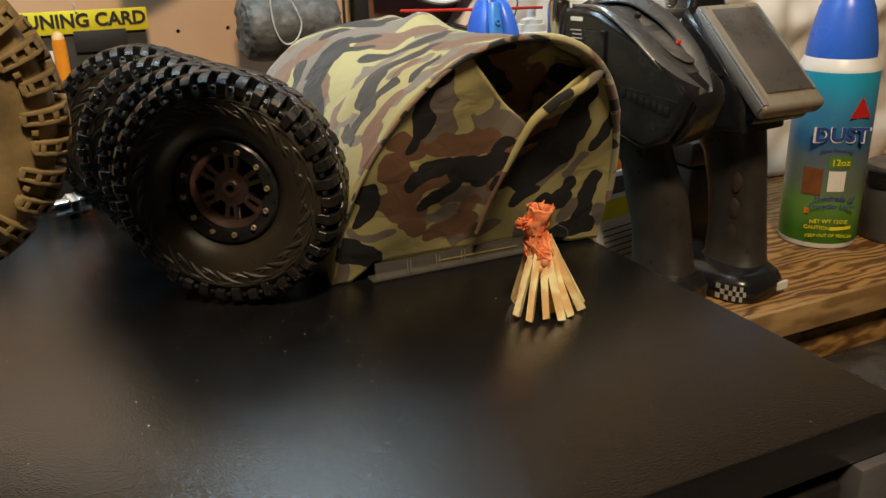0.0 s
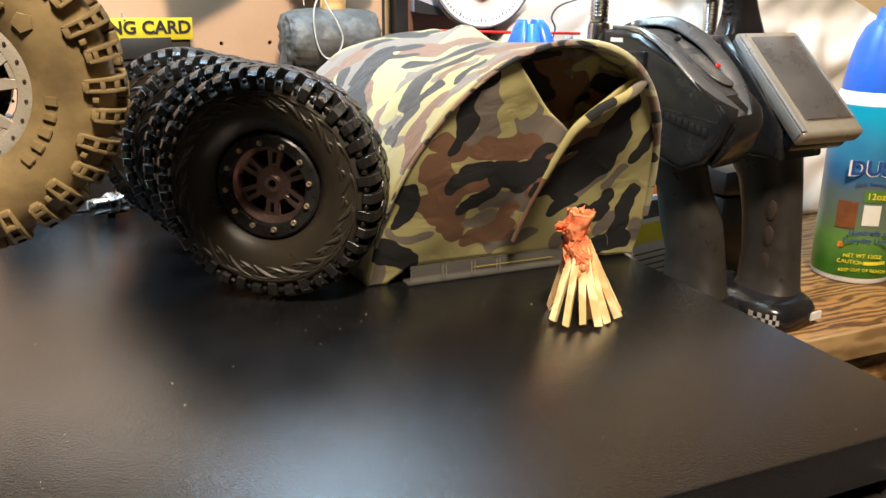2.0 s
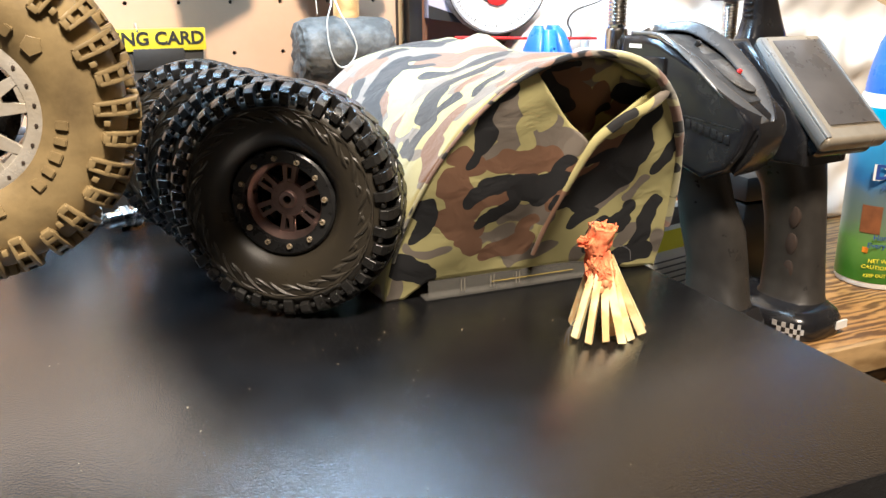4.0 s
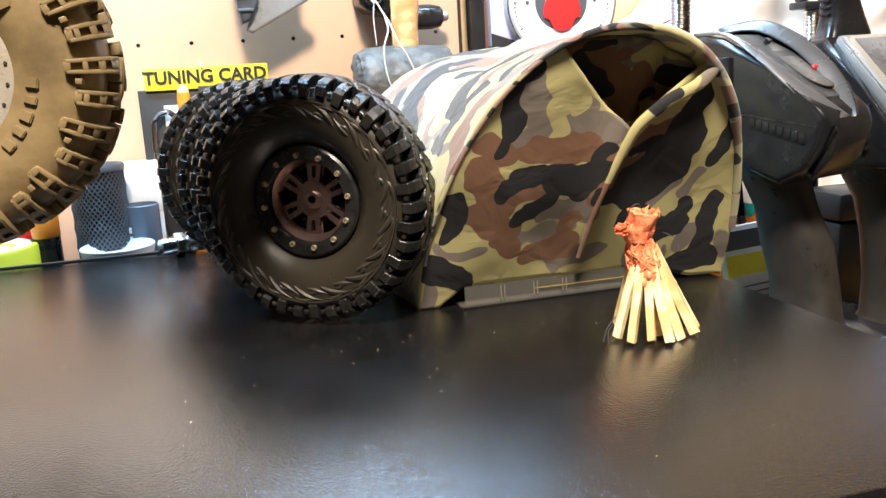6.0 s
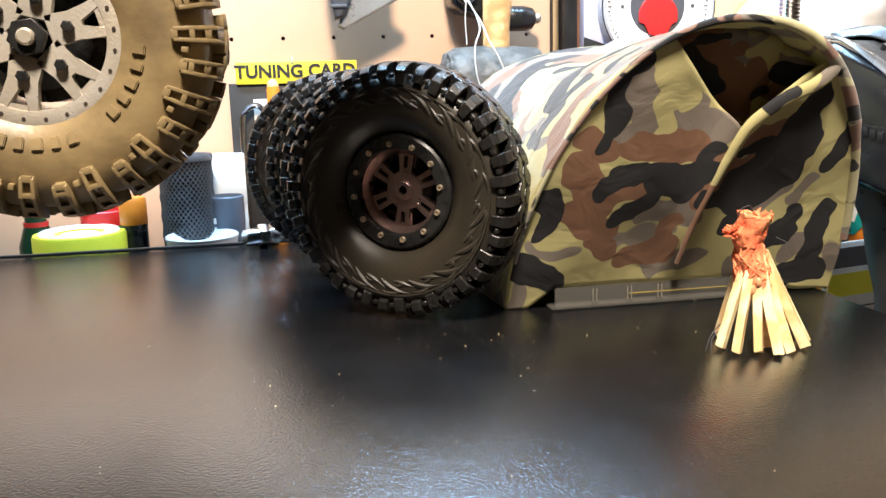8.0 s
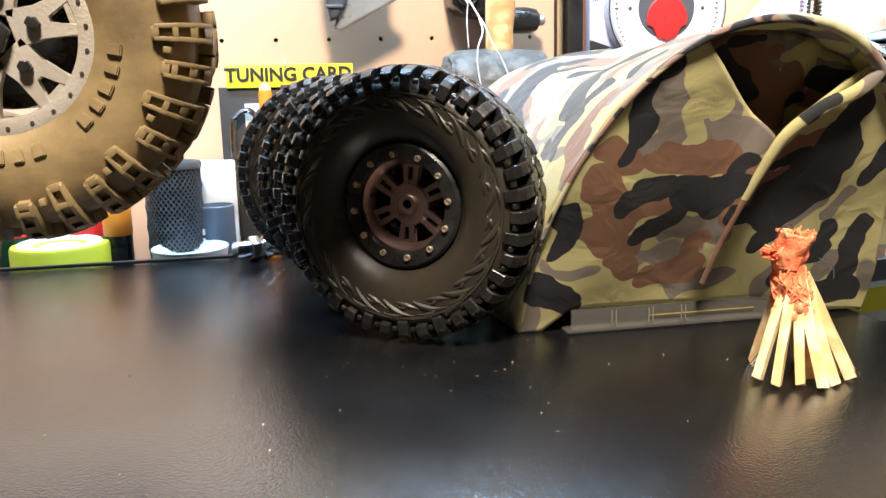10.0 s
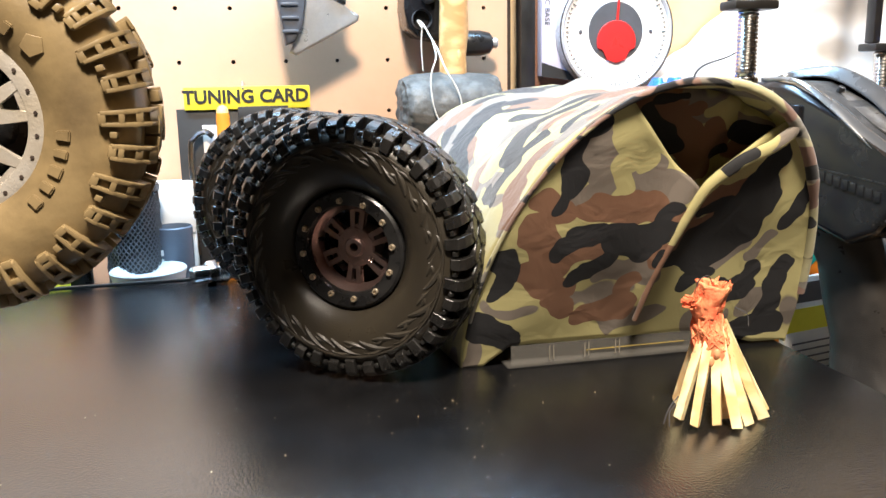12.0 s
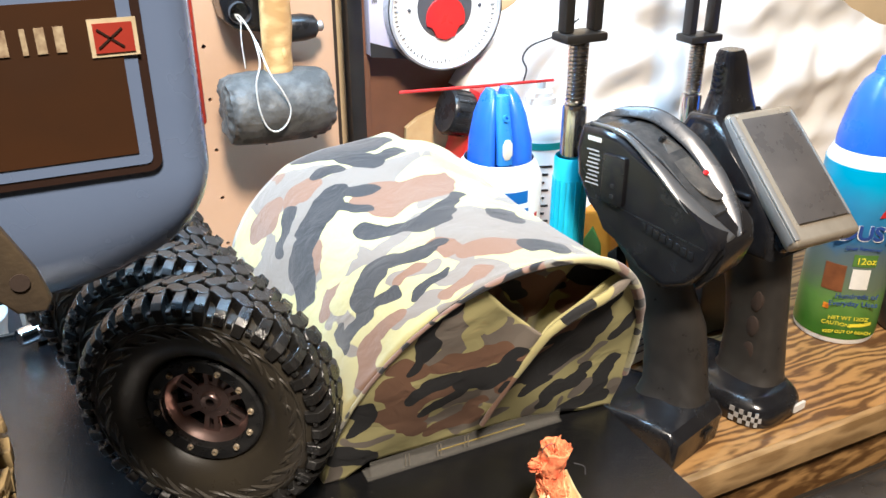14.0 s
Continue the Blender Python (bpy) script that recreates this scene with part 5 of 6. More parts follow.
part("handle", loft([(0.2200, 0.759, 0.130, 0.0110, 0.0095), (0.2200, 0.759, 0.155, 0.0108, 0.0095), (0.2210, 0.759, 0.172, 0.0118, 0.0100), (0.2212, 0.759, 0.195, 0.0112, 0.0100), (0.2212, 0.759, 0.230, 0.0118, 0.0105), (0.2212, 0.759, 0.34, 0.0114, 0.0100)], 24, 2.1), HANDLE_WOOD, mal, "varnished ash handle with a knot")
part("knot", loft([(0.2228, 0.7496, 0.150, 0.0006, 0.0004), (0.2228, 0.7492, 0.154, 0.0020, 0.0006), (0.2228, 0.7496, 0.158, 0.0006, 0.0004)], 12, 2), HANDLE_WOOD, mal)
part("hook", tubed([(0.2195, 0.806, 0.330), (0.2195, 0.735, 0.332), (0.2195, 0.730, 0.342)], 0.0022, 8), STEEL, mal)
loop = smooth_line([(0.1958, 0.7660, 0.1800), (0.2003, 0.7640, 0.1730), (0.2032, 0.7600, 0.1660), (0.2027, 0.7480, 0.1590), (0.2003, 0.7330, 0.1510), (0.1955, 0.7295, 0.1380), (0.1960, 0.7290, 0.1200), (0.2005, 0.7300, 0.1060), (0.2075, 0.7310, 0.1010), (0.2155, 0.7300, 0.1060), (0.2190, 0.7290, 0.1170), (0.2145, 0.7290, 0.1300), (0.2075, 0.7300, 0.1420), (0.2042, 0.7340, 0.1520), (0.2042, 0.7480, 0.1600), (0.2023, 0.7620, 0.1690), (0.1973, 0.7655, 0.1790), (0.1933, 0.7660, 0.1810), (0.1963, 0.7655, 0.1760)], 6)
tagged(part("string_loop", tubed(loop, 0.00065, 6), STRING), "thin white string looped from the tool over the mallet", "string")
tagged(part("string_end", tubed(smooth_line([(0.1970, 0.7650, 0.1790), (0.1955, 0.7640, 0.1620), (0.1965, 0.7640, 0.1420)], 5), 0.0005, 5), STRING), "single hanging end of white string", "string")

card = thing("tuning_card", pose(0, 0, 0), "black packaging card with a yellow header reading tuning card", "packaging card")
part("backing", boxed(0.003, 0.105, 0.7890, 0.7900, -0.089, 0.1158, 0.0003), DARK_PRINT, card, "black card with scuffed edges")
part("header", boxed(0.0095, 0.1075, 0.7868, 0.7888, 0.1150, 0.1325, 0.0003), YELLOW, card, "yellow printed header")
lettering("lettering", "TUNING CARD", 0.0142, Matrix.Translation((0.0575, 0.7864, 0.1245)) @ FACING, DARK_PRINT, card, 0.0001, 1.0)
part("dark_patch", boxed(0.050, 0.090, 0.7866, 0.7886, 0.1000, 0.1172, 0.0008), DARK_PRINT, card)
part("white_field", boxed(0.022, 0.040, 0.7872, 0.7888, 0.050, 0.103), WHITE_PLASTIC, card, smooth=False)
part("chrome_loop", tubed(smooth_line([(0.012, 0.783, 0.000), (0.012, 0.783, 0.080), (0.016, 0.783, 0.094), (0.024, 0.783, 0.098), (0.030, 0.783, 0.094)], 5), 0.0024, 8), CHROME, card, "bent chrome wire")
part("card_hook", tubed([(0.055, 0.806, 0.136), (0.055, 0.7862, 0.131)], 0.001, 6), STEEL, card)

ang = thing("angle_gauge", pose(0, 0, 0), "round white dial gauge with red pointer on lavender packaging", "gauge")
part("package", boxed(0.304, 0.412, 0.7850, 0.8050, 0.136, 0.30, 0.001), LAVENDER, ang, "pale lavender printed package")
part("package_edge", prismed([(0.304, 0.1355), (0.304, 0.1475), (0.345, 0.1340), (0.345, 0.1300)], 0.7838, 0.7848, STAND), DARK_PRINT, ang)
lettering("lettering", "MAGNETIC BASE", 0.0062, Matrix.Translation((0.3085, 0.7845, 0.203)) @ FACING @ Matrix.Rotation(radians(-90), 4, "Z"), GREY_PLASTIC, ang, 0.0001, 1.1)
DM = Matrix.Translation((0.3670, 0.7845, 0.1720)) @ pose(0, 0, 0, 90)
part("bezel", lathed([(0.0475, 0.0), (0.0475, 0.012), (0.0490, 0.0135), (0.0506, 0.0125), (0.0510, 0.010), (0.0510, 0.0)], 72, m=DM), surf("pale_grey_bezel", (0.50, 0.50, 0.52), (0.42, 0.42, 0.44), 30, 0.3, bump=0.02), ang, "pale grey bezel")
part("bezel_line", lathed([(0.0508, 0.0112), (0.0514, 0.0112), (0.0514, 0.0128), (0.0508, 0.0128)], 72, m=DM, close=True), DARK_PRINT, ang)
part("dial", lathed([(0, 0.009), (0.040, 0.009), (0.0475, 0.0105), (0.0475, 0.0)], 72, m=DM), WHITE_PLASTIC, ang, "white graduated dial face")
part("dark_disc", lathed([(0, 0.0094), (0.0245, 0.0094), (0.0248, 0.0090)], 56, m=DM), GREY_PLASTIC, ang)
part("pointer", prismed([(-0.0012, -0.002), (0.0012, -0.002), (0.0007, 0.044), (-0.0007, 0.044)], 0.0100, 0.0106, DM @ pose(0, 0, 0, 0, 0, -4)), RED, ang, "thin red pointer")
part("pendulum", prismed([(0.0178 * math.cos(radians(a)), 0.0178 * math.sin(radians(a)) - 0.0085) for a in range(-18, 200, 12)] + [(-0.0120, -0.0150), (-0.0085, -0.0235), (0.0, -0.0262), (0.0085, -0.0235), (0.0120, -0.0150)], 0.0097, 0.0112, DM, 0.0005), RED, ang, "red weighted pendulum")
for k in range(72):
    long = 0.0036 if k % 6 == 0 else 0.0020
    part("tick", boxed(0.0455 - long, 0.0455, -0.00022, 0.00022, 0.0100, 0.0109, m=DM @ pose(0, 0, 0, 0, 0, 5 * k)), DARK_PRINT, ang, smooth=False)
for a in (0, 180):
    part("screw", lathed([(0, 0.0102), (0.0014, 0.0100), (0.0016, 0.009)], 12, m=DM @ Matrix.Translation((0.032 * math.cos(radians(a)), 0.032 * math.sin(radians(a)), 0))), GREY_PLASTIC, ang)

# ---- things behind the cabinet ----
SH = BZ


def rods(bm, r, z0, z1, n, turns, thick):
    for k in range(n):
        pts = [(r * math.cos(2 * math.pi * (k / n + turns * q / 10)), r * math.sin(2 * math.pi * (k / n + turns * q / 10)), z0 + (z1 - z0) * q / 10) for q in range(11)]
        tube(bm, pts, thick, 4, caps=False)


cup = thing("mesh_pencil_cup", pose(-0.032, 0.752, SH), "dark wire-mesh pencil cup", "pencil cup")
bm = bmesh.new()
rods(bm, 0.0205, 0.002, 0.150, 34, 0.9, 0.0005)
rods(bm, 0.0205, 0.002, 0.150, 34, -0.9, 0.0005)
part("mesh", bm, GREY_PLASTIC, cup, "grey diamond wire mesh", kind="stuff")
part("inner_lining", lathed([(0, 0.001), (0.0190, 0.001), (0.0190, 0.148)], 40), BLACK_PAINT, cup)
part("rim", lathed([(0.0196, 0.148), (0.0212, 0.148), (0.0216, 0.151), (0.0206, 0.153), (0.0194, 0.151)], 40, close=True), GREY_PLASTIC, cup)
mug = thing("grey_tub", pose(-0.0035, 0.757, SH), "small blue-grey tub with printed side", "tub")
part("tub", lathed([(0, 0), (0.0125, 0), (0.0135, 0.002), (0.0140, 0.118), (0.0130, 0.119), (0.0128, 0.004), (0, 0.004)], 40), surf("blue_grey_plastic", (0.14, 0.17, 0.21), (0.11, 0.13, 0.17), 20, 0.4, bump=0.02), mug)
for k in range(5):
    part("print_line", boxed(-0.0095, -0.0075, -0.0118, -0.0112, 0.070 + k * 0.007, 0.0745 + k * 0.007), PALE_PRINT, mug, smooth=False)
paper = thing("paper_box", pose(-0.004, 0.785, SH), "bright white paper box behind the tub", "box")
part("box", boxed(-0.022, 0.016, -0.010, 0.012, 0.0, 0.150, 0.001), WHITE_PLASTIC, paper)
part("flap", boxed(-0.022, 0.016, -0.0115, -0.0102, 0.110, 0.148, 0.0004), WHITE_BAG, paper)
tape = thing("yellow_tape_roll", pose(-0.112, 0.742, SH), "yellow-green edged roll with a white top", "tape roll")
part("roll", lathed([(0.014, 0.0), (0.033, 0.0), (0.0335, 0.001), (0.0335, 0.096), (0.0325, 0.098), (0.014, 0.098)], 48, close=True), YELLOW, tape)
part("paper_core", lathed([(0, 0.094), (0.0275, 0.100), (0.0290, 0.0985), (0.0290, 0.096)], 48), WHITE_PLASTIC, tape)
dish = thing("white_dish", pose(-0.020, 0.7215, SH), "shallow white plastic dish", "dish")
part("dish", lathed([(0, 0.0), (0.022, 0.0), (0.024, 0.080), (0.0270, 0.0935), (0.0262, 0.0945), (0.015, 0.088), (0, 0.087)], 48), WHITE_PLASTIC, dish)
mk = thing("marker_tube", pose(-0.0745, 0.757, SH), "black marker tube with an orange band and green stripe", "marker")
part("barrel", lathed([(0, 0), (0.0095, 0), (0.0100, 0.002), (0.0100, 0.104), (0, 0.104)], 32), BLACK_METAL, mk)
part("orange_band", lathed([(0.0101, 0.100), (0.0104, 0.1005), (0.0104, 0.119), (0.0090, 0.121), (0, 0.121)], 32), ORANGE, mk)
part("green_stripe", boxed(-0.0110, -0.0085, -0.0062, -0.0045, 0.020, 0.100), GREEN, mk)
rc = thing("red_cup", pose(-0.102, 0.785, SH), "small red plastic cup behind the rear lip", "cup")
part("cup", lathed([(0, 0), (0.0150, 0), (0.0185, 0.108), (0.0175, 0.109), (0.0145, 0.004), (0, 0.004)], 40), RED, rc)
gb = thing("dark_bottle", pose(-0.150, 0.770, SH), "dark green bottle with a red ring", "bottle")
part("bottle", lathed([(0, 0), (0.013, 0), (0.014, 0.002), (0.014, 0.085), (0.008, 0.104), (0.008, 0.112), (0, 0.112)], 32), surf("dark_green_glass", (0.015, 0.05, 0.02), None, 30, 0.2, bump=0), gb)
part("ring", lathed([(0.0084, 0.100), (0.0092, 0.100), (0.0092, 0.104), (0.0084, 0.104)], 24, close=True), RED, gb)
pen = thing("wooden_peg", pose(0.0385, 0.7740, SH), "orange wooden peg with a pale rounded tip", "peg")
part("peg", lathed([(0, 0), (0.0050, 0), (0.0052, 0.200), (0.0046, 0.203)], 20), ORANGE, pen)
part("tip", lathed([(0.0047, 0.2028), (0.0044, 0.2055), (0.0030, 0.208), (0, 0.209)], 20), HANDLE_WOOD, pen)
fit_ = thing("chrome_fitting", pose(0.0268, 0.6740, 0.0, 0, 0, 25), "small chrome pipe fitting on the cabinet top", "fitting")
part("barrel", lathed([(0, -0.014), (0.0055, -0.014), (0.0060, -0.012), (0.0060, 0.004), (0.0080, 0.005), (0.0080, 0.010), (0.0050, 0.012), (0.0050, 0.018), (0, 0.018)], 28, m=Matrix.Translation((0, 0, 0.0085)) @ pose(0, 0, 0, 0, 90)), CHROME, fit_)
part("nut", prismed([(0.0085 * math.cos(radians(60 * q)), 0.0085 * math.sin(radians(60 * q))) for q in range(6)], -0.004, 0.003, Matrix.Translation((0, 0, 0.0085)) @ pose(0, 0, 0, 0, 90), 0.0006), CHROME, fit_)

# ---- white sheet at the back of the bench ----


def sheet_top(x):
    for (x0, z0), (x1, z1) in zip(SHEET, SHEET[1:]):
        if x0 <= x <= x1:
            return z0 + (z1 - z0) * (x - x0) / (x1 - x0)
    return SHEET[-1][1]


SHEET = ((0.385, 0.100), (0.40, 0.120), (0.425, 0.138), (0.460, 0.160), (0.505, 0.200), (0.60, 0.226), (0.68, 0.205), (0.76, 0.160), (0.88, 0.110), (1.10, 0.060), (1.5, 0.02))


def sheet(u, v):
    x = 0.385 + 1.05 * u
    top = sheet_top(x) + 0.004 * noise.noise(Vector((x * 40, 0, 0)))
    z = BZ + 0.002 + (top - BZ) * min(1, v * 1.25)
    y = 0.782 - 0.045 * min(1, max(0, (x - 0.47) / 0.12)) + (0.05 * (v - 0.8) / 0.2 if v > 0.8 else 0)
    q = Vector((x * 9, z * 14, 3.3))
    y += 0.020 * (noise.noise(q) + 0.5 * noise.noise(q * 2.6)) * min(1, max(0.15, (x - 0.45) / 0.1))
    y -= 0.008 * abs(noise.noise(Vector((x * 22 - z * 16, z * 6, 8))))
    return Vector((x, min(y, 0.825), z))


bag = part("white_sheet", grid_mesh(sheet, 150, 60), WHITE_BAG)
tagged(thicken(bag, 0.0008), "crumpled white plastic sheet bunched against the wall", "plastic sheet")
tagged(part("torn_edge", tubed(smooth_line([(0.424, 0.742, 0.110), (0.427, 0.742, 0.122), (0.423, 0.742, 0.132), (0.430, 0.740, 0.142), (0.452, 0.735, 0.150), (0.470, 0.732, 0.162)], 6), 0.0008, 5), DARK_PRINT, None), "dark curled thread along the sheet's torn edge", "thread")

# ---- low side cabinet with a plastic bag ----
side = thing("side_cabinet", pose(0, 0, 0), "grey-brown low cabinet in front of the bench", "cabinet")
part("carcass", boxed(0.335, 1.2, 0.05, 0.452, -0.90, -0.150, 0.003), surf("grey_brown_laminate", (0.13, 0.11, 0.09), (0.10, 0.085, 0.07), 10, 0.5), side)
part("top", boxed(0.330, 1.2, 0.045, 0.455, -0.1495, -0.135, 0.002), surf("grey_top", (0.04, 0.034, 0.028), (0.028, 0.024, 0.02), 10, 0.4), side)
part("edge_strip", boxed(0.330, 1.2, 0.0415, 0.0448, -0.149, -0.1355, 0.0005), PALE_PRINT, side)


def crumple(u, v):
    x, y = 0.38 + 0.47 * u, 0.20 + 0.25 * v
    q = Vector((x * 14, y * 14, 1.7))
    z = 0.016 * abs(noise.noise(q)) + 0.010 * abs(noise.noise(q * 2.3)) + 0.004 * abs(noise.noise(q * 5.1))
    return Vector((x + 0.01 * noise.noise(q + Vector((5, 0, 0))), y, -0.134 + (z + 0.008) * math.sin(math.pi * u) ** 0.4 * math.sin(math.pi * v) ** 0.4))


tagged(part("plastic_bag", grid_mesh(crumple, 90, 60), SMOKE_BAG), "crumpled smoky clear plastic bag lying on the side cabinet", "plastic bag")

# ---- dust on the cabinet top ----
bm = bmesh.new()
rg = random.Random(11)
for k in range(260):
    if k < 55:
        x, y = rg.gauss(0.145, 0.035), rg.gauss(0.405, 0.028)
    else:
        x, y = rg.uniform(-0.12, 0.31), rg.uniform(0.24, 0.66)
    r = rg.choice((0.00008, 0.00010, 0.00013, 0.00016, 0.00024))
    a = rg.uniform(0, 6.28)
    m = Matrix.Translation((x, y, r * 0.6)) @ Euler((rg.uniform(0, 3), rg.uniform(0, 3), a)).to_matrix().to_4x4() @ Matrix.Diagonal((r * rg.uniform(1, 2.2), r, r * 0.6, 1))
    vs = [bm.verts.new(m @ Vector(c)) for c in ((1, 1, 1), (-1, -1, 1), (-1, 1, -1), (1, -1, -1))]
    for q in ((0, 1, 2), (0, 3, 1), (0, 2, 3), (1, 3, 2)):
        bm.faces.new([vs[i] for i in q])
tagged(part("dust_specks", bm, DUST, smooth=False), "scattered pale dust and crumbs on the black top", "dust", kind="stuff")

# ---- pistol transmitters on the bench ----


tx = thing("pistol_transmitter", pose(0.403, 0.532, BZ, 0, 0, 17.5), "black pistol-grip radio transmitter with silver-edged rear loop", "transmitter", "radio transmitters")
part("base", side_prism([(-0.052, 0.0), (0.060, 0.0), (0.062, 0.012), (0.020, 0.020), (-0.020, 0.030), (-0.048, 0.030), (-0.054, 0.022)], 0.031, None, 0.005), TX_BLACK, tx, "glossy black flared base")
part("base_button", boxed(0.006, 0.016, -0.0555, -0.0535, 0.010, 0.017, 0.001), BLACK_METAL, tx)
part("grip", loft([(0.017, -0.021, 0.024, 0.0215, 0.027), (0.0185, -0.020, 0.034, 0.0170, 0.0235), (0.0185, -0.017, 0.060, 0.0158, 0.0225), (0.0165, -0.012, 0.085, 0.0168, 0.0235), (0.0130, -0.006, 0.108, 0.0158, 0.0200), (0.0080, 0.000, 0.130, 0.0170, 0.022), (0.002, 0.006, 0.150, 0.020, 0.028)]), TX_GRIP, tx, "black rubbery pistol grip")
part("trigger", side_prism([(0.020, 0.100), (0.027, 0.098), (0.033, 0.110), (0.031, 0.128), (0.024, 0.135)], 0.006, None, 0.0015), TX_BLACK, tx)
HEAD_SIDE = [(-0.0550, 0.1725), (-0.0575, 0.1650), (-0.0515, 0.1490), (-0.0420, 0.1360), (-0.0260, 0.1280), (-0.0040, 0.1340), (0.0080, 0.1480), (0.0200, 0.1590), (0.0380, 0.1680), (0.0490, 0.1860), (0.0510, 0.2040), (0.0470, 0.2200), (0.0320, 0.2215), (0.0165, 0.2185), (-0.0080, 0.2065), (-0.0285, 0.1915), (-0.0450, 0.1795)]
part("head", side_prism(HEAD_SIDE, 0.0245, None, 0.0055), TX_BLACK, tx, "smooth black plastic head")
top = [(0.0440, 0.2205), (0.0165, 0.2185), (-0.0080, 0.2065), (-0.0285, 0.1915), (-0.0450, 0.1795)]
part("inner_panel", side_prism([(y, z + 0.0012) for y, z in top] + [(y, z - 0.004) for y, z in top[::-1]], 0.0135, None, 0.001), surf("dusty_black_panel", (0.05, 0.047, 0.044), (0.02, 0.02, 0.02), 120, 0.5, bump=0.3, fine=500), tx, "dusty dark inner panel")
LOOP = smooth_line([(-0.0060, 0.0470, 0.2210), (0.0060, 0.0400, 0.2265), (0.0150, 0.0165, 0.2285), (0.0195, -0.0080, 0.2180), (0.0200, -0.0270, 0.2035), (0.0165, -0.0420, 0.1890), (0.0100, -0.0520, 0.1775), (0.0030, -0.0585, 0.1695)], 6)


def along(points, u):
    k = u * (len(points) - 1)
    i = min(int(k), len(points) - 2)
    return Vector(points[i]).lerp(Vector(points[i + 1]), k - i)


def loop_inside(u, v):
    """Silver slope from the crest of the loop down to the window."""
    p = along(LOOP, u)
    wide = 0.0015 + 0.0085 * math.sin(math.pi * min(1, u ** 1.5)) ** 0.8
    return p + Vector((-wide * v, 0.1 * wide * v, -(0.0035 + 0.004 * math.sin(math.pi * u)) * v ** 1.5))


def loop_outside(u, v):
    """Black back of the loop, from its crest over to the side of the head."""
    p = along(LOOP, u)
    q = Vector((0.0225 - 0.012 * max(0, u - 0.8) / 0.2, p.y + 0.004, p.z - 0.016))
    m_ = Vector((p.x + (q.x - p.x) * 0.75, p.y + 0.001, p.z + 0.0008))
    return p * (1 - v) ** 2 + m_ * 2 * v * (1 - v) + q * v ** 2


thicken(part("silver_edge", grid_mesh(loop_inside, 48, 8), DARK_SILVER, tx, "silver inner slope of the raised rear loop"), 0.0008)
thicken(part("loop_back", grid_mesh(loop_outside, 48, 10), TX_BLACK, tx, "smooth black back of the rear loop"), 0.0008)
EDGE_OUT = smooth_line([(-0.0210, 0.0420, 0.2205), (-0.0225, 0.0165, 0.2195), (-0.0250, -0.0090, 0.2050), (-0.0252, -0.0290, 0.1895), (-0.0215, -0.0450, 0.1760), (-0.0100, -0.0575, 0.1650)], 6)
EDGE_IN = smooth_line([(-0.0205, 0.0420, 0.2225), (-0.0205, 0.0165, 0.2215), (-0.0195, -0.0080, 0.2090), (-0.0165, -0.0285, 0.1940), (-0.0105, -0.0460, 0.1805), (-0.0035, -0.0580, 0.1695)], 6)
thicken(part("silver_edge", grid_mesh(lambda u, v: along(EDGE_OUT, u).lerp(along(EDGE_IN, u), v) + Vector((-0.0004, 0, 0.0008)) * math.sin(math.pi * v), 40, 6), GUNMETAL, tx, "silver wedge-shaped edge of the head"), 0.0010)
drop = [(0.0112 * math.sin(radians(a)) * (1.0 + 0.25 * math.cos(radians(a))), -0.0265 * math.cos(radians(a))) for a in range(0, 360, 15)]
part("window", prismed(drop, 0.0, 0.0012, Matrix.Translation((0.0045, -0.0180, 0.1996)) @ pose(0, 0, 0, 32.4), 0.0004), surf("dusty_window", (0.115, 0.102, 0.085), (0.05, 0.046, 0.042), 90, 0.32, bump=0.15, fine=400), tx, "dusty drop-shaped window")
part("rear_ridge", side_prism([(-0.0575, 0.1640), (-0.0515, 0.1480), (-0.0420, 0.1350), (-0.0445, 0.1325), (-0.0550, 0.1450), (-0.0605, 0.1620), (-0.0585, 0.1690)], 0.017, None, 0.002), TX_BLACK, tx)
part("seam", side_prism([(-0.0500, 0.1640), (0.0300, 0.1740), (0.0460, 0.1960), (0.0464, 0.1970), (0.0296, 0.1750), (-0.0500, 0.1650)], 0.0247, None, 0.0), BLACK_METAL, tx)
part("indicator", lathed([(0, 0.0022), (0.0014, 0.0018), (0.002, 0)], 12, m=Matrix.Translation((0.0105, -0.0250, 0.1975)) @ pose(0, 0, 0, 35)), RED, tx, "small red indicator lens")
part("switch", lathed([(0, 0.004), (0.0022, 0.0036), (0.0022, 0)], 12, m=Matrix.Translation((0.002, 0.004, 0.2135)) @ pose(0, 0, 0, 30)), BLACK_METAL, tx)
part("steering_boss", boxed(-0.0275, -0.0240, 0.0090, 0.0265, 0.1740, 0.2070, 0.0015), TX_BLACK, tx)
for z in (0.180, 0.187):
    part("boss_pin", lathed([(0, 0.0006), (0.0014, 0.0006), (0.0016, 0)], 10, m=Matrix.Translation((-0.0275, 0.0170, z)) @ pose(0, 0, 0, 0, -90)), BLACK_METAL, tx)
for k in range(9):
    part("print_line", boxed(-0.0250, -0.0246, 0.0300 + (k % 3) * 0.0006, 0.0405 - (k * 5 % 4) * 0.0006, 0.1830 + k * 0.0028, 0.1839 + k * 0.0028), FAINT_WHITE, tx, smooth=False)
part("print_mark", boxed(-0.0250, -0.0246, 0.0300, 0.0405, 0.2120, 0.2148), PALE_PRINT, tx, smooth=False)
for k in range(8):
    y = -0.0440 + k * 0.0050
    part("moulded_mark", boxed(-0.0252, -0.0243, y, y + 0.0036, 0.1545 + k * 0.0012, 0.1605 + k * 0.0012, 0.0003), TX_BLACK, tx)

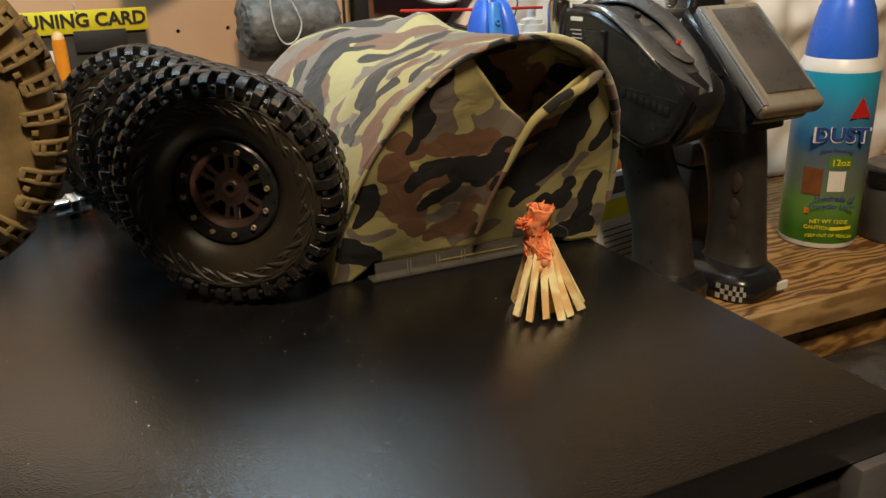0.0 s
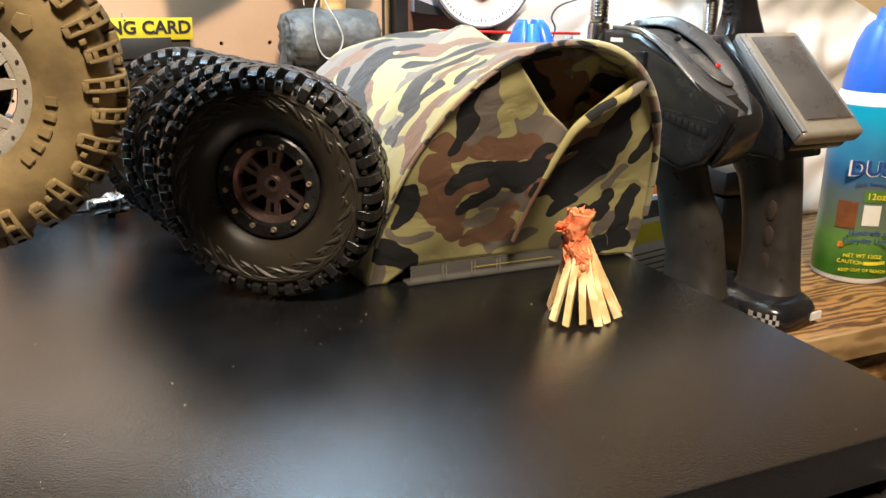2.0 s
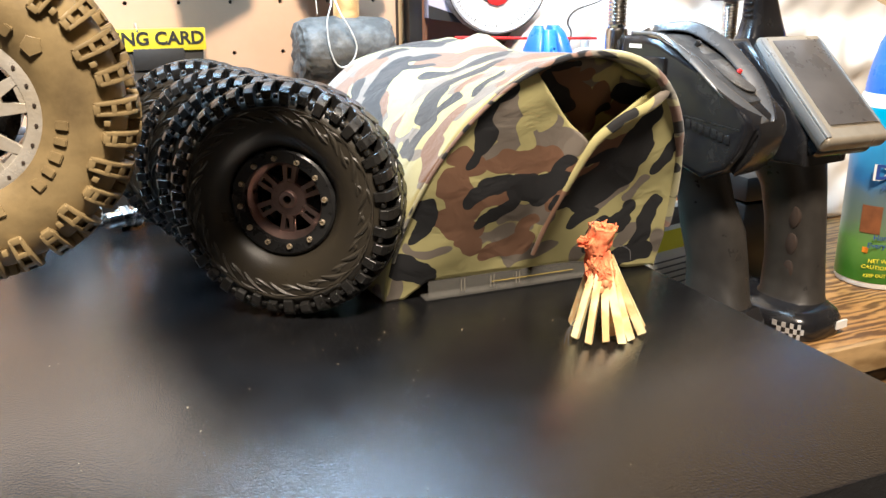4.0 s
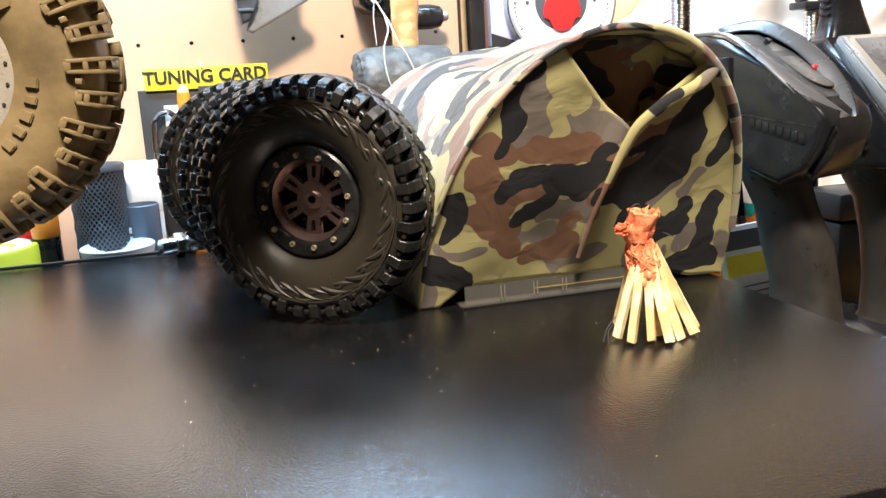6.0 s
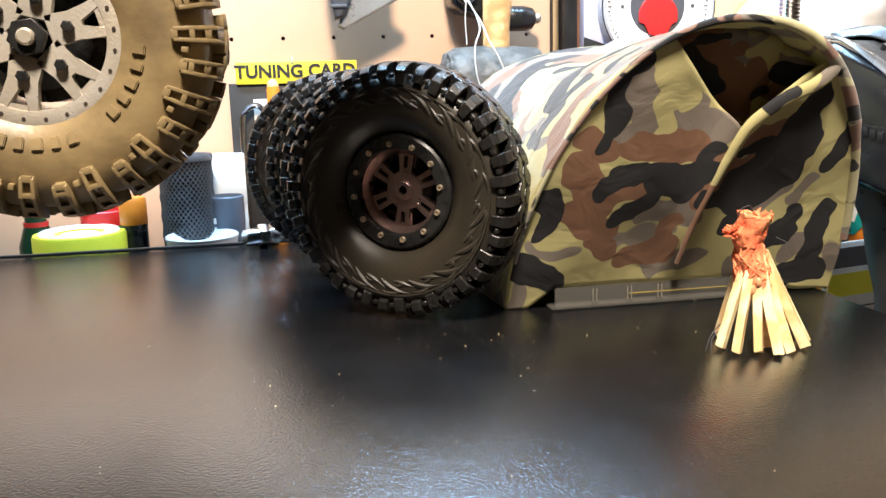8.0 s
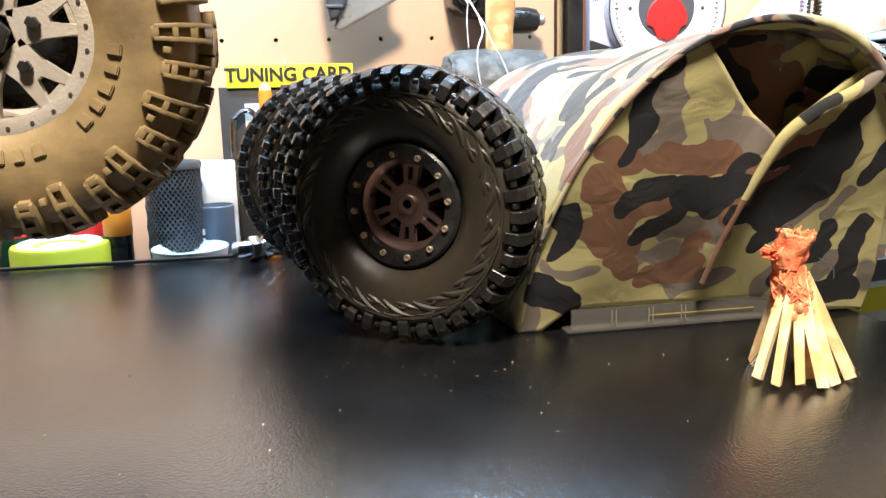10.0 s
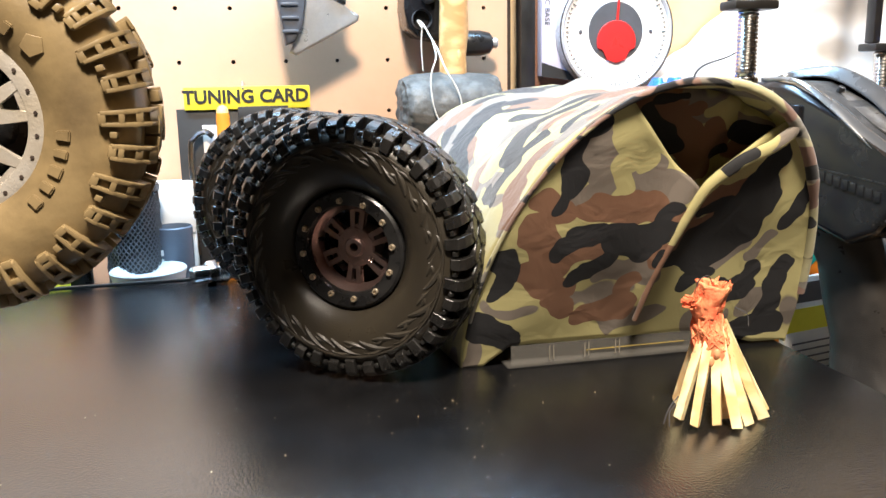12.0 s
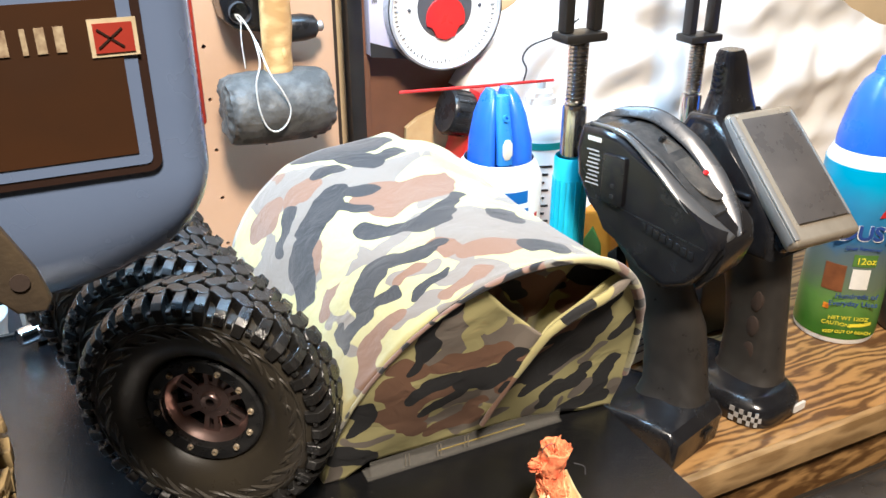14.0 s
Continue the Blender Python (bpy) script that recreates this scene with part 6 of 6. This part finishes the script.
tx2 = thing("screen_transmitter", pose(0.493, 0.530, BZ, 0, 0, 8), "black pistol transmitter with a silver-framed grey screen", "transmitter", "radio transmitters")
part("base", loft([(0, 0.004, 0, 0.0300, 0.0520), (0, 0.004, 0.003, 0.0315, 0.0540), (0, 0.004, 0.013, 0.0315, 0.0540), (0, 0.003, 0.018, 0.0295, 0.0500), (0.001, -0.002, 0.0215, 0.0255, 0.0360)], 48, 3.4), TX_BLACK, tx2, "glossy rounded black base")
for k in range(8):
    a = radians(202 + 5 * k)
    here, there = [Vector((0.0316 * math.copysign(abs(math.cos(b)) ** 0.588, math.cos(b)), 0.004 + 0.0541 * math.copysign(abs(math.sin(b)) ** 0.588, math.sin(b)), 0)) for b in (a - 0.04, a + 0.04)]
    run = (there - here).normalized()
    face = Matrix.Translation((here + there) / 2) @ Matrix.Rotation(math.atan2(run.y, run.x), 4, "Z")
    half = (there - here).length * 0.52
    for j in range(3):
        if (k + j) % 2 == 0:
            part("checker", boxed(-half, half, -0.0003, 0.0003, 0.0025 + j * 0.0040, 0.0065 + j * 0.0040, m=face), FAINT_WHITE, tx2, smooth=False)
part("white_sticker", boxed(0.010, 0.022, -0.0508, -0.0488, 0.006, 0.012), WHITE_PLASTIC, tx2)
part("grip", loft([(0.009, -0.008, 0.016, 0.0225, 0.029), (0.011, -0.008, 0.024, 0.0180, 0.025), (0.012, -0.006, 0.050, 0.0168, 0.023), (0.0125, -0.002, 0.080, 0.0172, 0.023), (0.0115, 0.002, 0.105, 0.0190, 0.024), (0.004, 0.006, 0.130, 0.024, 0.028)]), TX_GRIP, tx2, "textured black grip with finger hollows")
# Raised dark ovals carry the shade of the finger hollows in their colour.
for z in (0.045, 0.066, 0.087):
    at = Matrix.Translation((-0.0042, -0.013, z)) @ pose(0, 0, 0, 0, -90) @ Matrix.Diagonal((1.6, 0.9, 1, 1))
    part("finger_hollow_shade", lathed([(0, 0.0006), (0.0046, 0.0006), (0.0052, 0.0002), (0.0054, -0.003)], 24, m=at), HOLE_SHADE, tx2, "oval disc coloured as the shade of a finger hollow")
part("head", side_prism([(-0.030, 0.130), (0.030, 0.128), (0.060, 0.145), (0.066, 0.190), (0.052, 0.214), (0.030, 0.216), (0.000, 0.185), (-0.030, 0.152)], 0.026, None, 0.006), TX_BLACK, tx2, "ribbed black transmitter head")
for k in range(6):
    part("cooling_rib", boxed(-0.0285, -0.0258, -0.010, 0.040, 0.142 + k * 0.0055, 0.1445 + k * 0.0055, 0.0006), TX_BLACK, tx2)
part("antenna_post", loft([(-0.003, 0.040, 0.196, 0.0265, 0.016), (-0.003, 0.039, 0.2075, 0.0240, 0.014), (0.0005, 0.038, 0.2170, 0.0200, 0.012), (-0.001, 0.038, 0.2300, 0.0152, 0.010), (-0.004, 0.038, 0.2440, 0.0120, 0.009), (-0.0062, 0.038, 0.2545, 0.0098, 0.008), (-0.0065, 0.038, 0.2580, 0.0080, 0.0065)], 24, 3.2), TX_BLACK, tx2, "short tapering black antenna post")
for k in range(5):
    part("post_ridge", boxed(-0.0180, -0.0150, 0.034, 0.042, 0.2300 + k * 0.0045, 0.2322 + k * 0.0045, 0.0006), TX_BLACK, tx2)
SM = pose(0, 0, 0, 0, 0, -8) @ Matrix.Translation((0.010, -0.015, 0.185)) @ pose(0, 0, 0, 40.5)
scr = part("screen_case", boxed(-0.0310, 0.0285, -0.0515, 0.0510, -0.013, 0.0, 0.004, m=SM, seg=3), WARM_SILVER, tx2, "silver-bronze screen case")
part("screen_back", boxed(-0.028, 0.026, -0.048, 0.048, -0.024, -0.0125, 0.004, m=SM), TX_BLACK, tx2)
part("screen_glass", boxed(-0.0215, 0.0228, -0.0375, 0.0440, 0.0002, 0.0008, 0.0003, m=SM), SCREEN, scr, "dusty grey switched-off screen")
# This right-hand silver strip draws the bright highlight along the case edge.
part("screen_edge", boxed(0.0231, 0.0248, -0.0385, 0.0450, 0.0002, 0.0013, 0.0003, m=SM), SILVER_RAIL, scr)
part("screen_edge", boxed(-0.0215, 0.0230, -0.0386, -0.0377, 0.0002, 0.0010, 0.0002, m=SM), CHROME, scr)
part("left_rail", boxed(-0.0308, -0.0262, -0.0480, 0.0475, -0.0010, 0.0011, 0.0009, m=SM), SILVER_RAIL, scr, "bright silver rail beside the screen")
part("side_strip", boxed(-0.0318, -0.0311, -0.048, 0.047, -0.0075, -0.0005, 0.0003, m=SM), SILVER_RAIL, scr)
part("port", boxed(-0.0322, -0.0312, 0.020, 0.030, -0.012, -0.009, 0.0003, m=SM), CHROME, scr)

# ---- cans, bottles and tools on the bench ----


def can_body(bm, r, h, m=None):
    return lathe(bm, [(0, 0.002), (r - 0.004, 0.0), (r - 0.001, 0.001), (r, 0.004), (r, h - 0.001), (r - 0.0005, h)], 56, m=m)


def band(name, r, z0, z1, mat, parent, a0=0, a1=360, label=""):
    return part(name, lathed([(r, z0), (r + 0.0003, z0), (r + 0.0003, z1), (r, z1)], 56 if a1 - a0 >= 360 else 24, a0=a0, a1=a1, close=True), mat, parent, label)


def label_text(text, size, ang, z, r, mat, parent):
    a = radians(ang)
    m = Matrix.Translation((r * math.cos(a), r * math.sin(a), z)) @ Matrix.Rotation(a + math.pi / 2, 4, "Z") @ FACING
    return lettering("lettering", text, size, m, mat, parent, 0.0001)


def cap_profile(r, z):
    return [(r, z), (r, z + 0.006), (r * 0.93, z + 0.020), (r * 0.78, z + 0.040), (r * 0.60, z + 0.052), (r * 0.40, z + 0.058), (0, z + 0.059)]


dust = thing("duster_can", pose(0.645, 0.566, BZ, 0, 0, 0), "blue, white and green compressed-air can with a blue cap", "spray can", "duster cans")
R = 0.033
part("can", can_body(bmesh.new(), R, 0.157), WHITE_PLASTIC, dust)
def fade_mat(name, stops, rough=0.32):
    """Printed label whose colour runs up the can; each stop is a height in metres and a colour."""
    m, nt, p = nodes_of(name)
    tc = nt.nodes.new("ShaderNodeTexCoord")
    sep = nt.nodes.new("ShaderNodeSeparateXYZ")
    nt.links.new(tc.outputs["Object"], sep.inputs[0])
    n = add(nt, "ShaderNodeTexNoise", Scale=38.0, Detail=3.0)
    nt.links.new(tc.outputs["Object"], n.inputs["Vector"])
    wave = math_node(nt, "MULTIPLY", math_node(nt, "SUBTRACT", n.outputs[0], 0.5), 0.030)
    h = math_node(nt, "DIVIDE", math_node(nt, "ADD", sep.outputs[2], wave), 0.16)
    nt.links.new(ramp(nt, h, [(z / 0.16, c) for z, c in stops]), p.inputs["Base Color"])
    p.inputs["Roughness"].default_value = rough
    return m


# Middle stops are darkened: shade on the can is mixed into the print.
SHADED_FADE = fade_mat("shaded_fading_label", ((0.012, (0.035, 0.13, 0.012)), (0.040, (0.12, 0.25, 0.05)), (0.058, (0.13, 0.17, 0.11)), (0.085, (0.10, 0.14, 0.155)), (0.098, (0.030, 0.13, 0.28)), (0.125, (0.04, 0.26, 0.48)), (0.150, (0.01, 0.38, 0.62))))
band("printed_label", R + 0.0001, 0.006, 0.1555, SHADED_FADE, dust, label="printed label fading from sky blue to green, its middle darkened as shade")
part("shoulder", lathed([(R, 0.1565), (R - 0.001, 0.160), (R - 0.004, 0.166), (0.020, 0.169)], 56), WHITE_PLASTIC, dust, "white shoulder")
part("cap", lathed(cap_profile(0.0285, 0.166), 48), BLUE_CAP, dust, "domed blue plastic cap")
part("nozzle_tab", loft([(0.006, 0.006, 0.214, 0.010, 0.010), (0.008, 0.008, 0.228, 0.008, 0.008), (0.010, 0.010, 0.234, 0.006, 0.006)], 20), BLUE_CAP, dust)
FA = 232
label_text("DUST", 0.0183, FA + 3.6, 0.1030, R + 0.0005, WHITE_PLASTIC, dust)
label_text("DUST", 0.017, FA + 4, 0.1035, R + 0.0008, NAVY_PRINT, dust)
label_text("Dust Remover", 0.0046, FA + 2, 0.0905, R + 0.0008, NAVY_PRINT, dust)
band("green_oval", R + 0.0006, 0.0745, 0.0850, GREEN, dust, FA - 8, FA + 24)
label_text("12oz", 0.008, FA + 8, 0.0797, R + 0.0014, YELLOW, dust)
band("brown_picture", R + 0.0006, 0.050, 0.074, BROWN_PRINT, dust, FA - 42, FA - 14)
band("pale_picture", R + 0.0006, 0.054, 0.072, PALE_PRINT, dust, FA - 6, FA + 18)
label_text("Hundreds of", 0.0066, FA + 6, 0.0475, R + 0.0008, NAVY_PRINT, dust)
label_text("Everyday Uses", 0.0066, FA + 4, 0.0405, R + 0.0008, NAVY_PRINT, dust)
band("orange_dot", R + 0.0006, 0.0325, 0.0375, ORANGE, dust, FA - 34, FA - 26)
label_text("NET WT 12OZ", 0.0048, FA + 2, 0.0265, R + 0.0008, YELLOW, dust)
label_text("CAUTION:", 0.0048, FA - 12, 0.0205, R + 0.0008, YELLOW, dust)
band("print_line", R + 0.0006, 0.0185, 0.0215, YELLOW, dust, FA + 6, FA + 40)
label_text("KEEP OUT OF REACH", 0.0040, FA + 4, 0.0135, R + 0.0008, YELLOW, dust)
part("red_badge", prismed([(-0.010, 0.0), (0.0, 0.018), (0.010, 0.0)], 0, 0.0004, Matrix.Translation(((R + 0.0006) * math.cos(radians(FA + 28)), (R + 0.0006) * math.sin(radians(FA + 28)), 0.118)) @ Matrix.Rotation(radians(FA + 28 + 90), 4, "Z") @ FACING), RED, dust)

d2 = thing("duster_can", pose(0.3565, 0.660, BZ), "white and blue compressed-air can with a blue trigger cap", "spray can", "duster cans")
part("can", can_body(bmesh.new(), R, 0.158), WHITE_PLASTIC, d2)
MID_BLUE = surf("mid_blue_print", (0.02, 0.16, 0.55), (0.02, 0.13, 0.47), 30, 0.35, bump=0)
band("blue_band", R + 0.0001, 0.060, 0.1405, MID_BLUE, d2, 208, 284, "blue printed label")
band("blue_band", R + 0.0001, 0.1450, 0.1545, MID_BLUE, d2, 208, 282)
band("teal_patch", R + 0.0001, 0.1380, 0.1500, TEAL, d2, 180, 200)
band("picture", R + 0.0006, 0.080, 0.1285, BROWN_PRINT, d2, 250, 281, "brown photographs on the label")
for z0, a0, mat in ((0.1180, 254, PALE_PRINT), (0.1020, 268, PALE_PRINT), (0.1150, 270, NAVY_PRINT), (0.0900, 256, ORANGE), (0.0930, 270, SKY_PRINT)):
    band("picture_patch", R + 0.0010, z0, z0 + 0.0085, mat, d2, a0, a0 + 9)
band("red_line", R + 0.0001, 0.060, 0.1340, RED, d2, 297, 303)
label_text("and Office", 0.0052, 236, 0.1345, R + 0.0008, PALE_PRINT, d2)
part("shoulder", lathed([(R, 0.1575), (R - 0.003, 0.166), (0.0262, 0.172)], 56), WHITE_PLASTIC, d2, "white shoulder")
part("cap", loft([(0, 0.003, 0.168, 0.0235, 0.0190), (0, 0.003, 0.185, 0.0225, 0.0180), (0, 0.003, 0.205, 0.0190, 0.0150), (0, 0.003, 0.216, 0.0140, 0.0110), (0, 0.003, 0.2185, 0.011, 0.008)], 36, 2.4), BLUE_CAP, d2, "blue trigger cap")
part("cap_side", loft([(0.0115, -0.002, 0.168, 0.0130, 0.0215), (0.0115, -0.002, 0.186, 0.0125, 0.0205), (0.0095, -0.001, 0.205, 0.0105, 0.0165), (0.0075, 0.0, 0.218, 0.0075, 0.0110), (0.0060, 0.001, 0.2235, 0.0045, 0.0060)], 28, 2.4), BLUE_CAP, d2, "rounded side of the cap")
part("cap_side", loft([(-0.0185, -0.002, 0.168, 0.0065, 0.0190), (-0.0180, -0.002, 0.186, 0.0062, 0.0180), (-0.0150, -0.001, 0.205, 0.0055, 0.0145), (-0.0110, 0.0, 0.218, 0.0045, 0.0100), (-0.0090, 0.001, 0.2235, 0.0030, 0.0055)], 24, 2.4), BLUE_CAP, d2)
part("trigger", loft([(-0.0065, -0.0190, 0.172, 0.0070, 0.005), (-0.0065, -0.0185, 0.190, 0.0070, 0.0045), (-0.006, -0.0140, 0.208, 0.0062, 0.0045), (-0.004, -0.009, 0.2205, 0.005, 0.004)], 20, 2.8), BLUE_LIGHT, d2, "lighter blue press trigger")
part("press_pad", loft([(-0.0065, -0.0240, 0.1765, 0.0020, 0.0006), (-0.0065, -0.0243, 0.1800, 0.0046, 0.0010), (-0.0065, -0.0242, 0.1880, 0.0046, 0.0010), (-0.0065, -0.0238, 0.1915, 0.0020, 0.0006)], 20, 2.4), WHITE_PLASTIC, d2, "pale worn press pad")
part("nozzle", lathed([(0.0013, 0), (0.0013, 0.002), (0.0026, 0.002), (0.003, 0)], 16, m=Matrix.Translation((-0.0060, -0.0190, 0.206)) @ pose(0, 0, 0, 75)), BLUE_LIGHT, d2)
for o in d2.children:
    if o.name.split(".")[0] in ("cap", "cap_side", "trigger", "press_pad", "nozzle"):
        o.data.transform(Matrix.Diagonal((0.88, 0.95, 1, 1)))
straw = tagged(part("red_straw", tubed([(0.3010, 0.718, 0.1225), (0.360, 0.716, 0.1205), (0.436, 0.713, 0.1185)], 0.0013, 8), RED), "thin red plastic nozzle straw lying across the cans", "straw")

rb = thing("red_jug", pose(0.3805, 0.775, BZ), "red plastic jug with a black cap on its slanted shoulder", "jug")
jug = prismed([(-0.048, 0.0), (0.046, 0.0), (0.048, 0.180), (0.026, 0.1930), (0.012, 0.1915)], -0.020, 0.020, UP, 0.006)
part("jug", jug, RED, rb)
CAP_AT = Matrix.Translation((0.0040, -0.006, 0.1710)) @ pose(0, 0, 0, 0, -74)
cap_ = part("cap", lathed([(0.0185, -0.001), (0.0195, 0.001), (0.0195, 0.0195), (0.0180, 0.0215), (0.0150, 0.0205), (0, 0.0205)], 48, m=CAP_AT), BLACK_METAL, rb, "ribbed black screw cap")
for k in range(16):
    part("rib", boxed(0.0193, 0.0203, -0.0022, 0.0022, 0.002, 0.0185, 0.0005, m=CAP_AT @ pose(0, 0, 0, 0, 0, 22.5 * k)), BLACK_METAL, cap_)
carton = thing("carton", pose(0, 0, 0), "plain tan cardboard carton standing behind the jug", "carton")
part("carton_body", prismed([(0.337, BZ), (0.400, BZ), (0.400, 0.092), (0.385, 0.085), (0.352, 0.074), (0.340, 0.066)], 0.7985, 0.8045, UP, 0.001), surf("tan_cardboard", (0.56, 0.40, 0.20), (0.48, 0.33, 0.16), 30, 0.7, bump=0.05), carton)

wc = thing("spray_can", pose(0.430, 0.722, BZ), "white aerosol can with a teal label band", "spray can")
part("can", can_body(bmesh.new(), 0.030, 0.165), WHITE_PLASTIC, wc)
band("teal_band", 0.0301, 0.156, 0.162, TEAL, wc)
for k in range(14):
    band("print_line", 0.0301, 0.050 + k * 0.007, 0.052 + k * 0.007, DARK_PRINT, wc, 232, 262 - (k * 7) % 13)
band("rust_stripe", 0.0301, 0.020, 0.150, BROWN_PRINT, wc, 275, 300)
part("shoulder", lathed([(0.030, 0.1645), (0.030, 0.168), (0.024, 0.180), (0.013, 0.188), (0.0125, 0.194), (0, 0.194)], 48), WHITE_PLASTIC, wc, "domed white shoulder")
part("valve", lathed([(0.010, 0.192), (0.010, 0.198), (0.004, 0.200), (0.004, 0.207), (0, 0.207)], 24), WHITE_PLASTIC, wc)


def spring_tool(x, y, top_z, label, handle):
    """A grip, a metal collar, a coil spring neck and a forked black bracket."""
    t = thing("flexible_holder", pose(x, y, BZ), label, "holder", "flexible holders")
    h = top_z - BZ
    if handle:
        bm = lathed([(0, 0), (0.0115, 0), (0.0120, 0.002), (0.0120, h - 0.081), (0.0112, h - 0.079)], 32)
        g = part("grip", bm, CYAN, t, "ribbed cyan plastic grip")
        for k in range(18):
            part("rib", boxed(0.0117, 0.0126, -0.0008, 0.0008, 0.02, h - 0.095, m=pose(0, 0, 0, 0, 0, 20 * k)), CYAN, g)
    else:
        part("grip", lathed([(0, 0), (0.009, 0), (0.009, h - 0.079), (0, h - 0.079)], 24), BLACK_METAL, t)
    part("collar", lathed([(0.0085, h - 0.079), (0.0085, h - 0.045), (0.0078, h - 0.043), (0, h - 0.043)], 28), CHROME, t, "chrome collar")
    pts = []
    for k in range(12 * 17 + 1):
        a = 2 * math.pi * k / 12
        pts.append((0.0060 * math.cos(a), 0.0060 * math.sin(a), h - 0.043 + 0.043 * k / (12 * 17)))
    part("spring", tubed(pts, 0.00125, 6), CHROME, t, "chrome coil spring")
    part("spring_core", lathed([(0, h - 0.043), (0.0046, h - 0.043), (0.0046, h), (0, h)], 16), STEEL, t)
    part("bracket", boxed(-0.016, 0.016, -0.010, 0.010, h, h + 0.006, 0.0015), BLACK_PAINT, t, "black bracket plate")
    for sx in (-0.011, 0.011):
        part("prong", boxed(sx - 0.0035, sx + 0.0035, -0.005, 0.005, h + 0.0062, h + 0.16, 0.0012), BLACK_PAINT, t, "black upright prong")
    return t


spring_tool(0.382, 0.602, 0.176, "cyan-handled flexible holder with a chrome spring neck", True)
spring_tool(0.540, 0.664, 0.150, "flexible holder with a chrome spring and black fork", False)

om = thing("utility_knife", pose(0.447, 0.640, BZ, 0, -6, 25), "orange and yellow utility knife standing upright", "knife")
part("handle", side_prism([(-0.014, 0.0), (0.014, 0.0), (0.017, 0.05), (0.016, 0.095), (0.010, 0.125), (-0.004, 0.130), (-0.014, 0.110), (-0.017, 0.05)], 0.011, None, 0.004), ORANGE, om, "orange plastic handle")
part("inlay", side_prism([(-0.008, 0.06), (0.008, 0.06), (0.009, 0.10), (0.0, 0.115), (-0.008, 0.10)], 0.0118, None, 0.002), GREEN, om)
part("slider", boxed(-0.004, 0.004, -0.0195, -0.0165, 0.07, 0.095, 0.001), BLACK_METAL, om)
wrap = thing("paper_packet", pose(0.440, 0.588, BZ, -10, 0, 12), "white and yellow printed packet leaning on the bench", "packet")
part("sheet", boxed(-0.026, 0.034, -0.003, 0.003, 0.003, 0.084, 0.0015), PALE_PRINT, wrap)
part("yellow_field", boxed(-0.026, 0.034, -0.0038, -0.0032, 0.046, 0.062), YELLOW, wrap, smooth=False)
part("grey_field", boxed(-0.026, 0.034, -0.0038, -0.0032, 0.066, 0.080), GREY_PLASTIC, wrap, smooth=False)
for k in range(6):
    part("print_line", boxed(-0.020, 0.028 - (k * 5) % 9 * 0.001, -0.0042, -0.0039, 0.012 + k * 0.005, 0.0132 + k * 0.005), GREY_PLASTIC, wrap, smooth=False)
ob_ = thing("orange_pouch", pose(0.470, 0.632, BZ, -6, 0, 5), "orange printed pouch with teal and white print, behind the packet", "pouch")
pouch = part("pouch", grid_mesh(lambda u, v: Vector((-0.034 + 0.068 * u, -0.003 * math.sin(math.pi * u) * math.sin(math.pi * v), 0.135 * v * (1 - 0.1 * abs(u - 0.5)))), 12, 12), ORANGE, ob_)
thicken(pouch, 0.002)
part("printed_panel", prismed([(-0.024, 0.086), (-0.004, 0.080), (0.012, 0.092), (0.016, 0.118), (-0.010, 0.122), (-0.026, 0.108)], 0.0022, 0.0050, pose(0, 0, 0, 90)), TEAL, ob_, "teal printed field")
part("printed_patch", prismed([(-0.016, 0.094), (-0.004, 0.090), (0.002, 0.104), (-0.012, 0.110)], 0.0045, 0.0056, pose(0, 0, 0, 90)), PALE_PRINT, ob_, "white printed patch")
jar = thing("black_canister", pose(0.715, 0.535, BZ), "matt black canister on the bench", "canister")
part("canister", lathed([(0, 0), (0.034, 0), (0.036, 0.003), (0.036, 0.060), (0.034, 0.068), (0, 0.069)], 48), GREY_PLASTIC, jar)
part("lid", lathed([(0.0362, 0.050), (0.0375, 0.051), (0.0375, 0.064), (0.0360, 0.0655)], 48), BLACK_METAL, jar)
case = thing("tool_case", pose(0.556, 0.622, BZ), "plain black plastic case standing behind the transmitters", "case")
part("case_body", boxed(-0.036, 0.030, -0.022, 0.022, 0.0, 0.074, 0.004), BLACK_PAINT, case)
part("lid", boxed(-0.037, 0.031, -0.023, 0.023, 0.0745, 0.098, 0.005), BLACK_PAINT, case)
part("latch", boxed(-0.010, 0.004, -0.0255, -0.0232, 0.064, 0.084, 0.001), GREY_PLASTIC, case)
